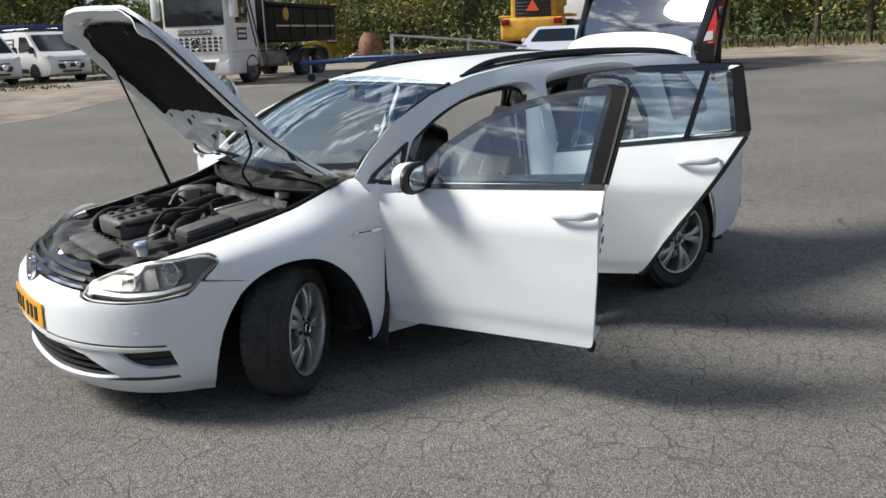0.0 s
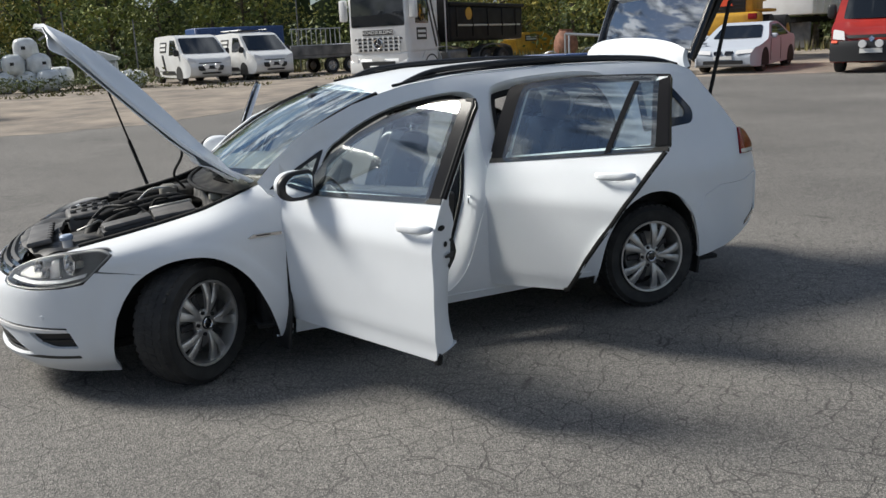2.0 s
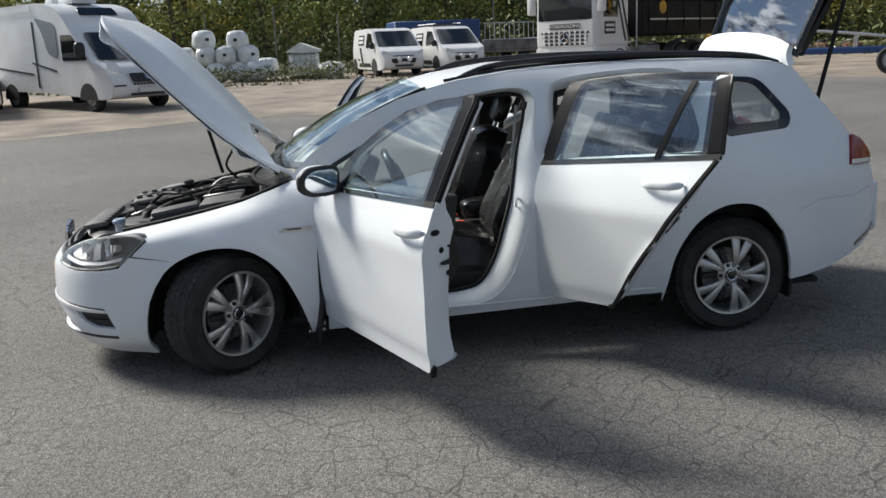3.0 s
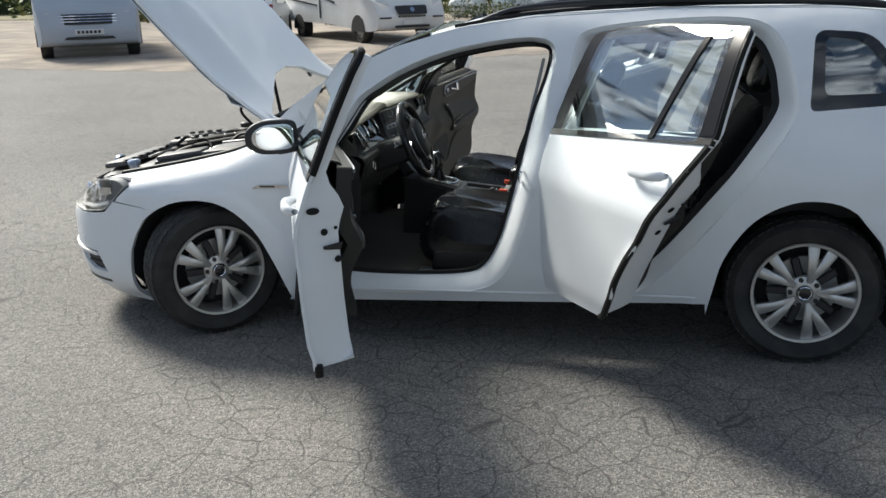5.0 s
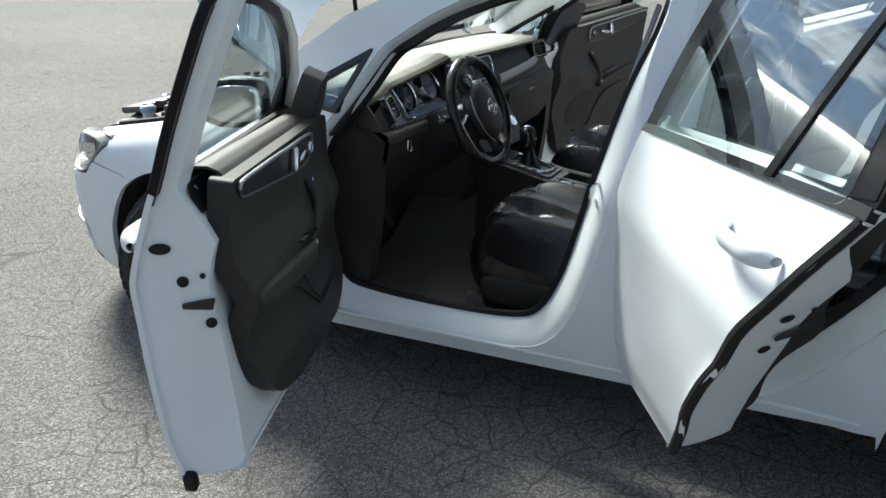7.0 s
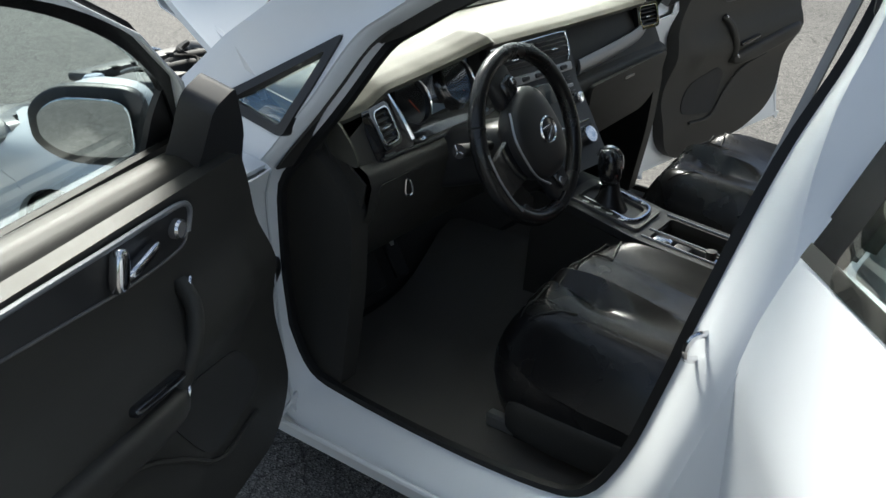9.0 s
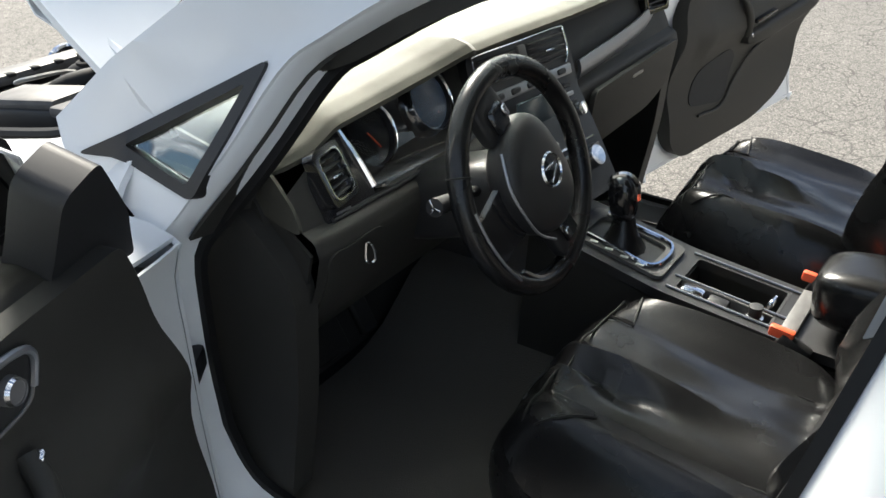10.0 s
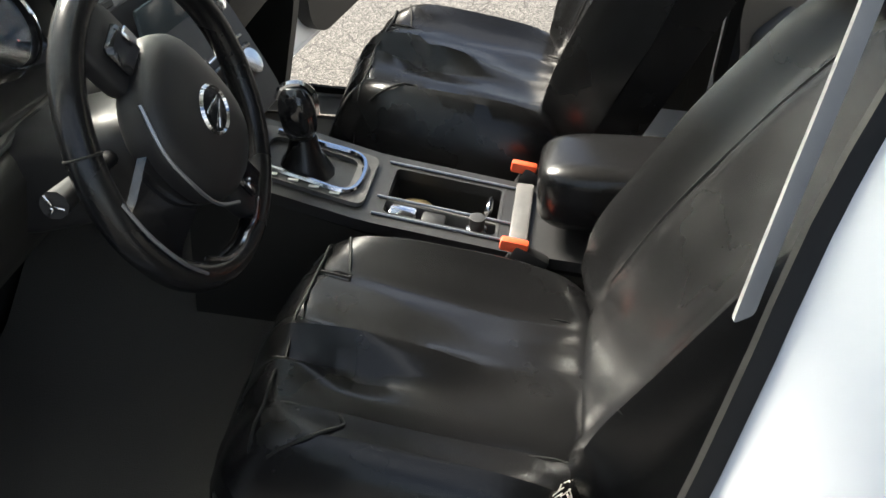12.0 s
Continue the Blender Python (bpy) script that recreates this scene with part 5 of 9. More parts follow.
part("roof_spoiler", sheet(spoiler, 10, 20, -0.04), PAINT, tail)
for sg in (-1, 1):
    part("tailgate_strut", tube([(3.22, sg * 0.60, 1.20), (3.36, sg * 0.60, 1.78)], 0.012, 8, per=1), SEAL, tail)
    part("tailgate_glass_edge", tube([(3.10, sg * 0.555, 1.44), (3.20, sg * 0.57, 1.68), (3.30, sg * 0.585, 1.93)], 0.022, 8), GLOSSBLACK, tail)

# wheels


def build_wheel(x, y, z, steer, sg):
    """sg: -1 on the near side. Axis along y, outer face out."""
    M = pose(x, y, z, 0, 0, steer) @ (pose(0, 0, 0, 90, 0, 0) if sg < 0 else pose(0, 0, 0, -90, 0, 0))
    R, hw = 0.314, 0.102
    b = lathe([(0.212, -hw + 0.012), (0.235, -hw), (0.28, -hw - 0.004), (0.302, -hw + 0.016), (0.312, -hw + 0.03), (R, -0.03), (R, 0.03), (0.312, hw - 0.03), (0.302, hw - 0.016), (0.28, hw + 0.004), (0.235, hw), (0.212, hw - 0.012), (0.205, 0.0), (0.212, -hw + 0.012)], 64)
    tyre = part("wheel", moved(b, M), RUBBER, car, "black tyre on a silver ten-spoke alloy wheel")
    tr = bmesh.new()
    for row, (h0, h1) in enumerate(((-0.088, -0.055), (-0.046, -0.008), (0.002, 0.040), (0.050, 0.088))):
        for k in range(46):
            a0 = 2 * math.pi * (k + 0.3 * row) / 46
            rbox((0.030, 0.009, (h1 - h0)), 0.002, 1, Matrix.Rotation(a0, 4, "Z") @ Matrix.Translation((0.0, 0.3125 - (0.006 if row in (0, 3) else 0), (h0 + h1) / 2)) @ Matrix.Rotation(radians(12 if row % 2 else -12), 4, "Y"), tr)
    part("tread", moved(tr, M), RUBBER, tyre)
    rim = lathe([(0.200, -hw + 0.02), (0.208, hw - 0.006), (0.216, hw - 0.002), (0.214, hw + 0.004), (0.203, hw + 0.002), (0.198, hw - 0.016), (0.192, 0.0), (0.19, -hw + 0.02)], 48)
    part("rim", moved(rim, M), ALLOY, tyre, "silver alloy rim")
    part("brake_disc", moved(lathe([(0.0, 0.01), (0.14, 0.01), (0.14, 0.03), (0.0, 0.03)], 32), M), STEEL, tyre)
    part("wheel_dish", moved(lathe([(0.0, -0.02), (0.195, -0.03), (0.195, -0.04), (0.0, -0.04)], 24), M), UNDER, tyre)
    for k in range(5):
        for s2 in (-1, 1):
            a = 2 * math.pi * k / 5 + s2 * 0.20
            sp = bmesh.new()
            def spoke(u, v, s2=s2):
                r = 0.045 + 0.155 * u
                wdt = 0.011 + 0.0125 * u
                c = s2 * (0.012 - 0.012 * u) * -1
                t = v * 2 * math.pi
                zz = hw - 0.022 + 0.014 * math.sin(u * math.pi) - 0.002 * u
                return (r, c + wdt * max(-1, min(1, 1.25 * math.cos(t))), zz + 0.013 * max(-1, min(1, 1.25 * math.sin(t))))
            sheet(spoke, 8, 12, bm=sp)
            bmesh.ops.holes_fill(sp, edges=sp.edges, sides=14)
            part("spoke", moved(sp, M @ Matrix.Rotation(a, 4, "Z")), ALLOY, tyre)
        a = 2 * math.pi * (k + 0.5) / 5
        part("spoke_web", moved(rbox((0.12, 0.035, 0.015), 0.006, 1, Matrix.Rotation(a, 4, "Z") @ Matrix.Translation((0.09, 0, hw - 0.042))), M), ALLOYDARK, tyre)
        part("wheel_bolt", moved(lathe([(0.010, 0), (0.010, 0.014), (0.0, 0.015)], 8, Matrix.Rotation(a, 4, "Z") @ Matrix.Translation((0.056, 0, hw - 0.024))), M), ALLOYDARK, tyre)
    part("hub", moved(lathe([(0.0, hw - 0.045), (0.07, hw - 0.045), (0.068, hw - 0.022), (0.040, hw - 0.012), (0.0, hw - 0.012)], 28), M), ALLOY, tyre)
    cap = part("hub_cap", moved(lathe([(0.034, hw - 0.013), (0.033, hw - 0.004), (0.030, hw - 0.002), (0.0, hw - 0.001)], 28), M), GLOSSBLACK, tyre)
    part("hub_emblem", moved(lathe([(0.023, hw - 0.002), (0.027, hw + 0.001), (0.030, hw - 0.002)], 28), M), CHROME, tyre)


build_wheel(-0.02, -0.772, 0.312, 41, -1)
build_wheel(-0.02, 0.772, 0.312, 30, 1)
build_wheel(2.635, -0.752, 0.312, 0, -1)
build_wheel(2.635, 0.752, 0.312, 0, 1)

# ---- cabin ----


def seat_cushion(x0, x1, yc, hw, ztop, seed, wrinkle=1.0):
    """The padded top as a height over x and y: rounded rim, side bolsters, folds in the leather."""
    cx, hx = (x0 + x1) / 2, (x1 - x0) / 2

    def top(x, y):
        a, b = (x - cx) / hx, (y - yc) / hw
        rho = (abs(a) ** 4 + abs(b) ** 4) ** 0.25
        z = ztop - 0.045 * (a + 0.3) * 0.6 - 0.13 * max(0, rho - 0.70) ** 2 / 0.09
        z += 0.030 * math.exp(-((abs(b) - 0.78) / 0.16) ** 2)
        f = noise.noise((x * 5 + seed, y * 16, seed))
        g = noise.noise((x * 3 + seed, y * 7, seed + 9))
        z += wrinkle * (0.007 * (0.5 - abs(f)) + 0.011 * g) * (1.0 if abs(b) < 0.95 else 0.4)
        w1 = yc + 0.002 + 0.02 * math.sin(7 * (x - x0) + seed)
        z += wrinkle * 0.027 * math.exp(-((y - w1) / (0.012 if y > w1 else 0.026)) ** 2) * math.exp(-((a + 0.35) / 0.5) ** 2)
        z += wrinkle * 0.015 * math.exp(-((y - w1 + 0.060 - 0.40 * (x - x0 - 0.10)) / 0.016) ** 2) * math.exp(-((a + 0.62) / 0.20) ** 2)
        z -= wrinkle * 0.019 * math.exp(-((y - w1 + 0.035) / 0.020) ** 2) * math.exp(-((a + 0.5) / 0.3) ** 2)
        z += wrinkle * 0.020 * math.sin(95 * (y + 0.55 * (x - x1))) * math.exp(-((a - 0.85) / 0.16) ** 2) * math.exp(-((b + 0.75) / 0.28) ** 2)
        z -= 0.010 * math.exp(-((b + 0.50) / 0.035) ** 2) + 0.008 * math.exp(-((b - 0.46) / 0.03) ** 2)
        return z
    return top


def super_outline(cx, cy, hx, hy, k=44, e=0.58):
    return [(cx + hx * math.copysign(abs(math.cos(2 * math.pi * i / k)) ** e, math.cos(2 * math.pi * i / k)), cy + hy * math.copysign(abs(math.sin(2 * math.pi * i / k)) ** e, math.sin(2 * math.pi * i / k))) for i in range(k)]


def build_front_seat(yc, seed, x0=0.91, xb=1.44, lean=29, ztop=0.556):
    tag = "black leather front seat with creased cover"
    st = thing("front_seat", tag, "seat", "front seats", at=(x0 + 0.25, yc, 0.26))
    off = Matrix.Translation((-(x0 + 0.25), -yc, -0.26))
    x1, hw = x0 + 0.54, 0.262
    top = seat_cushion(x0, x1, yc, hw, ztop, seed, 1.3)
    cu = part("cushion", moved(panel(super_outline((x0 + x1) / 2, yc, 0.27, hw), lambda x, y: Vector((x, y, top(x, y))), (), 0.0, 0.016), off), LEATHER, st)
    sk = sheet(lambda u, v: (lambda p: (p[0] + (0.02 * math.sin(v * 3) * (1 if p[0] > (x0 + x1) / 2 else -1)), p[1] * 1.0, top(p[0], p[1]) * (1 - v) + (0.33 + 0.02 * noise.noise((p[0] * 9, p[1] * 9, seed))) * v))(super_outline((x0 + x1) / 2, yc, 0.27, hw, 60)[int(round(u * 60)) % 60]), 60, 6, closed_u=True)
    part("cushion_side", moved(sk, off), LEATHER, cu)
    for b in (-0.50, 0.46):
        part("seam", moved(tube([(x0 + 0.035 + 0.46 * k / 9, yc + b * hw, top(x0 + 0.035 + 0.46 * k / 9, yc + b * hw) + 0.002) for k in range(10)], 0.0022, 5, per=3), off), SEAL, cu)
    part("seam", moved(tube([(x0 + 0.075, yc + hw * (-0.9 + 1.8 * k / 10), top(x0 + 0.075, yc + hw * (-0.9 + 1.8 * k / 10)) + 0.002) for k in range(11)], 0.0022, 5, per=3), off), SEAL, cu)
    for pts in (((0.165, -0.50), (0.178, -0.62), (0.150, -0.74), (0.100, -0.80)), ((0.035, 0.46), (0.115, 0.40), (0.118, 0.46), (0.098, 0.82))):
        part("seam", moved(tube([(x0 + a, yc + b * hw, top(x0 + a, yc + b * hw) + 0.002) for a, b in spline(pts, 4)], 0.0022, 5, per=1), off), SEAL, cu)
    part("seat_base", moved(rbox((0.44, 0.42, 0.14), 0.02, 2, pose(x0 + 0.28, yc, 0.31)), off), TRIM, st)
    for sg in (-1, 1):
        part("seat_rail", moved(rbox((0.56, 0.03, 0.035), 0.006, 1, pose(x0 + 0.28, yc + sg * 0.19, 0.262)), off), STEEL, st)
        part("side_cover", moved(pillow((0.46, 0.045, 0.10), 0.45, pose(x0 + 0.31, yc + sg * 0.245, 0.34)), off), TRIM, st)
    # back rest: height h, width y, pushed forward of a leaning plane
    B = pose(xb, yc, 0.47, 0, lean, 0)

    def face(h, y):
        t, b = h / 0.64, y / 0.25
        rho = (abs(2 * t - 1) ** 5 + abs(b) ** 4) ** 0.22
        d = 0.075 + 0.045 * math.exp(-((abs(b) - 0.80) / 0.18) ** 2) - 0.10 * max(0, rho - 0.80) ** 2 / 0.05 + 0.02 * math.sin(t * 3)
        d += 0.007 * noise.noise((h * 6 + seed, y * 10, 3)) - 0.006 * math.exp(-((abs(b) - 0.5) / 0.04) ** 2)
        return d
    ol = [(0.32 + 0.32 * math.copysign(abs(math.cos(q)) ** 0.42, math.cos(q)), 0.25 * math.copysign(abs(math.sin(q)) ** 0.5, math.sin(q)) * (1 - 0.12 * (math.cos(q) > 0) * abs(math.cos(q)))) for q in (2 * math.pi * i / 48 for i in range(48))]
    bk = part("backrest", moved(panel(ol, lambda h, y: B @ Vector((-face(h, y), y, h)), (), 0.0, 0.02), off), LEATHER, st)
    part("backrest_rear", moved(panel(ol, lambda h, y: B @ Vector((0.05 + 0.03 * (1 - (y / 0.25) ** 2), y, h)), (), 0.0, 0.05), off), LEATHER, bk)
    part("backrest_side", moved(sheet(lambda u, v: (lambda p: B @ Vector((-face(*p) * (1 - v) + (0.05 + 0.03 * (1 - (p[1] / 0.25) ** 2)) * v, p[1], p[0])))(ol[int(round(u * 48)) % 48]), 48, 4, closed_u=True), off), LEATHER, bk)
    for b in (-0.5, 0.5):
        part("seam", moved(tube([B @ Vector((-face(h, b * 0.25) - 0.002, b * 0.25, h)) for h in (0.05, 0.15, 0.25, 0.35, 0.45, 0.55)], 0.0022, 5, per=3), off), SEAL, bk)
    hd = part("headrest", moved(pillow((0.10, 0.26, 0.19), 0.62, B @ pose(0.0, 0, 0.76, 0, 0, 0)), off), LEATHER, st)
    for sg in (-1, 1):
        part("headrest_post", moved(tube([B @ Vector((0.01, sg * 0.06, 0.60)), B @ Vector((0.01, sg * 0.06, 0.70))], 0.006, 8, per=1), off), CHROME, hd)
    return st


build_front_seat(-0.385, 3.1, 0.945, 1.445)
build_front_seat(0.405, 7.7, 0.89, 1.37, 22, 0.592)

bench = thing("rear_bench_seat", "black leather rear bench seat with three headrests", "seat", at=(2.2, 0, 0.30))
boff = Matrix.Translation((-2.2, 0, -0.30))
btop = seat_cushion(1.92, 2.44, 0.0, 0.63, 0.555, 1.3, 1.2)
part("cushion", moved(panel(super_outline(2.18, 0, 0.26, 0.63, 60, 0.35), lambda x, y: Vector((x, y, btop(x, y))), (), 0.0, 0.035), boff), LEATHER, bench)
part("bench_base", moved(rbox((0.44, 1.2, 0.22), 0.03, 2, pose(2.2, 0, 0.41)), boff), LEATHER, bench)
BB = pose(2.25, 0, 0.53, 0, 19, 0)
part("backrest", moved(sheet(lambda u, v: BB @ Vector((-0.07 - 0.03 * math.sin(u * 3) - 0.015 * abs(math.sin(v * 3 * math.pi)) + 0.10 * max(0, u - 0.9) ** 2 * 60 * 0.1, -0.62 + 1.24 * v, 0.58 * u)), 14, 40, 0.13), boff), LEATHER, bench)
for y in (-0.40, 0.0, 0.40):
    part("headrest", moved(pillow((0.10, 0.27, 0.19), 0.6, BB @ pose(0.0, y, 0.68)), boff), LEATHER, bench)

# dashboard: a padded top with a hood over the dials, a sloping gloss fascia, a stack in the middle
LIP_Y = [-0.71, -0.675, -0.64, -0.59, -0.49, -0.37, -0.30, -0.272, -0.25, -0.10, 0.12, 0.40, 0.62, 0.70]
LIP_X = [0.610, 0.650, 0.674, 0.684, 0.696, 0.716, 0.742, 0.732, 0.700, 0.700, 0.708, 0.704, 0.690, 0.64]
LIP_Z = [0.905, 0.920, 0.936, 0.965, 0.978, 0.998, 1.020, 1.012, 0.994, 0.990, 0.985, 0.977, 0.968, 0.945]
dash = thing("dashboard", "black soft-touch dashboard with a dusty top lightened for sunlight and silver trim", "dashboard", at=(0.55, 0, 0.53))
doff = Matrix.Translation((-0.55, 0, -0.53))


def lip(y):
    return float(np.interp(y, LIP_Y, LIP_X)), float(np.interp(y, LIP_Y, LIP_Z))


def dash_top(u, v):
    y = -0.71 + 1.41 * v
    lx, lz = lip(y)
    rise_ = 0.45 * (lz - 0.975)
    x, z = along([(0.26, 0.945), (0.36, 0.968), (0.46, 0.98 + rise_ * 0.4), (lx - 0.14, 0.984 + rise_), (lx - 0.09, lz + 0.012), (lx - 0.045, lz + 0.013), (lx - 0.015, lz + 0.006), (lx - 0.002, lz - 0.003), (lx - 0.004, lz - 0.012), (lx - 0.02, lz - 0.016)], u)
    e = max(0, abs(y) - 0.62) / 0.085
    return (x, y, z - 0.016 * e * e * (1 - u))


def fascia_x(y, z):
    """The gloss face: leans back, set in under the hood between the dials' ends."""
    deep = 1 / (1 + math.exp(-(y + 0.565) / 0.008)) * (1 - 1 / (1 + math.exp(-(y + 0.245) / 0.008)))
    return 0.70 + 0.5 * (0.865 - z) - 0.028 * deep * min(1, max(0, (z - 0.838) / 0.02)) - 0.10 * max(0, abs(y) - 0.655)


def dash_low(u, v):
    y = -0.71 + 1.41 * v
    x, z = along([(fascia_x(y, 0.838), 0.838), (0.735, 0.825), (0.742, 0.80), (0.728, 0.74), (0.70, 0.68), (0.655, 0.62), (0.60, 0.56), (0.48, 0.53), (0.40, 0.53)], u)
    return (x - 0.10 * max(0, abs(y) - 0.655), y, z)


# the top pad takes the sun-lightened colour, the rest of the dash stays dark
part("dash_top", moved(sheet(dash_top, 36, 110), doff), DASH_LIT, dash, "dusty olive dash top, its colour lightened for sunlight")
part("fascia", moved(sheet(lambda u, v: (lambda y: (lambda z: (fascia_x(y, z), y, z))(0.838 + (lip(y)[1] - 0.014 - 0.838) * u))(-0.71 + 1.41 * v), 12, 140), doff), TRIM, dash)
part("dash_body", moved(sheet(dash_low, 28, 60), doff), TRIM, dash)
part("dash_end", moved(panel([(0.30, 0.55), (0.30, 0.94), (0.60, 0.90), (0.655, 0.85), (0.72, 0.80), (0.69, 0.68), (0.60, 0.56)], lambda x, z: Vector((x, -0.711, z)), (), 0.006, 0.06), doff), TRIM, dash)
# the sun-lightened colour carried down over the end of the dash
part("dash_shoulder", moved(panel(fillet([(0.45, 0.955, 0.02), (0.600, 0.925, 0.02), (0.655, 0.925, 0.02), (0.700, 0.870, 0.02), (0.712, 0.832, 0.02), (0.650, 0.845, 0.02), (0.56, 0.885, 0.02)]), lambda x, z: Vector((x, -0.716, z)), (), 0.006, 0.05), doff), DASH_LIT, dash)
# slats made pale: the sunlight caught in the side vent is put into their colour
for k in range(5):
    part("side_vent_slat", moved(rbox((0.030, 0.006, 0.005), 0.001, 1, pose(0.655 - 0.002 * k, -0.712, 1.005 - 0.012 * k, 0, 14, 0)), doff), GREYLIGHT, dash)
part("fascia_edge", moved(tube([(fascia_x(y, 0.838) + 0.006, y, 0.838) for y in (-0.655, -0.60, -0.555)] + [(0.722, -0.50, 0.838), (0.722, -0.40, 0.839), (0.72, -0.30, 0.842), (0.716, -0.25, 0.846)], 0.0042, 6), doff), BLACK, dash)
clu = part("dial_panel", moved(sheet(lambda u, v: (fascia_x(-0.40, 0.842 + 0.112 * u) + 0.004, -0.558 + 0.305 * v, 0.842 + (0.112 + 0.03 * v) * u), 4, 10, -0.004), doff), GLOSSBLACK, dash)
SCREEN = principled("dial_screen", (0.05, 0.065, 0.075), 0.15)
for y, z in ((-0.495, 0.905), (-0.323, 0.912)):
    m_ = doff @ pose(fascia_x(y, z) - 0.002, y, z, 0, 63, 0)
    part("dial_ring", moved(lathe([(0.050, 0.0), (0.0535, 0.026), (0.0555, 0.028), (0.0565, 0.026), (0.058, 0.0)], 40), m_), CHROME, clu)
    part("dial_tube", moved(lathe([(0.0495, 0.0), (0.0525, 0.024)], 40), m_), MARK, clu)
    part("dial_face", moved(lathe([(0.050, 0.003), (0.0, 0.003)], 30), m_), MARK, clu)
    part("dial_glass", moved(lathe([(0.0525, 0.020), (0.0, 0.020), (0.0, 0.0185), (0.0525, 0.0185)], 30), m_), LENS, clu).visible_shadow = False
    part("needle", moved(rbox((0.003, 0.036, 0.003), 0.001, 1, pose(0.012, 0.010, 0.008, 0, 0, -60)), m_), ORANGE, clu)
    for k in range(21):
        a = radians(-130 + 13 * k)
        part("dial_mark", moved(rbox((0.0016, 0.007 if k % 2 else 0.010, 0.001), 0.0, 1, Matrix.Rotation(a, 4, "Z") @ pose(0, 0.042, 0.005)), m_), GREYLIGHT, clu)
part("trip_screen", moved(rbox((0.004, 0.058, 0.075), 0.003, 1, pose(fascia_x(-0.41, 0.895) + 0.006, -0.409, 0.892, 0, -27, 0)), doff), SCREEN, clu)
part("trip_button", moved(rbox((0.004, 0.040, 0.009), 0.002, 1, pose(fascia_x(-0.41, 0.85) + 0.006, -0.41, 0.849, 0, -27, 0)), doff), GREYPL, clu)
for a, b in (((-0.568, 0.948), (-0.545, 0.852)), ((-0.545, 0.849), (-0.512, 0.8455))):
    part("chrome_spear", moved(tube([(fascia_x(-0.60, a[1]) + 0.004, *a), (fascia_x(-0.60, (a[1] + b[1]) / 2) + 0.007, (a[0] + b[0]) / 2, (a[1] + b[1]) / 2), (fascia_x(-0.60, b[1]) + 0.004, *b)], (0.003, 0.006), 6), doff), CHROME, clu)


def vent(name, y, z, w, h, x, yaw=0, tilt=-26):
    M = doff @ pose(x, y, z, 0, tilt, yaw)
    rim_ = lambda g: fillet([(-w / 2 - g, -h / 2 - g, 0.016), (w / 2 + g, -h / 2 - g, 0.016), (w / 2 + g, h / 2 + g, 0.016), (-w / 2 - g, h / 2 + g, 0.016)])
    vb = part(name, moved(panel(rim_(0.008), lambda a, b: Vector((0.010, a, b)), (rim_(-0.002),), 0.020, 0.02), M), GLOSSBLACK, dash)
    part("vent_back", moved(panel(rim_(0.0), lambda a, b: Vector((-0.012, a, b)), (), 0.002, 0.04), M), MARK, vb)
    part("vent_rim", moved(panel(rim_(0.0), lambda a, b: Vector((0.0125, a, b)), (rim_(-0.0024),), 0.003, 0.02), M), CHROME, vb)
    for k in range(5):
        part("vent_slat", moved(rbox((0.016, w - 0.006, 0.0035), 0.001, 1, pose(0.0, 0, -h / 2 + h * (k + 0.7) / 5.4, 0, 22, 0)), M), BLACK, vb)
    part("vent_tab", moved(rbox((0.008, 0.026, 0.005), 0.002, 1, pose(0.010, 0, -0.004)), M), CHROME, vb)


vent("air_vent", -0.620, 0.893, 0.062, 0.076, 0.690, 12)
part("vent_legend", moved(rbox((0.003, 0.034, 0.005), 0.001, 1, pose(0.716, -0.625, 0.842, 0, -26, 0)), doff), GREYPL, dash)
part("fascia_block", moved(panel(fillet([(-0.665, 0.832, 0.01), (-0.668, 0.905, 0.02), (-0.60, 0.952, 0.02), (-0.572, 0.952, 0.01), (-0.545, 0.838, 0.01)]), lambda y, z: Vector((fascia_x(-0.60, z) + 0.003 - 0.10 * max(0, -y - 0.655), y, z)), (), 0.006, 0.03), doff), GLOSSBLACK, dash)
vent("air_vent", 0.615, 0.925, 0.095, 0.062, 0.690, -8, -14)
# slotted side-window outlet at the end of the dash, in the sun-lightened colour
sd = part("side_demister", moved(panel(fillet([(0.545, 0.905, 0.006), (0.555, 0.968, 0.01), (0.585, 0.972, 0.006), (0.612, 0.90, 0.006)]), lambda x, z: Vector((x, -0.713, z)), (fillet([(0.555, 0.912, 0.004), (0.563, 0.960, 0.006), (0.580, 0.962, 0.004), (0.600, 0.908, 0.004)]),), 0.004, 0.02), doff), DASH_LIT, dash)
for k in range(5):
    part("demister_slat", moved(rbox((0.046 - 0.006 * k, 0.004, 0.004), 0.001, 1, pose(0.578 - 0.002 * k, -0.714, 0.916 + 0.0105 * k, 0, -6, 0)), doff), DASH_LIT, sd)
# storage flap with a slim pull, left of the column
part("storage_flap", moved(panel(fillet([(-0.69, 0.64, 0.03), (-0.69, 0.80, 0.02), (-0.56, 0.805, 0.03), (-0.545, 0.66, 0.04)]), lambda y, z: Vector((float(np.interp(z, [0.60, 0.68, 0.74, 0.80, 0.825], [0.64, 0.70, 0.728, 0.742, 0.735])) + 0.004 - 0.10 * max(0, -y - 0.655), y, z)), (), 0.008, 0.03), doff), TRIM, dash)
part("flap_pull", moved(tube([(0.752, -0.620, 0.795), (0.757, -0.612, 0.79), (0.758, -0.606, 0.765), (0.754, -0.612, 0.757), (0.752, -0.622, 0.765), (0.752, -0.620, 0.795)], 0.0026, 6), doff), CHROME, dash)
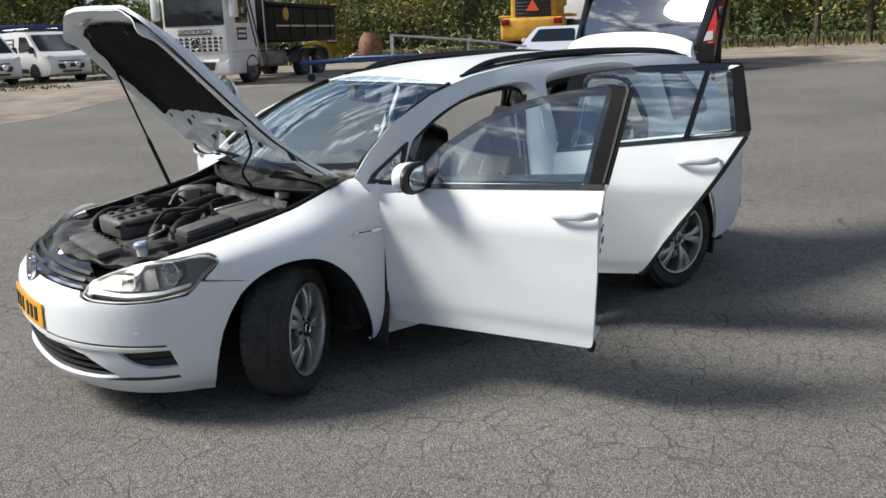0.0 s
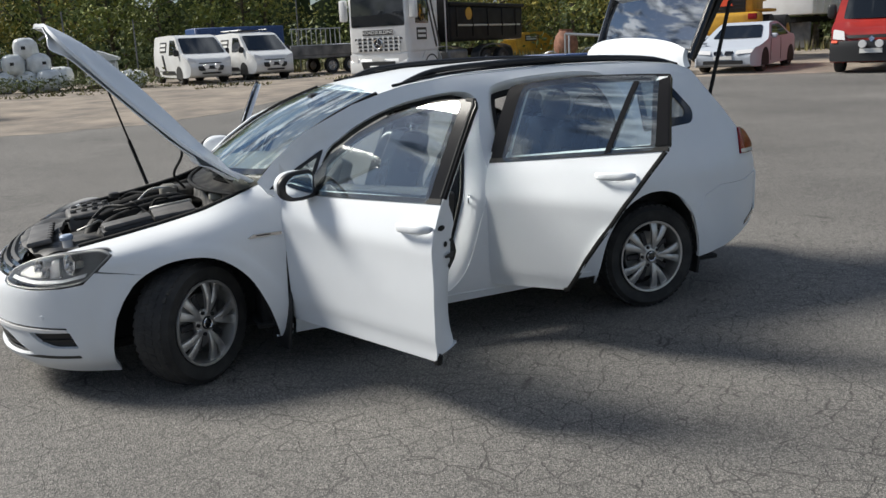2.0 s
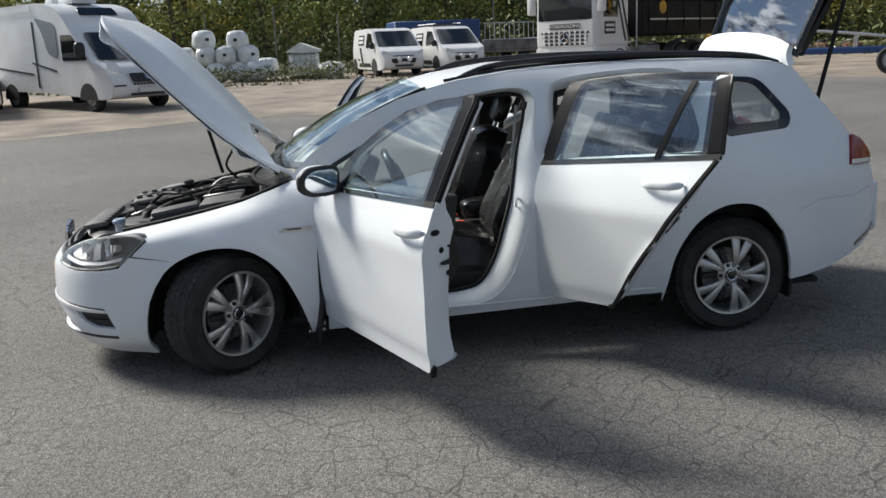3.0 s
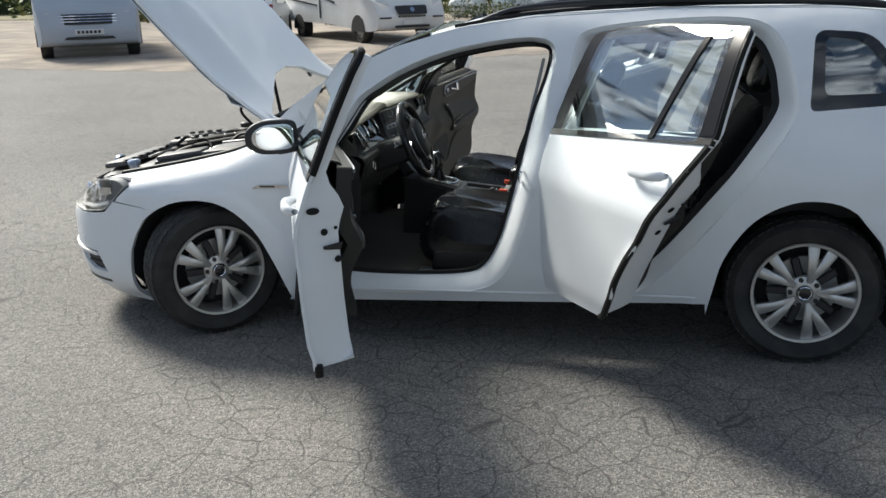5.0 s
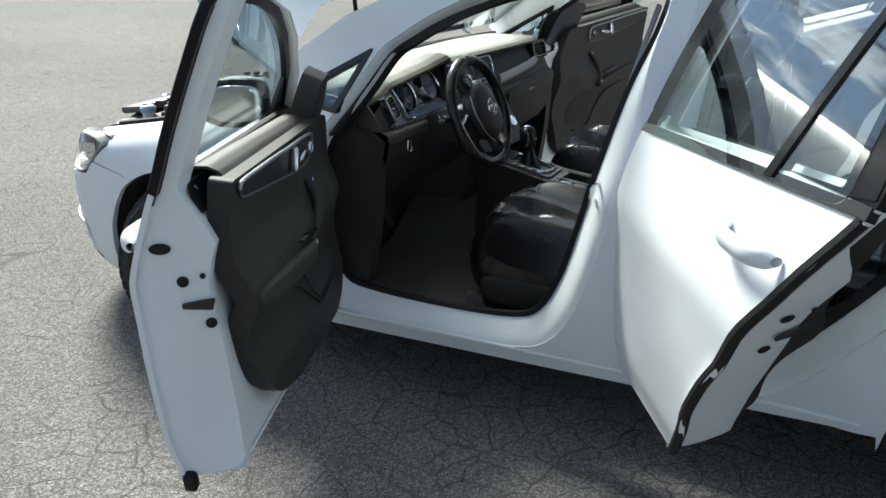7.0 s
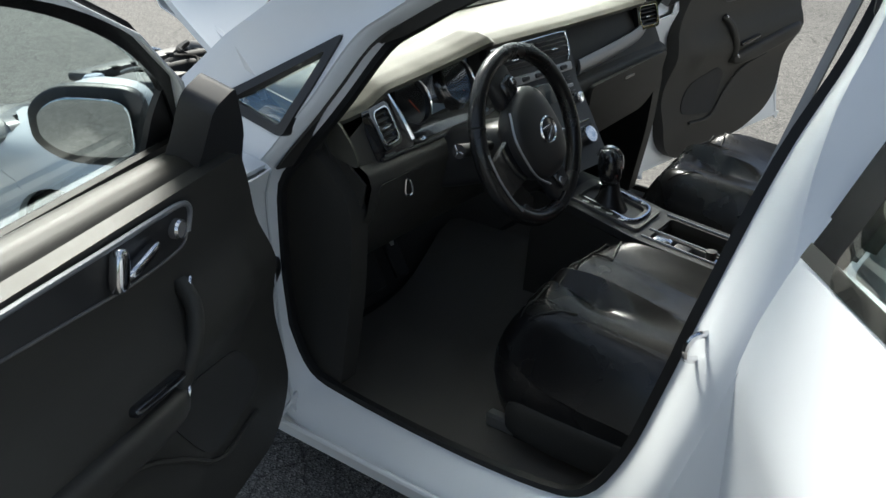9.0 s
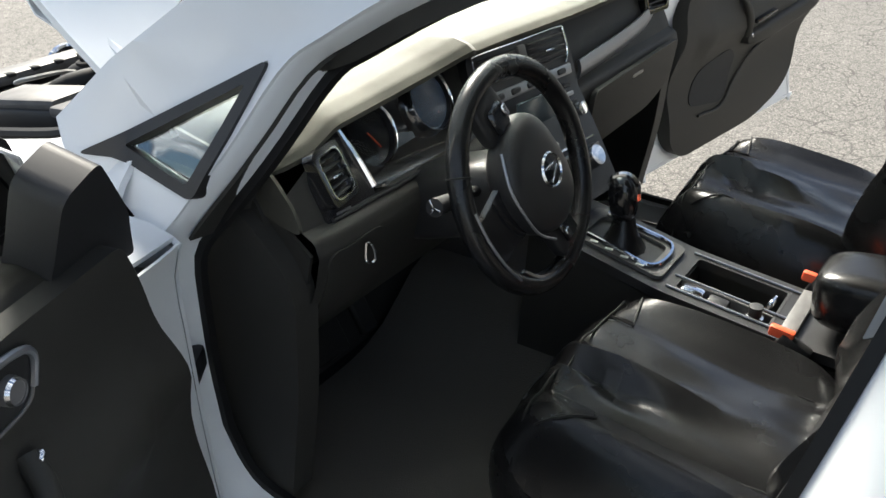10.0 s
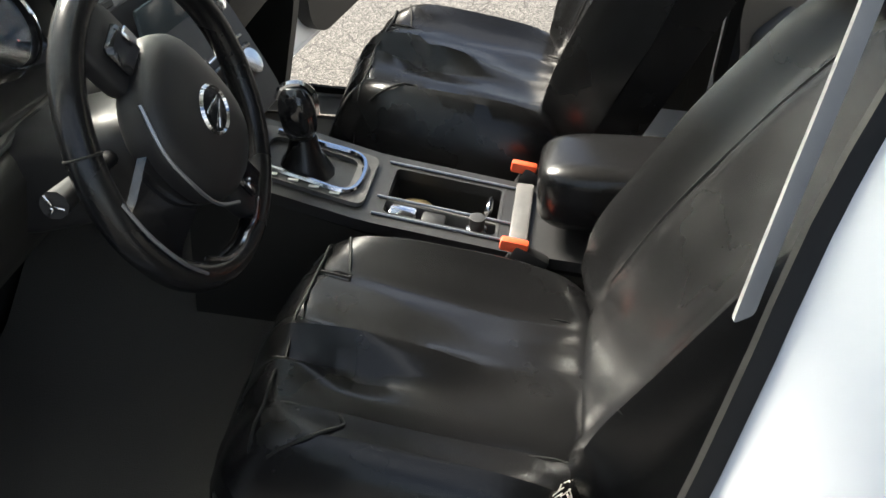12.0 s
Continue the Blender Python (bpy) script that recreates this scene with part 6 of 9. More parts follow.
part("silver_strip", moved(sheet(lambda u, v: (0.722 - 0.012 * u - 0.035 * u ** 4 + 0.006 * math.sin(v * 3.1), 0.135 + 0.50 * u, 0.850 + 0.036 * v + 0.018 * u), 14, 5, -0.008), doff), SILVERTRIM, dash, "satin silver trim strip")
part("glove_box", moved(panel(fillet([(0.17, 0.62, 0.03), (0.17, 0.815, 0.02), (0.64, 0.825, 0.02), (0.64, 0.64, 0.04)]), lambda y, z: Vector((float(np.interp(z, [0.6, 0.72, 0.82], [0.665, 0.735, 0.748])), y, z)), (), 0.012, 0.05, inward=-1), doff), TRIM, dash)
part("glove_latch", moved(rbox((0.012, 0.07, 0.018), 0.005, 1, pose(0.752, 0.40, 0.795)), doff), GLOSSBLACK, dash)
# centre stack: gloss frame round two vents, screen, climate panel
ST = doff @ pose(0.715, -0.062, 0.865, 0, -20, -6)
OUT_ = fillet([(-0.150, -0.235, 0.03), (-0.168, 0.02, 0.04), (-0.165, 0.118, 0.03), (0.160, 0.118, 0.045), (0.163, 0.02, 0.04), (0.140, -0.235, 0.03)])
cs = part("radio_panel", moved(panel(OUT_, lambda a, b: Vector((0.012 - 0.18 * max(0, -b - 0.06) ** 2 + 0.30 * max(0, -b - 0.02), a, b)), (), 0.05, 0.03), ST), BLACK, dash)
part("panel_line", moved(tube([(0.0155, a, b) for a, b in ((-0.135, 0.035), (-0.15, 0.055), (-0.15, 0.098), (-0.138, 0.107), (0.0, 0.107), (0.13, 0.107), (0.145, 0.095), (0.145, 0.055), (0.13, 0.035))], 0.0022, 6), ST), CHROME, cs)
for a in (-0.078, 0.078):
    vb = part("stack_vent", moved(rbox((0.012, 0.125, 0.055), 0.008, 2, pose(0.008, a, 0.072)), ST), MARK, cs)
    for k in range(5):
        part("vent_slat", moved(rbox((0.012, 0.118, 0.003), 0.001, 1, pose(0.014, a, 0.050 + 0.011 * k, 0, 20, 0)), ST), BLACK, vb)
    part("vent_tab", moved(rbox((0.008, 0.026, 0.005), 0.002, 1, pose(0.022, a, 0.070)), ST), CHROME, vb)
part("vent_bridge", moved(rbox((0.012, 0.026, 0.055), 0.006, 2, pose(0.012, 0, 0.072)), ST), GREYPL, cs)
sb_ = part("button_strip", moved(rbox((0.008, 0.285, 0.022), 0.005, 2, pose(0.015, 0, 0.020)), ST), SILVERTRIM, cs)
for k in (-2, -1, 0, 1, 2):
    part("button", moved(rbox((0.006, 0.030, 0.012), 0.003, 1, pose(0.019, 0.052 * k, 0.020)), ST), MARK, sb_)
part("touch_screen", moved(rbox((0.008, 0.150, 0.088), 0.006, 2, pose(0.022, 0, -0.045, 0, 14, 0)), ST), SCREEN, cs)
for sg in (-1, 1):
    part("volume_knob", moved(lathe([(0.015, 0), (0.014, 0.018), (0.0, 0.019)], 18, pose(0.026, sg * 0.115, -0.062, 0, 90, 0)), ST), CHROME, cs)
    for k in range(3):
        part("radio_key", moved(rbox((0.006, 0.026, 0.009), 0.002, 1, pose(0.018 + 0.004 * k, sg * 0.110, -0.010 - 0.018 * k)), ST), SILVERTRIM if k == 1 else BLACK, cs)
    part("climate_knob", moved(lathe([(0.024, 0), (0.021, 0.02), (0.0, 0.021)], 20, pose(0.056, sg * 0.085, -0.160, 0, 75, 0)), ST), CHROME, cs)
part("climate_panel", moved(rbox((0.012, 0.24, 0.058), 0.008, 2, pose(0.048, 0, -0.160, 0, 18, 0)), ST), GLOSSBLACK, cs)
part("climate_trim", moved(rbox((0.008, 0.245, 0.005), 0.002, 1, pose(0.046, 0, -0.122, 0, 18, 0)), ST), CHROME, cs)

# steering wheel, column
sw = thing("steering_wheel", "black leather three-spoke steering wheel with silver accents", "steering wheel", at=(0.903, -0.395, 0.862))
SC = pose(0, 0, 0, 0, -20, 0) @ pose(0, 0, 0, 0, 90, 0)
SM = SC @ pose(0, 0, 0, 0, 0, -65)      # turned with the road wheels
R_ = 0.176
rim = sheet(lambda u, v: (lambda a, b: ((R_ + (0.0165 + 0.003 * abs(math.sin(2 * a))) * math.cos(b)) * math.cos(a), (R_ + 0.0165 * math.cos(b)) * math.sin(a) * (1.0), 0.0175 * math.sin(b)))(2 * math.pi * u, 2 * math.pi * v), 72, 14, closed_u=True)
bmesh.ops.remove_doubles(rim, verts=rim.verts, dist=1e-5)
part("rim", moved(rim, SM), LEATHER, sw)
part("airbag_pad", moved(pillow((0.165, 0.205, 0.07), 0.62, pose(0.008, 0, 0.012), shape=lambda x, y, z: (x * (1 - 0.10 * y * y), y * (1 - 0.22 * max(0, x)), z)), SM), BLACK, sw)
for a, w in ((90, 0.075), (-90, 0.075)):
    part("spoke", moved(pillow((0.09, w, 0.03), 0.5, pose(0, 0, 0, 0, 0, a) @ pose(0.125, 0.0, -0.002)), SM), BLACK, sw)
    part("button_pad", moved(rbox((0.045, 0.04, 0.012), 0.005, 1, pose(0, 0, 0, 0, 0, a) @ pose(0.122, 0.002, 0.017)), SM), GLOSSBLACK, sw)
    part("button_frame", moved(rbox((0.022, 0.012, 0.004), 0.002, 1, pose(0, 0, 0, 0, 0, a) @ pose(0.125, -0.012, 0.025)), SM), CHROME, sw)
part("lower_spoke", moved(sheet(lambda u, v: ((0.07 + 0.10 * u), (2 * v - 1) * (0.050 - 0.012 * u + 0.05 * max(0, u - 0.7)), 0.012 - 0.012 * u), 8, 6, 0.012), SM), GLOSSBLACK, sw)
part("lower_accent", moved(tube([(0.158, -0.075, 0.017), (0.168, -0.035, 0.019), (0.170, 0, 0.019), (0.168, 0.035, 0.019), (0.158, 0.075, 0.017)], 0.0024, 6), SM), SILVERTRIM, sw)
part("pad_line", moved(tube([(0.055, -0.095, 0.030), (0.085, -0.05, 0.034), (0.092, 0.0, 0.036), (0.085, 0.05, 0.034), (0.055, 0.095, 0.030)], 0.0025, 5), SM), SILVERTRIM, sw)
em = part("wheel_emblem", moved(lathe([(0.027, 0.040), (0.028, 0.047), (0.0, 0.049)], 26, pose(-0.006, 0, 0)), SM), GLOSSBLACK, sw)
part("emblem_ring", moved(lathe([(0.024, 0.046), (0.027, 0.050), (0.030, 0.046)], 26, pose(-0.006, 0, 0)), SM), CHROME, em)
for sg in (-1, 1):
    part("emblem_bar", moved(rbox((0.034, 0.005, 0.003), 0.001, 1, pose(-0.006, sg * 0.008, 0.049, 0, 0, sg * 18)), SM), CHROME, em)
part("rim_seam", moved(tube([((R_ + 0.0175 * math.cos(b)) * math.cos(radians(-108)), (R_ + 0.0175 * math.cos(b)) * math.sin(radians(-108)), 0.0182 * math.sin(b)) for b in (k * math.pi / 6 for k in range(13))], 0.0016, 5, per=1), SC), SEAL, sw)
part("rim_accent", moved(tube([(r * math.cos(radians(a)), r * math.sin(radians(a)), 0.012) for a, r in ((-36, 0.158), (-22, 0.163), (-8, 0.164), (2, 0.160), (12, 0.163), (22, 0.158))], 0.0042, 6), SC), CHROME, sw)
part("column_shroud", moved(pillow((0.13, 0.13, 0.26), 0.5, pose(0.02, 0, -0.15)), SC), BLACK, sw)
stl = part("stalk", moved(tube([(0.0, -0.05, -0.06), (-0.01, -0.12, -0.055), (-0.02, -0.185, -0.045)], (0.009, 0.015), 10), SC), BLACK, sw)
part("stalk", moved(tube([(0.0, 0.05, -0.06), (0.0, 0.13, -0.055), (0.01, 0.19, -0.05)], 0.010, 8), SC), BLACK, sw)
for a in (0, 120, 240):
    part("stalk_mark", moved(rbox((0.004, 0.003, 0.013), 0.001, 1, pose(-0.02, -0.188, -0.045, 10, 0, 0) @ pose(0, 0, 0, 0, a + 20, 0) @ pose(0, 0, 0.008)), SC), CHROME, stl)

# pedals
for y, w in ((-0.30, 0.05), (-0.42, 0.10)):
    pd = thing("pedal", "black rubber-faced foot pedal", "pedal", at=(0.45, y, 0.40))
    part("pedal_pad", rbox((0.02, w, 0.12), 0.006, 1, pose(0, 0, 0, 0, -30, 0)), SEAL, pd)
    part("pedal_arm", tube([(-0.01, 0, 0.03), (-0.05, 0, 0.20)], 0.008, 6, per=1), STEEL, pd)

# centre console with shifter, cup holders, arm rest
con = thing("centre_console", "black centre console with silver shifter surround and arm rest", "console", at=(1.13, -0.033, 0.303))
coff = Matrix.Translation((-1.1, -0.01, -0.30))
part("console_side", moved(panel([(0.72, 0.28), (0.74, 0.60), (0.86, 0.575), (1.02, 0.535), (1.26, 0.505), (1.42, 0.50), (1.46, 0.28)], lambda x, z: Vector((x, -0.085, z)), (), 0.012, 0.06), coff), TRIM, con)
part("console_side", moved(panel([(0.72, 0.28), (0.74, 0.60), (0.86, 0.575), (1.02, 0.535), (1.26, 0.505), (1.42, 0.50), (1.46, 0.28)], lambda x, z: Vector((x, 0.105, z)), (), 0.012, 0.06, inward=-1), coff), TRIM, con)
czt = lambda x: float(np.interp(x, [0.72, 0.86, 1.02, 1.26, 1.45], [0.615, 0.592, 0.556, 0.53, 0.525]))
WELL1 = fillet([(1.045, -0.055, 0.01), (1.045, 0.075, 0.01), (1.225, 0.075, 0.01), (1.225, -0.055, 0.01)])
part("console_top", moved(panel(fillet([(0.73, -0.09, 0.01), (0.73, 0.11, 0.01), (1.44, 0.11, 0.01), (1.44, -0.09, 0.01)]), lambda x, y: Vector((x, y, czt(x) + 0.006)), (WELL1,), 0.02, 0.03), coff), BLACK, con)
part("console_well", moved(rbox((0.20, 0.15, 0.01), 0.002, 1, pose(1.135, 0.01, 0.465)), coff), BLACK, con)
part("well_wall", moved(rbox((0.008, 0.15, 0.08), 0.002, 1, pose(1.042, 0.01, 0.51)), coff), BLACK, con)
part("well_wall", moved(rbox((0.008, 0.15, 0.08), 0.002, 1, pose(1.228, 0.01, 0.50)), coff), BLACK, con)
part("well_bridge", moved(rbox((0.19, 0.008, 0.03), 0.002, 1, pose(1.135, -0.018, 0.533, 0, 8, 0)), coff), GREYPL, con)
part("brake_switch", moved(rbox((0.045, 0.03, 0.02), 0.006, 2, pose(1.075, -0.040, 0.548, 0, 6, 0)), coff), CHROME, con)
part("side_switch", moved(rbox((0.04, 0.03, 0.018), 0.006, 2, pose(1.125, -0.040, 0.541, 0, 6, 0)), coff), BLACK, con)
part("power_socket", moved(lathe([(0.017, 0), (0.017, 0.008), (0.011, 0.010), (0.010, 0.022), (0.0, 0.022)], 18, pose(1.195, -0.040, 0.530)), coff), CHROME, con)
part("socket_plug", moved(lathe([(0.012, 0.008), (0.013, 0.03), (0.0, 0.032)], 16, pose(1.195, -0.040, 0.530)), coff), BLACK, con)
part("phone_tab", moved(rbox((0.012, 0.04, 0.03), 0.004, 1, pose(1.205, 0.03, 0.53, 0, 20, 0)), coff), CHROME, con)
CLOTH = principled("tan_cloth", (0.30, 0.22, 0.11), 0.9)
part("cleaning_cloth", moved(pillow((0.06, 0.05, 0.03), 0.8, pose(1.085, 0.045, 0.50, 0, 12, 20)), coff), CLOTH, con)
for y in (-0.066, -0.018, 0.086):
    part("console_trim", moved(tube([(x, y, czt(x) + 0.009) for x in (1.03, 1.10, 1.18, 1.25)], 0.0022, 6), coff), SILVERTRIM, con)
part("console_rear_panel", moved(rbox((0.03, 0.17, 0.012), 0.004, 2, pose(1.262, 0.01, czt(1.262) + 0.012)), coff), GREYPL, con)
sur = part("shifter_surround", moved(panel(fillet([(0.815, -0.062, 0.02), (0.815, 0.082, 0.02), (1.015, 0.082, 0.02), (1.015, -0.062, 0.02)]), lambda x, y: Vector((x, y, czt(x) + 0.014)), (fillet([(0.84, -0.035, 0.02), (0.84, 0.055, 0.02), (0.985, 0.055, 0.02), (0.985, -0.035, 0.02)]),), 0.010, 0.03), coff), GREYPL, con)
part("surround_trim", moved(tube([(x, y, czt(x) + 0.018) for x, y in ((0.845, -0.043), (0.92, -0.045), (0.985, -0.043), (1.0, 0.01), (0.985, 0.063), (0.92, 0.065), (0.845, 0.063))], 0.005, 6), coff), CHROME, sur)
for k in range(4):
    part("gate_mark", moved(rbox((0.016, 0.006, 0.002), 0.0, 1, pose(0.87 + 0.033 * k, -0.054, czt(0.87 + 0.033 * k) + 0.016)), coff), PLATE_W, sur)
part("shifter_gaiter", moved(lathe([(0.055, 0.0), (0.045, 0.02), (0.028, 0.05), (0.018, 0.09)], 14, pose(0.905, 0.005, 0.565)), coff), LEATHER, con)
part("shift_knob", moved(pillow((0.055, 0.05, 0.095), 0.75, pose(0.90, 0.0, 0.685, 0, -8, 0)), coff), GLOSSBLACK, con)
part("knob_cap", moved(tube([(0.872, -0.006, 0.71), (0.88, 0.0, 0.728), (0.905, 0.003, 0.735), (0.926, 0.0, 0.722), (0.93, 0.0, 0.69)], 0.007, 6), coff), CHROME, con)
part("arm_rest", moved(pillow((0.32, 0.155, 0.115), 0.42, pose(1.44, 0.01, 0.622, 0, -4, 0)), coff), LEATHER, con, "padded leather arm rest")
part("arm_rest_post", moved(rbox((0.14, 0.11, 0.08), 0.02, 1, pose(1.46, 0.01, 0.53)), coff), TRIM, con)
for x, y, z, a in ((1.288, -0.140, 0.560, 8), (1.285, 0.085, 0.560, -8)):
    bk = thing("seat_belt_buckle", "black seat belt buckle with orange release button", "seat belt", "seat belt buckles", at=(x, y, z))
    part("buckle_body", rbox((0.06, 0.022, 0.05), 0.006, 2, pose(0.02, 0, -0.03, 0, 25, 0)), BLACK, bk)
    part("release_button", rbox((0.044, 0.016, 0.020), 0.004, 2, pose(0, 0, 0, 0, 6, 0)), ORANGE, bk)
# seat belts on the pillars
for sg in (-1, 1):
    sb = thing("seat_belt", "dark grey seat belt webbing hanging on the door pillar", "seat belt", "seat belts", at=(1.60, sg * 0.66, 0.35))
    part("belt_webbing", sheet(lambda u, v: (0.02 - 0.05 * u * u, sg * (0.03 - 0.06 * u), 0.05 + 0.83 * u) if v < 0.5 else (0.066 - 0.05 * u * u, sg * (0.03 - 0.06 * u), 0.05 + 0.83 * u), 10, 1, 0.002), TRIM, sb)
    part("belt_guide", rbox((0.07, 0.03, 0.05), 0.012, 2, pose(0.0, sg * -0.03, 0.90)), BLACK, sb)
# inner pillar trims
for far in (False, True):
    turn = flip_y if far else (lambda b: b)
    part("pillar_lining", turn(panel([(1.50, 0.34), (1.525, 0.80), (1.57, 1.02), (1.60, 1.31), (1.69, 1.31), (1.672, 1.0), (1.66, 0.34)], lambda x, z: side(x, z) + Vector((0, 0.075, 0)), (), 0.02, 0.08)), TRIM, car)
    PO = spline([(0.575, 0.835), (0.600, 0.872), (0.640, 0.925), (0.665, 0.96), (0.70, 1.015), (0.745, 1.085), (0.81, 1.135), (0.95, 1.215), (1.14, 1.282), (1.37, 1.322), (1.50, 1.325)], 3)
    PI = spline([(0.605, 0.835), (0.624, 0.885), (0.645, 0.945), (0.664, 1.0), (0.682, 1.042), (0.72, 1.078), (0.80, 1.106), (0.94, 1.180), (1.14, 1.262), (1.37, 1.305), (1.50, 1.305)], 3)
    def lining_strip(u, v):
        k = int(round(u * (len(PO) - 1)))
        a = side(*PO[k]) + Vector((0, 0.085, 0))
        b = Vector((PI[k][0], -0.70 + 0.30 * max(0, PI[k][1] - 1.05), PI[k][1]))
        return a.lerp(b, v)
    part("screen_pillar_lining", turn(sheet(lining_strip, len(PO) - 1, 3, 0.006)), TRIM, car)
    part("kick_panel", turn(panel(fillet([(0.42, 0.25), (0.42, 0.90), (0.57, 0.888, 0.03), (0.635, 0.845, 0.04), (0.715, 0.76, 0.06), (0.70, 0.55, 0.06), (0.66, 0.32)]), lambda x, z: Vector((x, -0.745, z)), (), 0.050, 0.08)), TRIM, car)
    part("dash_end_cap", turn(panel(fillet([(0.40, 0.36), (0.40, 0.925), (0.605, 0.905, 0.02), (0.645, 0.84, 0.03), (0.655, 0.66, 0.05), (0.60, 0.48, 0.05), (0.52, 0.36)]), lambda x, z: Vector((x, -0.722, z)), (), 0.016, 0.08)), TRIM, car)
for far in (False, True):
    turn = flip_y if far else (lambda b: b)
    part("pillar_strip", turn(panel(fillet([(1.464, 0.942, 0.004), (1.478, 0.950, 0.004), (1.541, 1.250, 0.004), (1.528, 1.255, 0.004)]), lambda x, z: side(x, z) + Vector((0, 0.142, 0)), (), 0.008, 0.05)), GREYLIGHT, car, "light grey strip on the door pillar")
# frayed threads at the rear corner of the driver's cushion
THREAD = principled("thread_yarn", (0.55, 0.53, 0.48), 0.9)
fr = thing("frayed_thread", "frayed pale threads hanging from torn leather", "thread", at=(1.39, -0.58, 0.545))
random.seed(12)
for k in range(11):
    a = Vector((0.02 * random.random() - 0.01, 0.03 * random.random() - 0.015, 0.01))
    r_ = lambda q: Vector((random.uniform(-q, q), random.uniform(-q, q), 0))
    part("loose_thread", tube([a, a + r_(0.012) + Vector((0, 0, -0.012)), a + r_(0.018) + Vector((0, 0, -0.026 - 0.02 * random.random())), a + r_(0.022) + Vector((0, 0, -0.03 - 0.035 * random.random()))], 0.0008, 4, per=4), THREAD, fr)

# ---- engine bay ----
for far in (False, True):
    turn = flip_y if far else (lambda b: b)
    part("inner_wing", turn(sheet(lambda u, v: (-0.55 + 0.88 * u, -0.70 + 0.06 * v + 0.02 * math.sin(v * 9), float(np.interp(-0.55 + 0.88 * u, FT_X, FT_Z)) - 0.01 - 0.035 * v - 0.30 * max(0, v - 0.6) ** 2), 20, 8, 0.01)), DUSTY, car)
    part("wing_gasket", turn(tube([(x, -0.672, float(np.interp(x, FT_X, FT_Z)) + 0.002) for x in (-0.50, -0.40, -0.30, -0.10, 0.093, 0.264, 0.33)], 0.013, 8)), SEAL, car)
    part("wing_rail", turn(rbox((0.86, 0.06, 0.30), 0.02, 1, pose(-0.16, -0.63, 0.62, 0, -12, 0))), UNDER, car)
    part("strut_tower", turn(lathe([(0.11, -0.12), (0.10, 0.0), (0.075, 0.02), (0.03, 0.025), (0.0, 0.03)], 24, pose(0.10, -0.53, 0.80))), DUSTY, car)
bay = part("bay_floor", rbox((1.0, 1.2, 0.02), 0.0, 1, pose(-0.25, 0, 0.42)), UNDER, car)
part("slam_panel", sheet(lambda u, v: (-0.80 + 0.20 * u + 0.14 * (2 * v - 1) ** 2, (2 * v - 1) * 0.60, 0.69 + 0.03 * u + 0.012 * math.sin(u * 6) + 0.006 * math.sin(v * 40)), 8, 40, 0.02), DUSTY, car)
part("slam_cover", rbox((0.12, 0.50, 0.03), 0.012, 2, pose(-0.685, -0.20, 0.730, 0, -8, 0)), GREYPL, car)
for k in range(7):
    part("slam_slot", rbox((0.030, 0.022, 0.010), 0.003, 1, pose(-0.635, -0.42 + 0.07 * k, 0.748, 0, -8, 0)), UNDER, car)
cover = part("engine_cover", rbox((0.24, 0.30, 0.10), 0.025, 3, pose(-0.44, 0.02, 0.762, 0, -5, 4)), GREYPL, car, "dusty grey box with moulded bosses")
for k in range(8):
    part("cover_boss", lathe([(0.017, 0), (0.015, 0.012), (0.006, 0.013), (0.006, 0.008), (0.0, 0.008)], 12, pose(-0.52 + 0.055 * (k % 4), -0.07 + 0.17 * (k // 4), 0.806 + 0.005 * (k % 4), 0, -5, 0)), DUSTY, cover)
part("cover_rib", rbox((0.20, 0.014, 0.016), 0.004, 1, pose(-0.44, 0.025, 0.812, 0, -5, 4)), DUSTY, cover)
part("cover_edge", tube([(-0.565, -0.12, 0.775), (-0.33, -0.135, 0.795), (-0.315, 0.16, 0.795)], 0.008, 6, per=2), SEAL, cover)
part("engine_block", rbox((0.46, 0.60, 0.30), 0.04, 2, pose(-0.22, 0.12, 0.58)), ENGINE, car)
for dx, dy, r in ((0.0, 0.0, 0.036), (0.055, -0.095, 0.031)):
    part("intake_hose", tube([(-0.46 + dx, -0.34 + dy, 0.70), (-0.40 + dx, -0.27 + dy, 0.775), (-0.22 + dx, -0.11 + dy, 0.805), (0.0 + dx, 0.06 + dy, 0.81), (0.09 + dx, 0.16 + dy, 0.77)], r, 14), SEAL, car)
for k in range(6):
    part("hose_clip", lathe([(0.037, -0.005), (0.040, 0), (0.037, 0.005)], 16, pose(-0.22 + 0.042 * k, -0.11 + 0.033 * k, 0.805 + 0.001 * k, 0, 90, 38)), BLACK, car)
part("air_filter_box", rbox((0.30, 0.26, 0.20), 0.03, 2, pose(-0.42, -0.34, 0.64, 0, -5, 4)), DUSTY, car)
bat = part("battery", rbox((0.20, 0.26, 0.19), 0.015, 2, pose(-0.02, -0.43, 0.72, 0, -6, 0)), MARK, car)
part("battery_lid", rbox((0.21, 0.27, 0.025), 0.008, 2, pose(-0.03, -0.43, 0.822, 0, -6, 0)), GREYPL, bat)
part("battery_bar", rbox((0.22, 0.02, 0.02), 0.004, 1, pose(-0.03, -0.31, 0.835, 0, -6, 0)), STEEL, bat)
part("fuse_box", rbox((0.26, 0.14, 0.10), 0.015, 2, pose(-0.26, -0.50, 0.745, 0, -8, 6)), BLACK, car)
part("fuse_box_lid", rbox((0.24, 0.12, 0.03), 0.012, 2, pose(-0.265, -0.50, 0.80, 0, -8, 6)), GREYPL, car)
wf = part("washer_filler", lathe([(0.024, -0.06), (0.026, 0.02), (0.024, 0.022), (0.0, 0.022)], 18, pose(-0.555, -0.475, 0.722, 0, -4, 0)), WHITELENS, car)
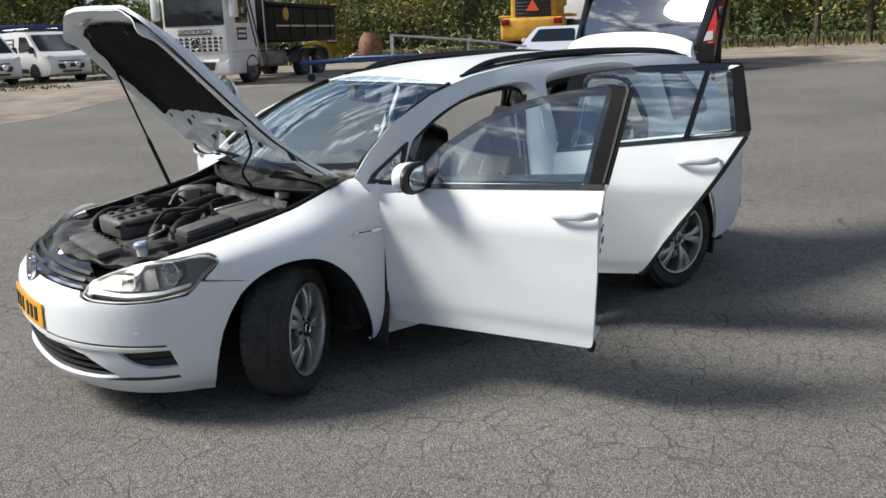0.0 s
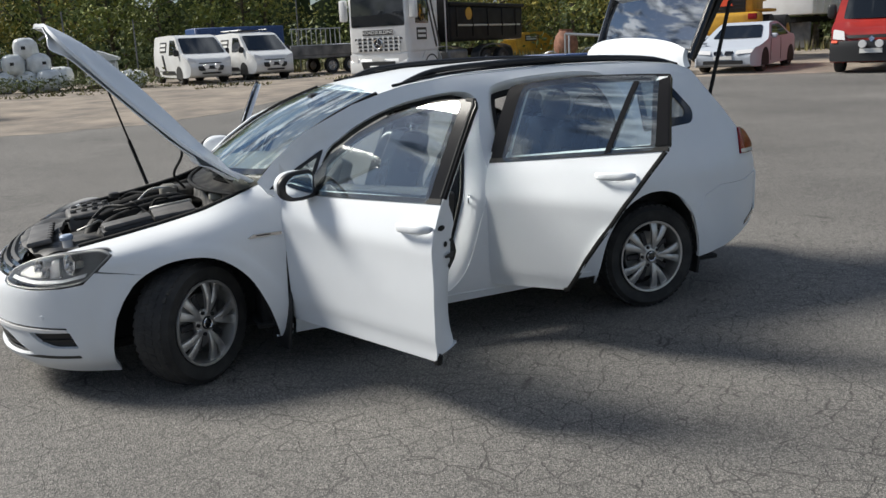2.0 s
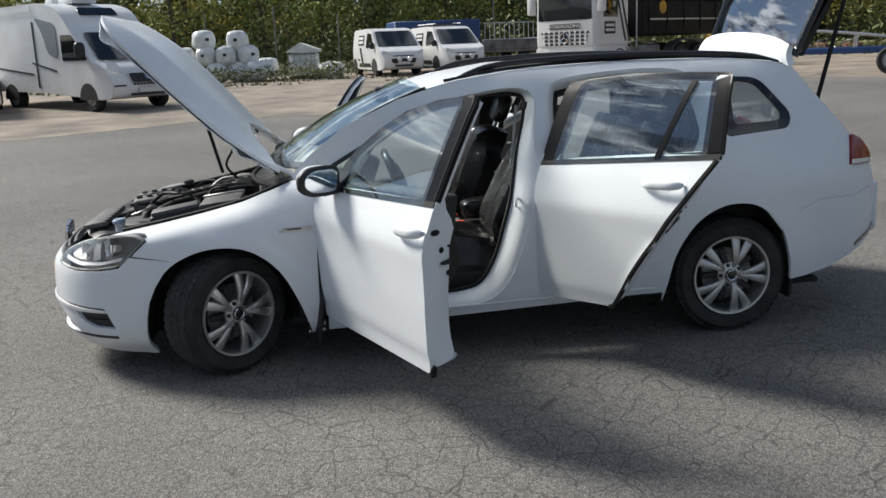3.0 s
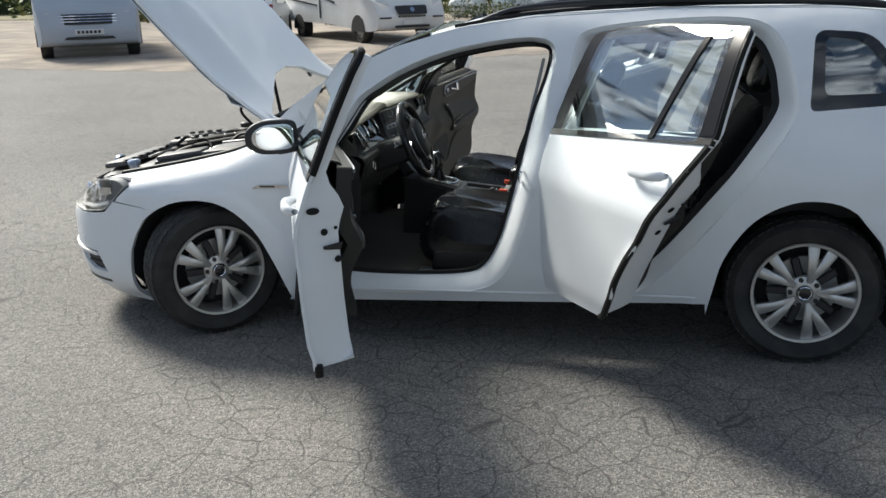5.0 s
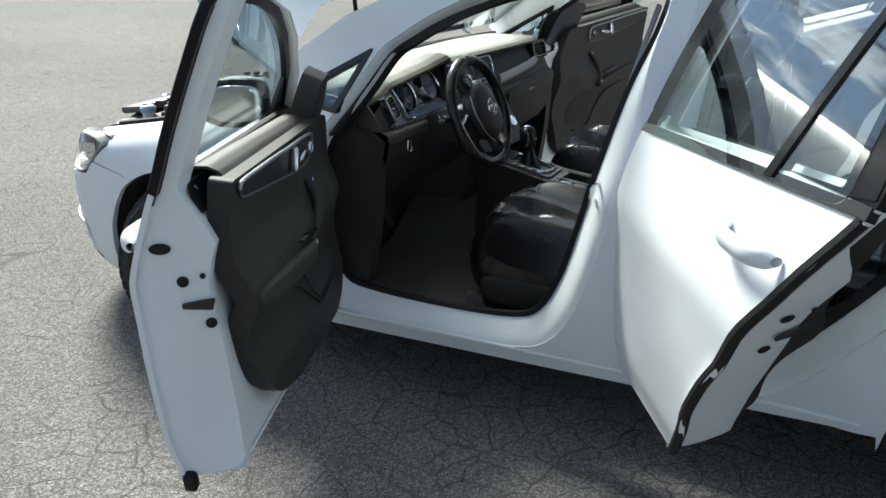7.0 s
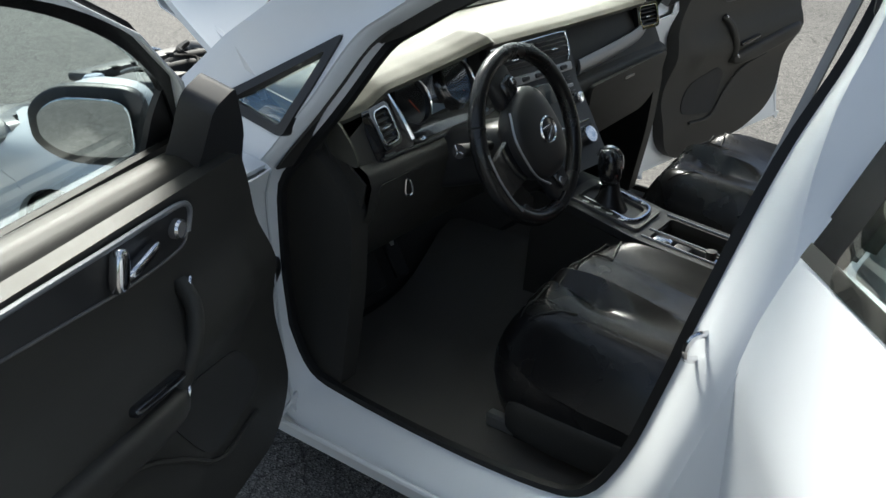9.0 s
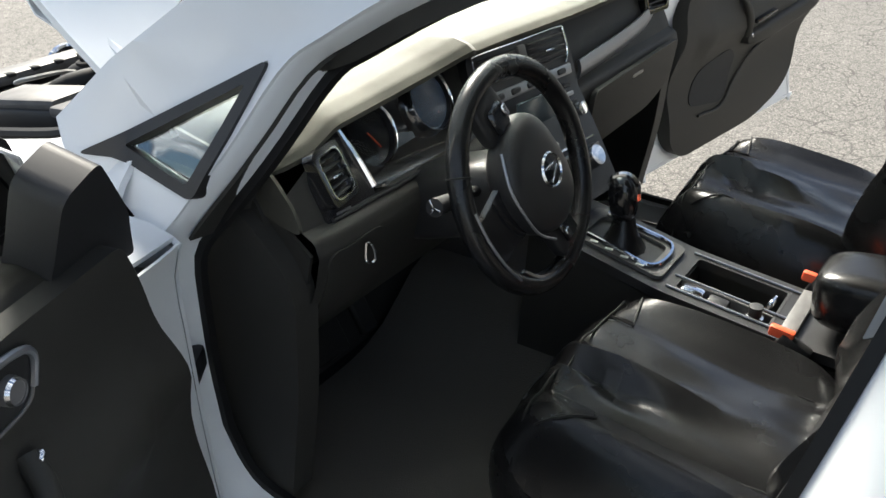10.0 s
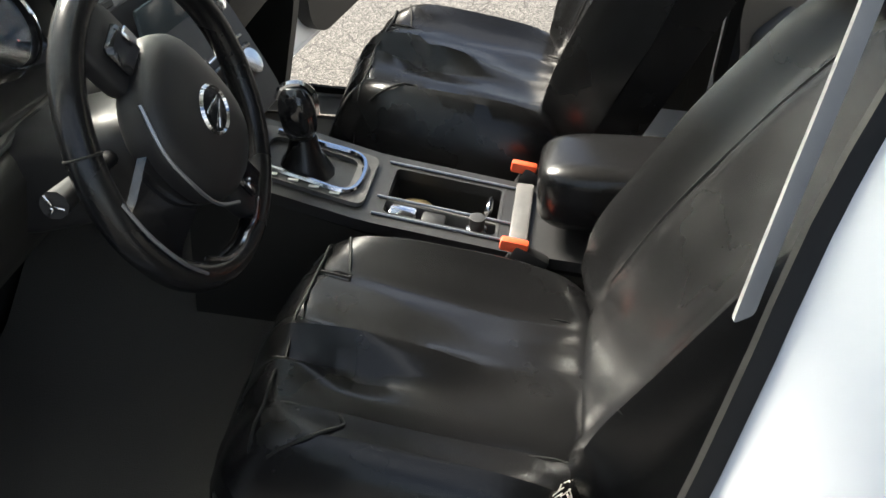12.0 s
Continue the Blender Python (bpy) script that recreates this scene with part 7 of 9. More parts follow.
part("washer_cap", lathe([(0.031, 0.018), (0.033, 0.034), (0.026, 0.042), (0.0, 0.043)], 20, pose(-0.555, -0.475, 0.722, 0, -4, 0)), principled("pale_blue_cap", (0.35, 0.42, 0.55), 0.4), wf)
part("coolant_tank", pillow((0.11, 0.11, 0.10), 0.6, pose(0.02, 0.48, 0.79)), principled("milky_plastic", (0.24, 0.23, 0.20), 0.4), car)
part("brake_reservoir", pillow((0.07, 0.06, 0.05), 0.6, pose(0.20, -0.36, 0.865)), principled("milky_plastic_2", (0.5, 0.48, 0.4), 0.4), car)
part("oil_cap", lathe([(0.03, 0), (0.03, 0.025), (0.02, 0.03), (0.0, 0.03)], 14, pose(-0.30, 0.34, 0.81)), BLACK, car)
part("radiator_hose", tube([(-0.60, 0.38, 0.62), (-0.50, 0.42, 0.74), (-0.38, 0.44, 0.76), (-0.26, 0.40, 0.70)], 0.024, 10), SEAL, car)
random.seed(5)
for k in range(10):
    a = Vector((random.uniform(-0.55, 0.05), random.uniform(-0.5, 0.5), random.uniform(0.74, 0.80)))
    b = a + Vector((random.uniform(-0.2, 0.25), random.uniform(-0.2, 0.2), random.uniform(-0.03, 0.05)))
    part("wiring_loom", tube([a, a.lerp(b, 0.35) + Vector((0, 0.04, 0.035)), a.lerp(b, 0.7) + Vector((0.02, -0.03, 0.03)), b], random.uniform(0.006, 0.011), 6, per=5), SEAL if k % 3 else STEEL, car)
part("heat_shield", sheet(lambda u, v: (0.13 + 0.05 * u + 0.008 * noise.noise((u * 4, v * 6, 1)), -0.45 + 0.90 * v, 0.62 + 0.22 * u + 0.01 * noise.noise((u * 5, v * 8, 4))), 8, 18, 0.006), ENGINE, car)
# cowl with grilles, wiper arms
part("cowl", sheet(lambda u, v: (0.13 + 0.15 * u + 0.14 * (2 * v - 1) ** 2 + 0.03 * u * (2 * v - 1) ** 2, (2 * v - 1) * 0.69, 0.895 + 0.075 * u - 0.02 * math.sin(u * math.pi) + 0.012 * (2 * v - 1) ** 2), 8, 40, 0.012), DUSTY, car)
for k in range(26):
    y = -0.62 + 0.018 * k
    part("cowl_slat", rbox((0.06, 0.006, 0.01), 0.002, 1, pose(0.235 + 0.20 * (y / 0.7) ** 2, y, 0.943, 0, -26, 0)), SEAL, car)
part("cowl_seal", tube([(0.115 + 0.15 * w * w, w * 0.66, 0.897 + 0.01 * w * w) for w in (-1, -0.6, -0.2, 0.2, 0.6, 1)], 0.012, 8), SEAL, car)
for y0, y1 in ((-0.56, 0.02), (-0.02, 0.52)):
    wa = part("wiper_arm", tube([(0.27, y0, 0.965), (0.24, y0 + 0.05, 0.985), (0.245, (y0 + y1) / 2, 1.0), (0.28, y1, 0.998)], (0.010, 0.006), 8), SEAL, car)
    part("wiper_blade", tube([(0.255, y0 + 0.06, 0.988), (0.235, (y0 + y1) / 2 + 0.1, 1.002), (0.27, y1 + 0.12, 1.0)], 0.007, 6), SEAL, wa)

# ---- ground ----


def rise(x, y):
    """The yard is level round the car and climbs a little away from it."""
    r = math.hypot(x - 1, y)
    a = min(1, max(0, (y + 2) / 9))
    return (0.45 * (1 - math.exp(-max(0, r - 7) / 12)) + 0.006 * max(0, r - 7)) * a * a * (3 - 2 * a)


def laid(xs, ys, material, name, lift=0.0):
    b = bmesh.new()
    vs = [[b.verts.new((x, y, rise(x, y) + lift)) for y in ys] for x in xs]
    for i in range(len(xs) - 1):
        for j in range(len(ys) - 1):
            b.faces.new([vs[i][j], vs[i + 1][j], vs[i + 1][j + 1], vs[i][j + 1]])
    return part(name, b, material)


xs = [-400, -150] + [-70 + 2 * i for i in range(81)] + [180, 400]
ys = [-400, -120] + [-50 + 2 * i for i in range(71)] + [180, 400]
tagged(laid(xs, ys, ASPHALT, "ground"), "cracked grey asphalt yard", "ground", kind="structure")

EDGE = spline([(-70, 17), (-30, 11.5), (-16, 11.5), (-9, 11.2), (-5.2, 11.6), (-3.4, 13.0), (-1.3, 13.9), (0.3, 14.0), (2.3, 15.6), (5.6, 19.4), (10, 19.6), (14, 16.5), (18, 12.6), (26, 8), (44, 3), (80, -4)], 8)
edge = [(x, y + 0.5 * noise.noise((x * 0.9, 1.7, 0)) + 0.25 * noise.noise((x * 3, 5, 0))) for x, y in EDGE]
dl = part("dirt_lot", panel(edge + [(80, 60), (40, 78), (-40, 78), (-70, 60)], lambda x, y: Vector((x, y, rise(x, y) + 0.004)), (), 0.0, 1.6), DIRT)
tagged(dl, "trodden brown dirt and gravel parking strip", "ground", kind="structure")
vg = part("verge", panel([(-70, 40), (-20, 37), (-2, 35.5), (8, 37.5), (18, 38), (26, 30), (33, 22), (40, 12), (70, 2), (90, 40), (50, 80), (-70, 80)], lambda x, y: Vector((x, y, rise(x, y) + 0.03)), (), 0.0, 2.5), GRASS)
tagged(vg, "dry grass verge below the trees", "grass", kind="structure")

# ---- plants ----
LEAF = principled("leaf_green", (0.06, 0.09, 0.025), 0.7)
n_, l_ = LEAF.node_tree.nodes, LEAF.node_tree.links
geo, rp = n_.new("ShaderNodeNewGeometry"), n_.new("ShaderNodeValToRGB")
rp.color_ramp.elements[0].color, rp.color_ramp.elements[1].color = (0.10, 0.135, 0.042, 1), (0.34, 0.37, 0.11, 1)
e2 = rp.color_ramp.elements.new(0.9)
e2.color = (0.46, 0.42, 0.13, 1)
l_.new(geo.outputs["Random Per Island"], rp.inputs[0])
oi, tint = n_.new("ShaderNodeObjectInfo"), n_.new("ShaderNodeValToRGB")
tint.color_ramp.elements[0].color, tint.color_ramp.elements[1].color = (0.55, 0.62, 0.6, 1), (1.25, 1.1, 0.8, 1)
e3 = tint.color_ramp.elements.new(0.5)
e3.color = (0.85, 1.0, 0.8, 1)
tm = n_.new("ShaderNodeMix")
tm.data_type, tm.blend_type = "RGBA", "MULTIPLY"
tm.inputs["Factor"].default_value = 1.0
l_.new(oi.outputs["Random"], tint.inputs[0])
l_.new(rp.outputs[0], tm.inputs["A"])
l_.new(tint.outputs[0], tm.inputs["B"])
l_.new(tm.outputs["Result"], n_["Principled BSDF"].inputs["Base Color"])
SHRUB = principled("shrub_leaf", (0.05, 0.07, 0.02), 0.7)
vary(SHRUB, (0.055, 0.08, 0.024), (0.20, 0.22, 0.065), 0.55, 0.35, 0.65, 4)
DARKLEAF = principled("leaf_dark", (0.03, 0.05, 0.015), 0.75)
vary(DARKLEAF, (0.022, 0.036, 0.012), (0.06, 0.08, 0.025), 1.5)
BARK = principled("bark", (0.10, 0.08, 0.06), 0.9)
vary(BARK, (0.05, 0.04, 0.03), (0.16, 0.13, 0.10), 6)


def leaf_mesh(name, centres, sizes, material, seed):
    """One small bent leaf clump at each centre, turned at random."""
    rng = np.random.default_rng(seed)
    k = len(centres)
    q = rng.normal(size=(k, 3))
    q /= np.linalg.norm(q, axis=1)[:, None]
    u = np.cross(q, rng.normal(size=(k, 3)))
    u /= np.linalg.norm(u, axis=1)[:, None]
    v = np.cross(q, u)
    s = np.asarray(sizes)[:, None]
    c = np.asarray(centres)
    P = np.stack([c - u * s, c + v * s * 0.55 + q * s * 0.2, c + u * s, c - v * s * 0.55 + q * s * 0.2], 1).reshape(-1, 3)
    me = bpy.data.meshes.new(name)
    me.from_pydata(P.tolist(), [], [(4 * i, 4 * i + 1, 4 * i + 2, 4 * i + 3) for i in range(k)])
    me.materials.append(material)
    return me


def tree_kind(seed, height, spread):
    """A trunk with limbs, and a crown of leaf clumps gathered round the limb ends."""
    rng = np.random.default_rng(seed)
    tr = thing("tree", "leafy green broadleaf tree at the edge of the yard", "tree", "trees round the yard")
    b = tube([(0, 0, -0.6), (0.06, 0.02, height * 0.25), (-0.08, 0.06, height * 0.55), (0.02, 0, height * 0.9)], (0.17, 0.03), 8)
    ends = []
    for k in range(13):
        z0 = height * (0.16 + 0.055 * k)
        a = k * 2.4 + rng.uniform(-0.4, 0.4)
        r = spread * (1.05 - 0.5 * abs(k / 12 - 0.35)) * rng.uniform(0.7, 1.1)
        e = (r * math.cos(a), r * math.sin(a), z0 + r * rng.uniform(0.15, 0.6))
        tube([(0, 0, z0), (e[0] * 0.5, e[1] * 0.5, z0 + (e[2] - z0) * 0.35), e], (0.06, 0.015), 5, b)
        ends.append(e)
        ends.append((e[0] * 0.55, e[1] * 0.55, z0 + (e[2] - z0) * 0.5))
    ends.append((0, 0, height * 0.95))
    part("trunk", b, BARK, tr)
    C, S = [], []
    for e in ends:
        m = rng.integers(60, 120)
        w = rng.uniform(0.35, 0.75)
        C.append(np.array(e) + rng.normal(size=(m, 3)) * np.array([w, w, w * 0.7]))
        S.append(rng.uniform(0.07, 0.17, m))
    cr = new("crown", leaf_mesh("crown", np.concatenate(C), np.concatenate(S), LEAF, seed))
    cr.parent = tr
    return tr


kinds = [tree_kind(11, 8.5, 2.3), tree_kind(12, 10.5, 2.8), tree_kind(13, 7.0, 2.6), tree_kind(14, 9.5, 2.0)]
rng = np.random.default_rng(4)
spots = []
for k in range(76):
    a = radians(122 - 2.0 * k + rng.uniform(-1.0, 1.0))      # bearing from the car, counted from +x
    d = rng.uniform(41, 58) if a > radians(58) else rng.uniform(39, 52)
    if a < radians(22):
        d = rng.uniform(46, 58)
    if 73.9 < math.degrees(a) < 77.4:
        continue
    spots.append((1 + d * math.cos(a), d * math.sin(a), rng.uniform(0, 360), rng.uniform(0.75, 1.15)))
for i, (x, y, r, s) in enumerate(spots):
    src = kinds[i % 4]
    m = pose(x, y, rise(x, y), 0, 0, r) @ Matrix.Scale(s, 4)
    if i < 4:
        src.matrix_basis = pose(x, y, rise(x, y), 0, 0, r)
    else:
        copy_thing(src, pose(x, y, rise(x, y), 0, 0, r))

# undergrowth: one mass of small leaves below and between the trees
rng = np.random.default_rng(8)
C, S = [], []
for k in range(330):
    a = radians(rng.uniform(-28, 128))
    d = rng.uniform(38.5, 60) if math.degrees(a) > 40 else rng.uniform(40, 62)
    if 74.2 < math.degrees(a) < 76.6 and d > 46:
        continue
    x, y = 1 + d * math.cos(a), d * math.sin(a)
    h = rng.uniform(0.8, 2.6) * (1.5 if d > 46 else 0.9)
    m = 90
    p = rng.normal(size=(m, 3)) * np.array([0.9, 0.9, 0.30 * h])
    p[:, 2] = np.abs(p[:, 2]) * 1.2 + rng.uniform(0, h * 0.6, m)
    C.append(np.array((x, y, rise(x, y))) + p)
    S.append(rng.uniform(0.08, 0.20, m))
for k in range(46):
    x, y = rng.uniform(-6.5, 2.2), rng.uniform(29.0, 29.9)
    p = rng.normal(size=(45, 3)) * np.array([0.30, 0.25, 0.18])
    p[:, 2] = np.abs(p[:, 2]) + rng.uniform(0, 0.35, 45)
    C.append(np.array((x, y, rise(x, y))) + p)
    S.append(rng.uniform(0.03, 0.08, 45))
ug = new("undergrowth", leaf_mesh("undergrowth", np.concatenate(C), np.concatenate(S), SHRUB, 21))
tagged(ug, "dense green shrubs and saplings behind the yard", "shrubs", kind="stuff")
# a deep dark wood behind, and the same round the rest of the horizon
wb = bmesh.new()
for (a0, a1, d0, h0) in ((-30, 74.2, 66, 6.5), (74.2, 76.6, 66, 6.6), (76.6, 132, 66, 8.0), (132, 330, 85, 6)):
    k = int((a1 - a0) * 1.5)
    prev = None
    for i in range(k + 1):
        a = radians(a0 + (a1 - a0) * i / k)
        d = d0 + 2.5 * noise.noise((i * 0.7, 0, 3))
        x, y = 1 + d * math.cos(a), d * math.sin(a)
        h = h0 * (0.75 + 0.35 * noise.noise((i * 0.35, 2, 1)) + 0.12 * noise.noise((i * 1.7, 4, 1)))
        cur = (wb.verts.new((x, y, -0.5)), wb.verts.new((x + 1.2 * noise.noise((i, 1, 1)), y, h * 0.5)), wb.verts.new((x, y, h)))
        if prev:
            wb.faces.new([prev[0], cur[0], cur[1], prev[1]])
            wb.faces.new([prev[1], cur[1], cur[2], prev[2]])
        prev = cur
tagged(part("backdrop_woods", wb, DARKLEAF), "dark woodland far behind the trees", "woods", kind="structure")
# tall dry grass along the verge and tufts on the dirt
rng = np.random.default_rng(9)
gv, gf = [], []
for k in range(9000):
    if k < 6500:
        a = radians(rng.uniform(-15, 125))
        d = rng.uniform(36, 43) if math.degrees(a) > 35 else rng.uniform(36, 46)
        x, y = 1 + d * math.cos(a), d * math.sin(a)
        h = rng.uniform(0.2, 0.6)
    else:
        x, y = rng.uniform(-14, 9), rng.uniform(25.5, 31)
        if noise.noise((x * 0.35, y * 0.5, 2)) < 0.08:
            continue
        h = rng.uniform(0.04, 0.14)
    z = rise(x, y)
    w, t = rng.uniform(0.02, 0.06), rng.uniform(0, math.pi)
    i = len(gv)
    gv += [(x - w * math.cos(t), y - w * math.sin(t), z), (x + w * math.cos(t), y + w * math.sin(t), z), (x + rng.uniform(-0.1, 0.1), y + rng.uniform(-0.1, 0.1), z + h)]
    gf.append((i, i + 1, i + 2))
gm = bpy.data.meshes.new("grass_tufts")
gm.from_pydata(gv, [], gf)
gm.materials.append(GRASS)
tagged(new("grass_tufts", gm), "tall dry grass with yellow seed heads", "grass", kind="stuff")

# ---- parked vehicles (local axes: x forward, y to the left, z up; the origin lies on the ground below the front) ----
YELLOW = principled("machine_yellow", (0.55, 0.30, 0.02), 0.45)
vary(YELLOW, (0.42, 0.22, 0.02), (0.62, 0.36, 0.03), 2.5)
REDPAINT = principled("red_paint", (0.33, 0.02, 0.014), 0.35, coat=0.6)
vary(REDPAINT, (0.27, 0.018, 0.013), (0.38, 0.028, 0.018), 1.2)
SILVER = principled("silver_paint", (0.44, 0.48, 0.54), 0.55, spec=0.3)
TIPPER = principled("dark_tipper", (0.02, 0.02, 0.022), 0.6, spec=0.2)
vary(TIPPER, (0.006, 0.006, 0.0065), (0.016, 0.016, 0.016), 2.2)
GREYSTEEL = principled("grey_steel", (0.16, 0.17, 0.18), 0.5, metal=0.5)
vary(GREYSTEEL, (0.10, 0.105, 0.11), (0.24, 0.24, 0.24), 2)
BLUEPAINT = principled("blue_frame", (0.03, 0.07, 0.20), 0.5)
GALV = principled("galvanised", (0.5, 0.51, 0.52), 0.4, metal=0.8)
RUST = principled("rusty_clay", (0.22, 0.10, 0.06), 0.85)
vary(RUST, (0.15, 0.07, 0.045), (0.30, 0.15, 0.10), 4)
WRAP = principled("white_wrap", (0.72, 0.74, 0.74), 0.28)
vary(WRAP, (0.60, 0.62, 0.61), (0.80, 0.82, 0.82), 3)
bumpy(WRAP, 9, 0.5, 0.02)


def parked(name, label, category, x, y, heading, group=""):
    o = thing(name, label, category, group, at=(x, y, rise(x, y)))
    o.rotation_euler = (0, 0, radians(heading))
    return o


def road_wheel(veh, x, y, r, w, rim=ALLOY):
    """A tyre with a dished rim, seen from the side sg."""
    sg = 1 if y > 0 else -1
    M = pose(x, y, r) @ pose(0, 0, 0, -90 * sg, 0, 0)
    t = part("wheel", lathe([(r * 0.62, -w / 2), (r * 0.9, -w / 2 - 0.005), (r, -w / 2 + 0.04), (r, w / 2 - 0.04), (r * 0.9, w / 2 + 0.005), (r * 0.62, w / 2 - 0.01), (r * 0.6, 0), (r * 0.62, -w / 2)], 32, M), RUBBER, veh)
    part("rim", lathe([(0, w / 2 - 0.05), (r * 0.16, w / 2 - 0.03), (r * 0.2, w / 2 - 0.06), (r * 0.5, w / 2 - 0.07), (r * 0.6, w / 2 - 0.01), (r * 0.63, w / 2 - 0.02)], 24, M), rim, t)
    for k in range(5):
        part("rim_spoke", rbox((r * 0.5, r * 0.13, 0.03), 0.01, 1, M @ Matrix.Rotation(k * 2 * math.pi / 5, 4, "Z") @ Matrix.Translation((r * 0.32, 0, w / 2 - 0.04))), rim, t)


def shell(profile, half, veh, name, material, taper_top=0.86, z_belt=1.0, nose_taper=0.12, smooth_sharp=35):
    """A vehicle body: the side profile (x, z) swept across, drawn in above the belt and at the ends."""
    xs_ = [p[0] for p in profile]
    x0, x1, zt = min(xs_), max(xs_), max(p[1] for p in profile)

    def wide(x, z):
        k = 1 - (1 - taper_top) * max(0, (z - z_belt) / max(0.1, zt - z_belt)) ** 1.3
        e = max(0, (abs((x - (x0 + x1) / 2) / ((x1 - x0) / 2)) - 0.80) / 0.20)
        return half * k * (1 - nose_taper * e * e)
    pr = dense(profile, 0.16)
    return part(name, sheet(lambda u, v: (lambda p: (p[0], (2 * v - 1) * wide(*p) * (1.0 if 0.03 < v < 0.97 else 1.0), p[1]))(pr[int(round(u * len(pr))) % len(pr)]), len(pr), 8, closed_u=True), material, veh, sharp=smooth_sharp), wide


def close_sides(profile, wide, veh, name, material):
    pr = dense(profile, 0.16)
    for sg in (-1, 1):
        part(name, panel(pr, lambda x, z: Vector((x, sg * (wide(x, z) + 0.004), z)), (), 0.0, 0.16), material, veh)


def side_piece(veh, wide, name, pts, material, lift=0.012, label=""):
    for sg in (-1, 1):
        part(name, panel(fillet(pts), lambda x, z: Vector((x, sg * (wide(x, z) + lift), z)), (), 0.01, 0.12, inward=sg), material, veh, label)


def front_piece(veh, name, pts, xf, material, label=""):
    """A flat piece on the front: an outline in y and z, at xf(y, z)."""
    return part(name, panel(fillet(pts), lambda y, z: Vector((xf(y, z), y, z)), (), 0.012, 0.10), material, veh, label)


def panel_van(x, y, heading, rack):
    v = parked("panel_van", "white panel van with black side stripes" + (" and a roof rack" if rack else " and twin spot lamps"), "van", x, y, heading, "white vans")
    P = fillet([(0.80, 0.30, 0.08), (0.86, 0.62, 0.1), (0.72, 0.92, 0.1), (0.20, 1.12, 0.1), (-0.62, 1.76, 0.15), (-1.2, 1.83, 0.3), (-3.2, 1.80, 0.2), (-3.50, 1.55, 0.2), (-3.55, 0.40, 0.1), (-3.4, 0.28), (0.6, 0.24)])
    b, w = shell(P, 0.90, v, "van_body", TRUCK_PAINT, 0.85, 1.0, 0.16)
    close_sides(P, w, v, "van_side", TRUCK_PAINT)
    ws = lambda yy, z: 0.24 - (z - 1.10) * 1.32 - 0.02 * yy * yy
    front_piece(v, "windscreen", [(-0.80, 1.13, 0.05), (-0.71, 1.70, 0.08), (0.71, 1.70, 0.08), (0.80, 1.13, 0.05)], lambda yy, z: ws(yy, z) + 0.045, DARKGLASS)
    side_piece(v, w, "door_glass", [(-0.12, 1.14, 0.04), (-0.62, 1.62, 0.05), (-1.15, 1.64, 0.04), (-1.15, 1.08, 0.04)], DARKGLASS)
    side_piece(v, w, "side_logo", [(-1.55, 1.20), (-1.55, 1.58), (-2.35, 1.58), (-2.35, 1.20)], MARK)
    side_piece(v, w, "logo_bar", [(-1.62, 1.42), (-1.62, 1.52), (-2.28, 1.52), (-2.28, 1.42)], PLATE_W, 0.02)
    side_piece(v, w, "logo_bar", [(-1.62, 1.26), (-1.62, 1.36), (-2.28, 1.36), (-2.28, 1.26)], PLATE_W, 0.02)
    for k in (0, 0.13):
        side_piece(v, w, "side_stripe", [(-1.75 + k, 0.50), (-1.83 + k, 0.50), (-2.1 + k, 1.10), (-2.02 + k, 1.10)], MARK)
    side_piece(v, w, "sill_moulding", [(-0.45, 0.36, 0.03), (-0.6, 0.50, 0.03), (-2.2, 0.50, 0.03), (-2.2, 0.36, 0.03)], BLACK)
    side_piece(v, w, "arch_shadow", [(0.30, 0.20), (0.26, 0.52, 0.1), (0.05, 0.68, 0.15), (-0.2, 0.68, 0.15), (-0.40, 0.52, 0.1), (-0.45, 0.20)], UNDER)
    side_piece(v, w, "arch_shadow", [(-2.55, 0.20), (-2.6, 0.52, 0.1), (-2.8, 0.68, 0.15), (-3.0, 0.68, 0.15), (-3.2, 0.52, 0.1), (-3.26, 0.20)], UNDER)
    fx = lambda yy, z: 0.885 - 0.02 * yy * yy - max(0, z - 0.62) * 0.45
    front_piece(v, "grille", [(-0.46, 0.48, 0.08), (-0.50, 0.66, 0.06), (0.50, 0.66, 0.06), (0.46, 0.48, 0.08)], fx, BLACK)
    front_piece(v, "lower_grille", [(-0.36, 0.36, 0.03), (-0.36, 0.42, 0.02), (0.36, 0.42, 0.02), (0.36, 0.36, 0.03)], fx, BLACK)
    front_piece(v, "chrome_bar", [(-0.42, 0.74), (-0.42, 0.77), (0.42, 0.77), (0.42, 0.74)], fx, BLACK)
    front_piece(v, "number_plate", [(-0.24, 0.44), (-0.24, 0.53), (0.24, 0.53), (0.24, 0.44)], lambda yy, z: fx(yy, z) + 0.02, PLATE_W)
    for sg in (-1, 1):
        front_piece(v, "head_lamp", [(sg * 0.50, 0.78, 0.02), (sg * 0.58, 0.90, 0.02), (sg * 0.80, 0.98, 0.03), (sg * 0.80, 0.84, 0.04)], lambda yy, z: fx(yy, z) + 0.03, WHITELENS)
        part("spot_lamp", lathe([(0, 0.05), (0.09, 0.05), (0.10, 0.02), (0.07, -0.04), (0, -0.05)], 20, pose(0.93, sg * 0.20, 0.63, 0, 90, 0)), WHITELENS, v)
        part("door_mirror", pillow((0.12, 0.20, 0.24), 0.6, pose(-0.05, sg * 0.98, 1.16)), BLACK, v)
        for xx in (-0.08, -2.90):
            road_wheel(v, xx, sg * 0.78, 0.33, 0.22)
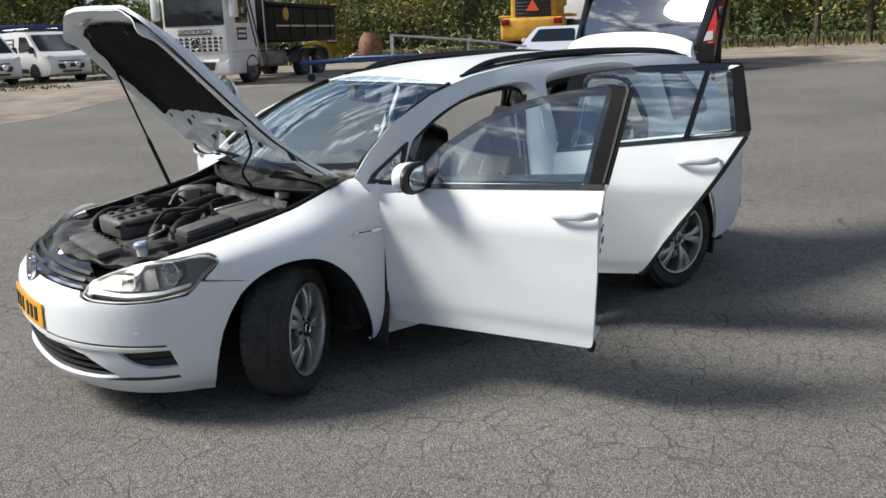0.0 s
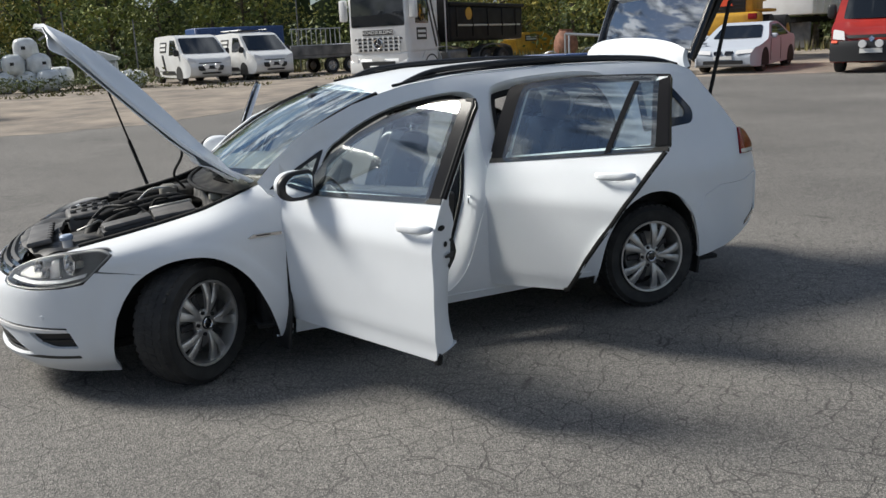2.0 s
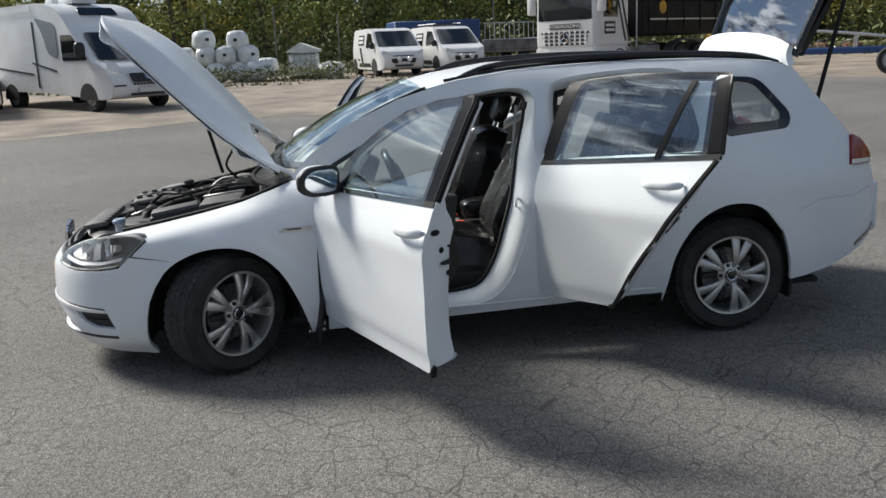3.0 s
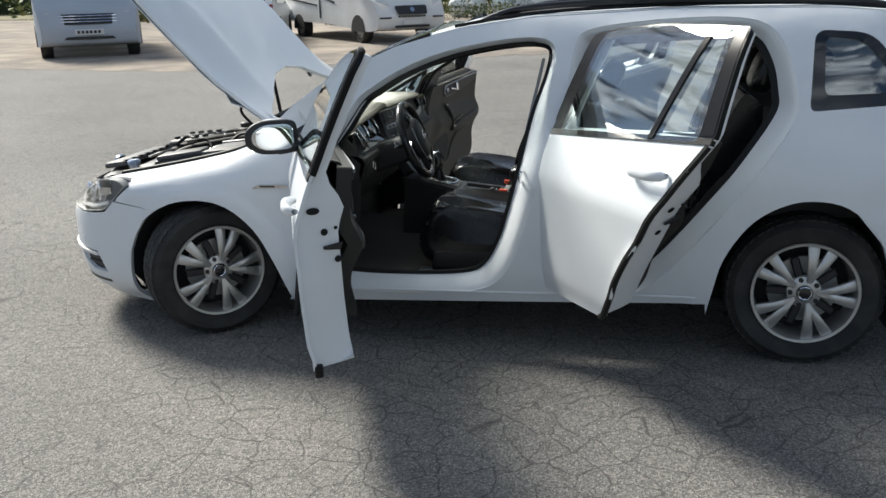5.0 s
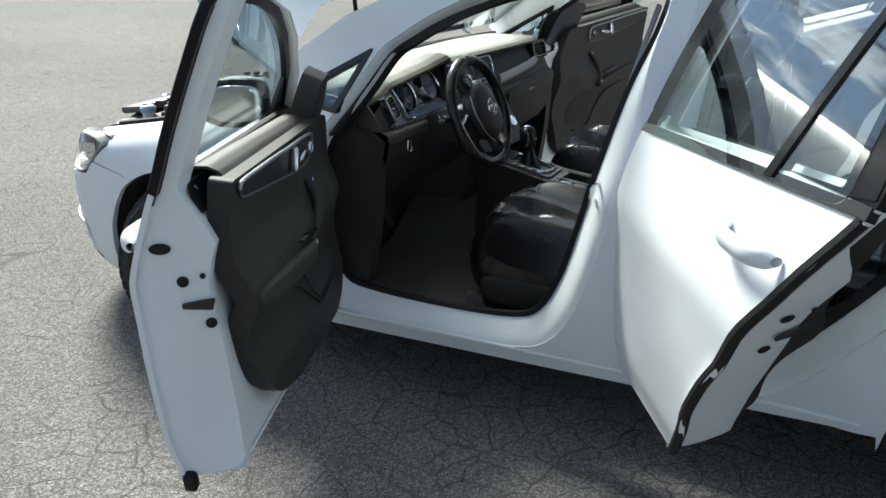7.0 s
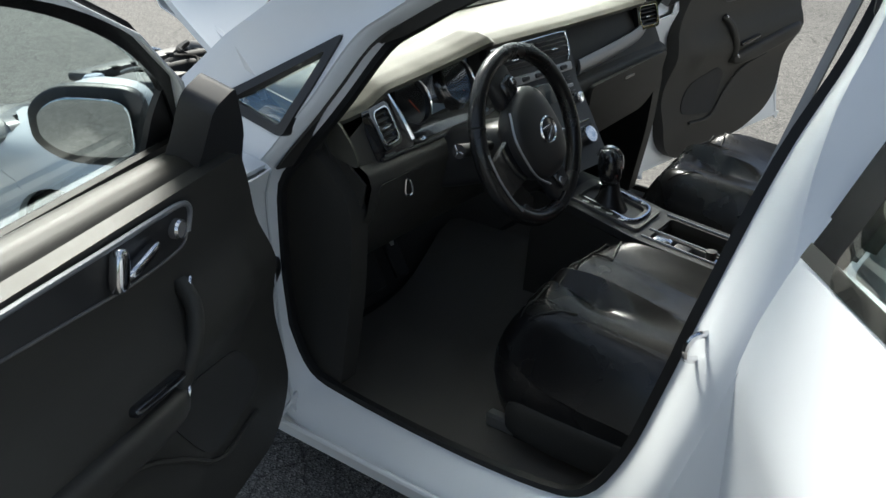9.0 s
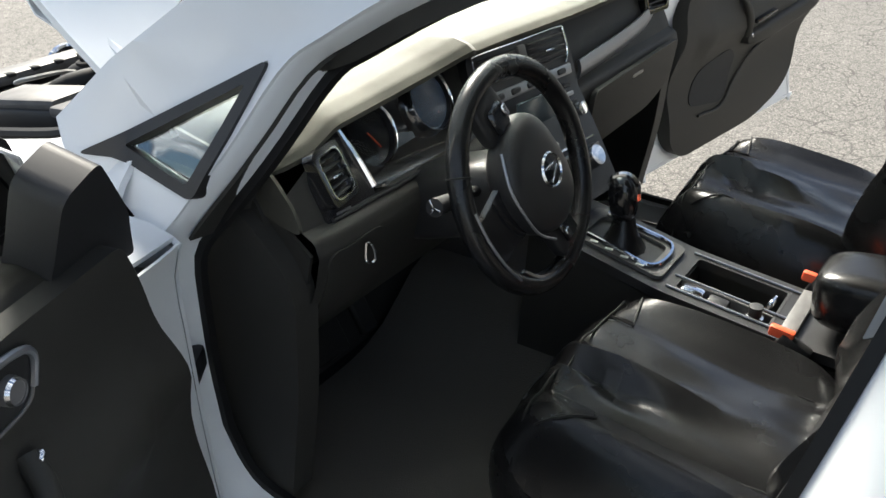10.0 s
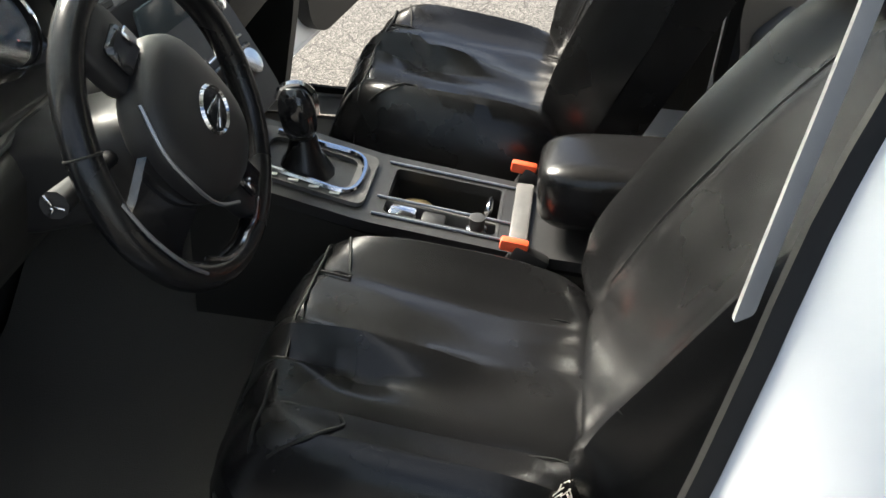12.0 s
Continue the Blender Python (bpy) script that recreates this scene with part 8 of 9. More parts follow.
    if rack:
        for sg in (-1, 1):
            part("rack_rail", tube([(-0.9, sg * 0.55, 1.92), (-2.9, sg * 0.55, 1.92)], 0.03, 6, per=1), GALV, v)
        for xx in (-1.0, -1.9, -2.8):
            part("rack_bar", rbox((0.06, 1.25, 0.05), 0.01, 1, pose(xx, 0, 1.90)), BLACK, v)
    return v


panel_van(3.8, 30.0, -78, False)
panel_van(6.3, 30.7, -76, True)


def sedan(x, y, heading):
    v = parked("sedan_car", "pale silver saloon car with dark twin grille, parked on the dirt", "car", x, y, heading)
    P = fillet([(0.02, 0.22, 0.05), (0.05, 0.50, 0.1), (-0.10, 0.70, 0.08), (-1.15, 0.90, 0.1), (-1.95, 1.36, 0.25), (-2.9, 1.40, 0.3), (-3.65, 1.02, 0.15), (-4.35, 0.98, 0.08), (-4.48, 0.60, 0.1), (-4.40, 0.26), (-0.2, 0.18)])
    b, w = shell(P, 0.90, v, "car_body", SILVER, 0.74, 0.86, 0.18)
    close_sides(P, w, v, "car_side", SILVER)
    front_piece(v, "windscreen", [(-0.68, 0.95, 0.05), (-0.56, 1.30, 0.08), (0.56, 1.30, 0.08), (0.68, 0.95, 0.05)], lambda yy, z: -1.12 - (z - 0.92) * 1.75 - 0.03 * yy * yy, DARKGLASS)
    side_piece(v, w, "door_glass", [(-1.45, 0.95, 0.04), (-2.0, 1.28, 0.08), (-2.85, 1.31, 0.06), (-3.4, 1.0, 0.05)], DARKGLASS)
    side_piece(v, w, "door_line", [(-1.38, 0.30), (-1.40, 0.90), (-1.415, 0.90), (-1.395, 0.30)], MARK, 0.006)
    side_piece(v, w, "door_line", [(-2.45, 0.30), (-2.45, 0.92), (-2.465, 0.92), (-2.465, 0.30)], MARK, 0.006)
    fx = lambda yy, z: 0.05 - 0.04 * yy * yy - max(0, z - 0.52) * 0.8
    for sg in (-1, 1):
        front_piece(v, "grille", [(sg * 0.04, 0.50, 0.02), (sg * 0.05, 0.62, 0.03), (sg * 0.28, 0.61, 0.03), (sg * 0.24, 0.50, 0.03)], lambda yy, z: fx(yy, z) + 0.02, GLOSSBLACK)
        front_piece(v, "head_lamp", [(sg * 0.34, 0.53, 0.02), (sg * 0.36, 0.63, 0.02), (sg * 0.80, 0.66, 0.03), (sg * 0.78, 0.56, 0.03)], lambda yy, z: fx(yy, z) + 0.03, WHITELENS)
        part("door_mirror", pillow((0.10, 0.18, 0.13), 0.6, pose(-1.55, sg * 0.96, 0.98)), SILVER, v)
        for xx in (-0.85, -3.60):
            road_wheel(v, xx, sg * 0.78, 0.32, 0.2)
            side_piece(v, w, "arch_shadow", arc(xx, 0.32, 0.37, 0.37, 0, 180, 12) + [(xx - 0.37, 0.2), (xx + 0.37, 0.2)], UNDER, 0.006) if sg > 0 else None
    front_piece(v, "lower_grille", [(-0.55, 0.26, 0.03), (-0.55, 0.36, 0.03), (0.55, 0.36, 0.03), (0.55, 0.26, 0.03)], lambda yy, z: fx(yy, z) + 0.015, BLACK)
    front_piece(v, "number_plate", [(-0.25, 0.39), (-0.25, 0.48), (0.25, 0.48), (0.25, 0.39)], lambda yy, z: fx(yy, z) + 0.03, PLATE_W)
    return v


sedan(16.1, 15.4, -146)


def tipper_truck(x, y, heading):
    v = parked("tipper_truck", "white tipper truck with a dark steel tipping body", "truck", x, y, heading)
    # cab
    cb = part("cab", rbox((2.0, 2.46, 2.35), 0.16, 4, pose(-1.0, 0, 2.20)), TRUCK_PAINT, v)
    part("cab_lower", rbox((1.9, 2.40, 0.75), 0.10, 3, pose(-0.98, 0, 0.95)), TRUCK_PAINT, v)
    part("bumper", rbox((0.34, 2.44, 0.55), 0.10, 3, pose(-0.10, 0, 0.62)), TRUCK_PAINT, v)
    fp = lambda yy, z: 0.015 - 0.03 * yy * yy
    part("windscreen", panel(fillet([(-1.08, 2.02, 0.06), (-1.06, 3.05, 0.10), (1.06, 3.05, 0.10), (1.08, 2.02, 0.06)]), lambda yy, z: Vector((0.022 - 0.012 * yy * yy, yy, z)), (), 0.03, 0.2), DARKGLASS, v)
    part("sun_visor", rbox((0.25, 2.2, 0.18), 0.05, 2, pose(0.10, 0, 3.16)), BLACK, v)
    front_piece(v, "name_board", [(-0.62, 1.72), (-0.62, 1.90), (0.62, 1.90), (0.62, 1.72)], lambda yy, z: 0.02, MARK)
    words("ROAD", 0.17, pose(0.036, -0.365, 1.81, 90, 0, 90), PLATE_W, v)
    words("BUILDING", 0.17, pose(0.036, 0.275, 1.81, 90, 0, 90), PLATE_W, v)
    for k, z in enumerate((1.20, 1.33, 1.46, 1.59)):
        front_piece(v, "grille_slot", [(-0.98 + 0.06 * (3 - k), z - 0.035, 0.02), (-0.95 + 0.06 * (3 - k), z + 0.035, 0.02), (0.95 - 0.06 * (3 - k), z + 0.035, 0.02), (0.98 - 0.06 * (3 - k), z - 0.035, 0.02)], lambda yy, zz: 0.02 - 0.02 * yy * yy, BLACK)
        for j in range(9):
            part("grille_tooth", rbox((0.03, 0.07, 0.09), 0.01, 1, pose(0.025, -0.84 + 0.21 * j, z + 0.012)), TRUCK_PAINT, v)
    part("star_emblem", lathe([(0.15, 0), (0.17, 0.02), (0.19, 0)], 28, pose(0.05, 0, 1.42, 0, 90, 0)), CHROME, v)
    part("emblem_disc", lathe([(0, 0.005), (0.16, 0.005), (0.16, 0.0)], 24, pose(0.045, 0, 1.42, 0, 90, 0)), MARK, v)
    for k in range(3):
        part("emblem_arm", rbox((0.012, 0.035, 0.16), 0.006, 1, pose(0.06, 0, 1.42) @ pose(0, 0, 0, 120 * k, 0, 0) @ pose(0, 0, 0.08)), CHROME, v)
    front_piece(v, "lower_intake", [(-0.62, 0.52, 0.05), (-0.70, 0.80, 0.05), (0.70, 0.80, 0.05), (0.62, 0.52, 0.05)], lambda yy, z: 0.085, BLACK)
    part("tow_frame", tube([(0.10, -0.3, 0.46), (0.14, -0.28, 0.62), (0.14, 0.28, 0.62), (0.10, 0.3, 0.46)], 0.04, 6, per=1), TRUCK_PAINT, v)
    front_piece(v, "number_plate", [(-0.26, 0.82), (-0.26, 0.92), (0.26, 0.92), (0.26, 0.82)], lambda yy, z: 0.09, PLATE_W)
    for sg in (-1, 1):
        front_piece(v, "head_lamp", [(sg * 0.82, 0.78, 0.03), (sg * 0.84, 1.02, 0.03), (sg * 1.16, 1.08, 0.05), (sg * 1.16, 0.82, 0.05)], lambda yy, z: 0.085 - 0.05 * (yy * yy - 0.6), WHITELENS)
        part("door_glass", rbox((0.85, 0.03, 0.95), 0.05, 2, pose(-0.85, sg * 1.225, 2.55)), DARKGLASS, v)
        part("mirror_arm", rbox((0.20, 0.26, 0.75), 0.06, 2, pose(-0.05, sg * 1.42, 2.62)), TRUCK_PAINT, v)
        for k in (0, 0.24):
            part("cab_stripe", rbox((0.09, 0.012, 1.9), 0.0, 1, pose(-1.45 - k, sg * 1.237, 2.15, 0, 18, 0)), MARK, v)
        part("door_board", rbox((0.62, 0.012, 0.42), 0.0, 1, pose(-0.80, sg * 1.237, 1.72)), MARK, v)
        part("board_bar", rbox((0.50, 0.012, 0.09), 0.0, 1, pose(-0.80, sg * 1.243, 1.80)), PLATE_W, v)
        part("board_bar", rbox((0.50, 0.012, 0.09), 0.0, 1, pose(-0.80, sg * 1.243, 1.64)), PLATE_W, v)
        part("cab_step", rbox((0.75, 0.12, 0.50), 0.05, 2, pose(-0.62, sg * 1.16, 0.62)), TRUCK_PAINT, v)
        part("front_mudguard", sheet(lambda u, v_: (-1.45 + 0.66 * math.cos(math.pi * u), sg * (0.90 + 0.32 * v_), 0.56 + 0.66 * math.sin(math.pi * u)), 14, 3, 0.03), TRUCK_PAINT, v)
        for xx in (-1.45, -5.6, -7.0):
            road_wheel(v, xx, sg * 1.04, 0.52, 0.32, GREYSTEEL)
        part("fuel_tank", rbox((1.4, 0.5, 0.6), 0.12, 3, pose(-3.4, sg * 0.95, 0.80)), GREYSTEEL, v)
        part("rear_mudguard", sheet(lambda u, v_: (-6.3 + 1.42 * math.cos(math.pi * u), sg * (0.86 + 0.38 * v_), 0.60 + 0.62 * math.sin(math.pi * u) ** 0.5), 18, 3, 0.03), GREYSTEEL, v)
    part("chassis", rbox((6.8, 0.9, 0.28), 0.03, 1, pose(-5.2, 0, 0.95)), TIPPER, v)
    # tipping body with ribs and a light strip
    tb = part("tipping_body", rbox((5.9, 2.5, 1.35), 0.12, 3, pose(-5.7, 0, 2.05), taper=(1.02, 1.0)), TIPPER, v, "dark steel tipping body")
    for sg in (-1, 1):
        part("body_rim", rbox((6.1, 0.12, 0.14), 0.04, 2, pose(-5.7, sg * 1.25, 2.76)), TIPPER, tb)
        part("body_strip", rbox((5.2, 0.02, 0.07), 0.01, 1, pose(-5.8, sg * 1.262, 1.98)), GALV, tb)
        part("body_disc", lathe([(0.24, 0), (0.24, 0.015), (0, 0.015)], 24, pose(-4.1, sg * 1.25, 2.42, -90 * sg, 0, 0)), YELLOW, tb)
        for k in range(5):
            part("body_rib", rbox((0.10, 0.05, 1.1), 0.02, 1, pose(-3.2 - 1.2 * k, sg * 1.26, 2.1)), TIPPER, tb)
    part("headboard", rbox((0.12, 2.5, 1.9), 0.05, 2, pose(-2.62, 0, 2.35)), TIPPER, tb)
    part("ladder", tube([(-2.45, 1.22, 1.0), (-2.45, 1.22, 2.9)], 0.03, 6, per=1), GALV, v)
    return v


tipper_truck(8.2, 21.9, -142).scale = (0.92, 0.92, 0.87)


def motorhome(x, y, heading):
    v = parked("motorhome", "white semi-integrated motorhome with grey side graphics", "motorhome", x, y, heading)
    P = fillet([(0.86, 0.34, 0.1), (0.92, 0.70, 0.15), (0.62, 1.12, 0.12), (0.22, 1.26, 0.08), (-0.58, 2.05, 0.15), (-0.78, 2.28, 0.2), (-1.15, 2.62, 0.3), (-1.9, 2.82, 0.4), (-5.9, 2.80, 0.12), (-6.0, 0.55, 0.1), (-2.0, 0.48), (0.5, 0.30)])
    b, w = shell(P, 1.06, v, "home_body", TRUCK_PAINT, 0.99, 1.2, 0.10)
    close_sides(P, w, v, "home_side", TRUCK_PAINT)
    front_piece(v, "windscreen", [(-0.84, 1.30, 0.06), (-0.78, 2.0, 0.08), (0.78, 2.0, 0.08), (0.84, 1.30, 0.06)], lambda yy, z: 0.30 - (z - 1.28) * 1.03 - 0.04 * yy * yy, DARKGLASS)
    front_piece(v, "roof_window", [(-0.55, 2.46, 0.05), (-0.50, 2.66, 0.05), (0.50, 2.66, 0.05), (0.55, 2.46, 0.05)], lambda yy, z: -0.86 - (z - 2.4) * 1.05, DARKGLASS)
    fx = lambda yy, z: 0.925 - 0.06 * yy * yy - max(0, z - 0.72) * 0.6
    front_piece(v, "grille", [(-0.42, 0.72, 0.04), (-0.46, 0.94, 0.05), (0.46, 0.94, 0.05), (0.42, 0.72, 0.04)], lambda yy, z: fx(yy, z) + 0.05, BLACK)
    for k in range(9):
        front_piece(v, "grille_slot", [(-0.40 + 0.09 * k, 0.645), (-0.40 + 0.09 * k, 0.69), (-0.34 + 0.09 * k, 0.69), (-0.34 + 0.09 * k, 0.645)], lambda yy, z: fx(yy, z) + 0.02, BLACK)
    front_piece(v, "grille_badge", [(-0.06, 0.78, 0.06), (-0.06, 0.90, 0.06), (0.06, 0.90, 0.06), (0.06, 0.78, 0.06)], lambda yy, z: fx(yy, z) + 0.07, CHROME)
    front_piece(v, "number_plate", [(-0.26, 0.46), (-0.26, 0.57), (0.26, 0.57), (0.26, 0.46)], lambda yy, z: fx(yy, z) + 0.02, PLATE_W)
    front_piece(v, "lower_intake", [(-0.5, 0.38, 0.03), (-0.5, 0.44, 0.02), (0.5, 0.44, 0.02), (0.5, 0.38, 0.03)], lambda yy, z: fx(yy, z) + 0.015, BLACK)
    for sg in (-1, 1):
        front_piece(v, "head_lamp", [(sg * 0.62, 0.94, 0.03), (sg * 0.66, 1.18, 0.05), (sg * 0.94, 1.30, 0.05), (sg * 0.94, 1.05, 0.05)], lambda yy, z: fx(yy, z) + 0.10, WHITELENS)
        front_piece(v, "fog_slot", [(sg * 0.60, 0.62), (sg * 0.60, 0.66), (sg * 0.92, 0.66), (sg * 0.92, 0.62)], lambda yy, z: fx(yy, z) + 0.03, MARK)
        part("door_mirror", pillow((0.16, 0.26, 0.40), 0.6, pose(-0.05, sg * 1.16, 1.55)), BLACK, v)
        road_wheel(v, -0.05, sg * 0.90, 0.34, 0.24)
        road_wheel(v, -3.95, sg * 0.90, 0.34, 0.24)
    side_piece(v, w, "cab_glass", [(0.10, 1.30, 0.04), (-0.55, 1.95, 0.05), (-1.05, 1.95, 0.04), (-1.05, 1.30, 0.05)], DARKGLASS)
    side_piece(v, w, "rear_window", [(-4.9, 1.75, 0.05), (-4.9, 2.35, 0.05), (-5.6, 2.35, 0.05), (-5.6, 1.75, 0.05)], DARKGLASS)
    side_piece(v, w, "door_frame", [(-2.35, 0.62), (-2.35, 2.35), (-2.42, 2.35), (-2.42, 0.62)], MARK)
    side_piece(v, w, "grey_graphic", [(-1.25, 1.35, 0.2), (-1.25, 2.25, 0.2), (-2.25, 2.45, 0.1), (-1.9, 2.0, 0.2), (-1.75, 1.5, 0.2)], SILVERTRIM)
    side_piece(v, w, "graphic_line", [(-1.4, 1.02), (-1.4, 1.07), (-2.6, 1.30), (-2.6, 1.26)], MARK)
    side_piece(v, w, "graphic_line", [(-2.6, 0.95), (-2.6, 1.0), (-4.8, 1.22), (-4.8, 1.16)], MARK)
    side_piece(v, w, "awning_box", [(-2.3, 2.62, 0.03), (-2.3, 2.76, 0.03), (-5.8, 2.76, 0.03), (-5.8, 2.62, 0.03)], TRUCK_PAINT, 0.05)
    for xx in (-0.05, -3.95):
        side_piece(v, w, "arch_shadow", arc(xx, 0.34, 0.385, 0.385, 0, 180, 12) + [(xx - 0.385, 0.30), (xx + 0.385, 0.30)], UNDER, 0.006)
    part("roof_hatch", rbox((0.7, 0.7, 0.14), 0.04, 2, pose(-1.9, 0, 2.86)), TRUCK_PAINT, v)
    part("roof_vent", rbox((0.4, 0.4, 0.22), 0.05, 2, pose(-3.4, 0.2, 2.90)), TRUCK_PAINT, v)
    return v


motorhome(-4.05, 18.1, -47).scale = (0.97, 0.97, 0.94)


def integrated_home(x, y, heading):
    """The silver-fronted motor caravan: only its face is seen."""
    v = parked("motor_caravan", "silver motor caravan with wide black grille", "motorhome", x, y, heading)
    P = fillet([(0.0, 0.32, 0.1), (0.06, 0.62, 0.15), (-0.10, 1.05, 0.2), (-0.45, 1.35, 0.15), (-1.0, 2.35, 0.25), (-1.6, 2.75, 0.3), (-6.2, 2.75, 0.15), (-6.3, 0.5, 0.1), (-2.0, 0.42), (-0.3, 0.28)])
    b, w = shell(P, 1.10, v, "caravan_body", SILVER, 0.94, 1.2, 0.12)
    close_sides(P, w, v, "caravan_side", SILVER)
    fx = lambda yy, z: 0.05 - 0.17 * yy * yy - max(0, z - 0.62) * 0.36
    front_piece(v, "windscreen", [(-0.92, 1.42, 0.08), (-0.86, 2.2, 0.10), (0.86, 2.2, 0.10), (0.92, 1.42, 0.08)], lambda yy, z: -0.42 - (z - 1.35) * 0.55 - 0.12 * yy * yy, DARKGLASS)
    front_piece(v, "grille", [(-0.58, 0.74, 0.1), (-0.62, 0.96, 0.04), (0.62, 0.96, 0.04), (0.58, 0.74, 0.1)], lambda yy, z: fx(yy, z) + 0.05, BLACK)
    for z in (0.80, 0.86, 0.92):
        front_piece(v, "grille_bar", [(-0.58, z - 0.008), (-0.58, z + 0.008), (0.58, z + 0.008), (0.58, z - 0.008)], lambda yy, zz: fx(yy, zz) + 0.07, CHROME)
    front_piece(v, "lower_intake", [(-0.7, 0.42, 0.03), (-0.7, 0.48, 0.02), (0.7, 0.48, 0.02), (0.7, 0.42, 0.03)], lambda yy, z: fx(yy, z) + 0.02, BLACK)
    front_piece(v, "number_plate", [(-0.30, 0.52), (-0.30, 0.64), (0.30, 0.64), (0.30, 0.52)], lambda yy, z: fx(yy, z) + 0.04, PLATE_W)
    for k in range(6):
        front_piece(v, "plate_bar", [(-0.25 + 0.085 * k, 0.55), (-0.25 + 0.085 * k, 0.61), (-0.20 + 0.085 * k, 0.61), (-0.20 + 0.085 * k, 0.55)], lambda yy, z: fx(yy, z) + 0.055, MARK)
    for sg in (-1, 1):
        front_piece(v, "head_lamp", [(sg * 0.60, 0.76, 0.04), (sg * 0.68, 0.92, 0.04), (sg * 1.0, 1.16, 0.04), (sg * 1.0, 0.88, 0.06)], lambda yy, z: fx(yy, z) + 0.06, GLOSSBLACK)
        part("lamp_eye", lathe([(0, 0.03), (0.07, 0.03), (0.08, 0), (0, 0)], 18, pose(fx(0.8, 0.92) + 0.06, sg * 0.82, 0.93, 0, 80, 0)), WHITELENS, v)
        front_piece(v, "fog_lamp", arc(sg * 0.82, 0.50, 0.08, 0.06, 0, 340, 14), lambda yy, z: fx(yy, z) + 0.03, WHITELENS)
        part("door_mirror", pillow((0.18, 0.24, 0.42), 0.6, pose(-0.35, sg * 1.28, 1.75)), BLACK, v)
        road_wheel(v, -0.75, sg * 0.92, 0.34, 0.24)
        road_wheel(v, -4.8, sg * 0.92, 0.34, 0.24)
    for xx in (-0.75, -4.8):
        side_piece(v, w, "arch_shadow", arc(xx, 0.34, 0.42, 0.40, 0, 180, 12) + [(xx - 0.42, 0.28), (xx + 0.42, 0.28)], UNDER, 0.006)
    return v


integrated_home(-9.75, 13.5, -56)


def box_van(x, y, heading):
    v = parked("box_van", "red box van with round spot lamps on the bumper", "van", x, y, heading)
    P = fillet([(0.0, 0.30, 0.06), (0.05, 0.70, 0.1), (-0.06, 1.05, 0.15), (-0.55, 1.30, 0.1), (-1.15, 2.15, 0.15), (-2.2, 2.25, 0.1), (-2.2, 0.35, 0.05), (-0.3, 0.25)])
    b, w = shell(P, 0.99, v, "cab_body", REDPAINT, 0.86, 1.25, 0.12)
    close_sides(P, w, v, "cab_side", REDPAINT)
    part("box", rbox((4.2, 2.2, 2.4), 0.05, 2, pose(-4.2, 0, 1.95)), REDPAINT, v, "red van box")
    part("box_trim", rbox((4.25, 2.24, 0.12), 0.02, 1, pose(-4.2, 0, 0.78)), GALV, v)
    part("box_hood", rbox((0.9, 2.0, 0.8), 0.2, 3, pose(-1.7, 0, 2.55)), REDPAINT, v)
    front_piece(v, "windscreen", [(-0.80, 1.34, 0.06), (-0.74, 2.02, 0.08), (0.74, 2.02, 0.08), (0.80, 1.34, 0.06)], lambda yy, z: -0.50 - (z - 1.30) * 0.71 - 0.08 * yy * yy, DARKGLASS)
    fx = lambda yy, z: 0.05 - 0.14 * yy * yy - max(0, z - 0.72) * 0.33
    front_piece(v, "bumper_cover", [(-0.97, 0.30, 0.05), (-0.98, 0.80, 0.05), (0.98, 0.80, 0.05), (0.97, 0.30, 0.05)], lambda yy, z: fx(yy, z) + 0.11, BLACK)
    front_piece(v, "grille", [(-0.55, 0.86, 0.02), (-0.62, 0.94, 0.03), (0.62, 0.94, 0.03), (0.55, 0.86, 0.02)], lambda yy, z: fx(yy, z) + 0.09, BLACK)
    front_piece(v, "grille_badge", [(-0.07, 0.84), (0.0, 0.76), (0.07, 0.84), (0.0, 0.92)], lambda yy, z: fx(yy, z) + 0.13, CHROME)
    front_piece(v, "number_plate", [(-0.26, 0.50), (-0.26, 0.61), (0.26, 0.61), (0.26, 0.50)], lambda yy, z: fx(yy, z) + 0.14, PLATE_W)
    for sg in (-1, 1):
        front_piece(v, "head_lamp", [(sg * 0.62, 0.82, 0.03), (sg * 0.66, 1.04, 0.04), (sg * 0.92, 1.10, 0.05), (sg * 0.92, 0.86, 0.04)], lambda yy, z: fx(yy, z) + 0.12, WHITELENS)
        front_piece(v, "indicator", [(sg * 0.80, 0.76), (sg * 0.80, 0.82), (sg * 0.94, 0.82), (sg * 0.94, 0.76)], lambda yy, z: fx(yy, z) + 0.14, ORANGE)
        part("spot_lamp", lathe([(0, 0.06), (0.09, 0.06), (0.10, 0.02), (0.06, -0.05), (0, -0.06)], 20, pose(0.22, sg * 0.19, 0.72, 0, 90, 0)), WHITELENS, v)
        part("door_mirror", pillow((0.14, 0.22, 0.36), 0.6, pose(-0.85, sg * 1.12, 1.55)), BLACK, v)
        road_wheel(v, -0.75, sg * 0.84, 0.34, 0.22)
        road_wheel(v, -4.6, sg * 0.84, 0.34, 0.22)
    side_piece(v, w, "door_glass", [(-0.75, 1.36, 0.04), (-1.2, 2.0, 0.06), (-1.95, 2.0, 0.05), (-1.95, 1.34, 0.05)], DARKGLASS)
    return v


box_van(17.8, 11.9, -145)


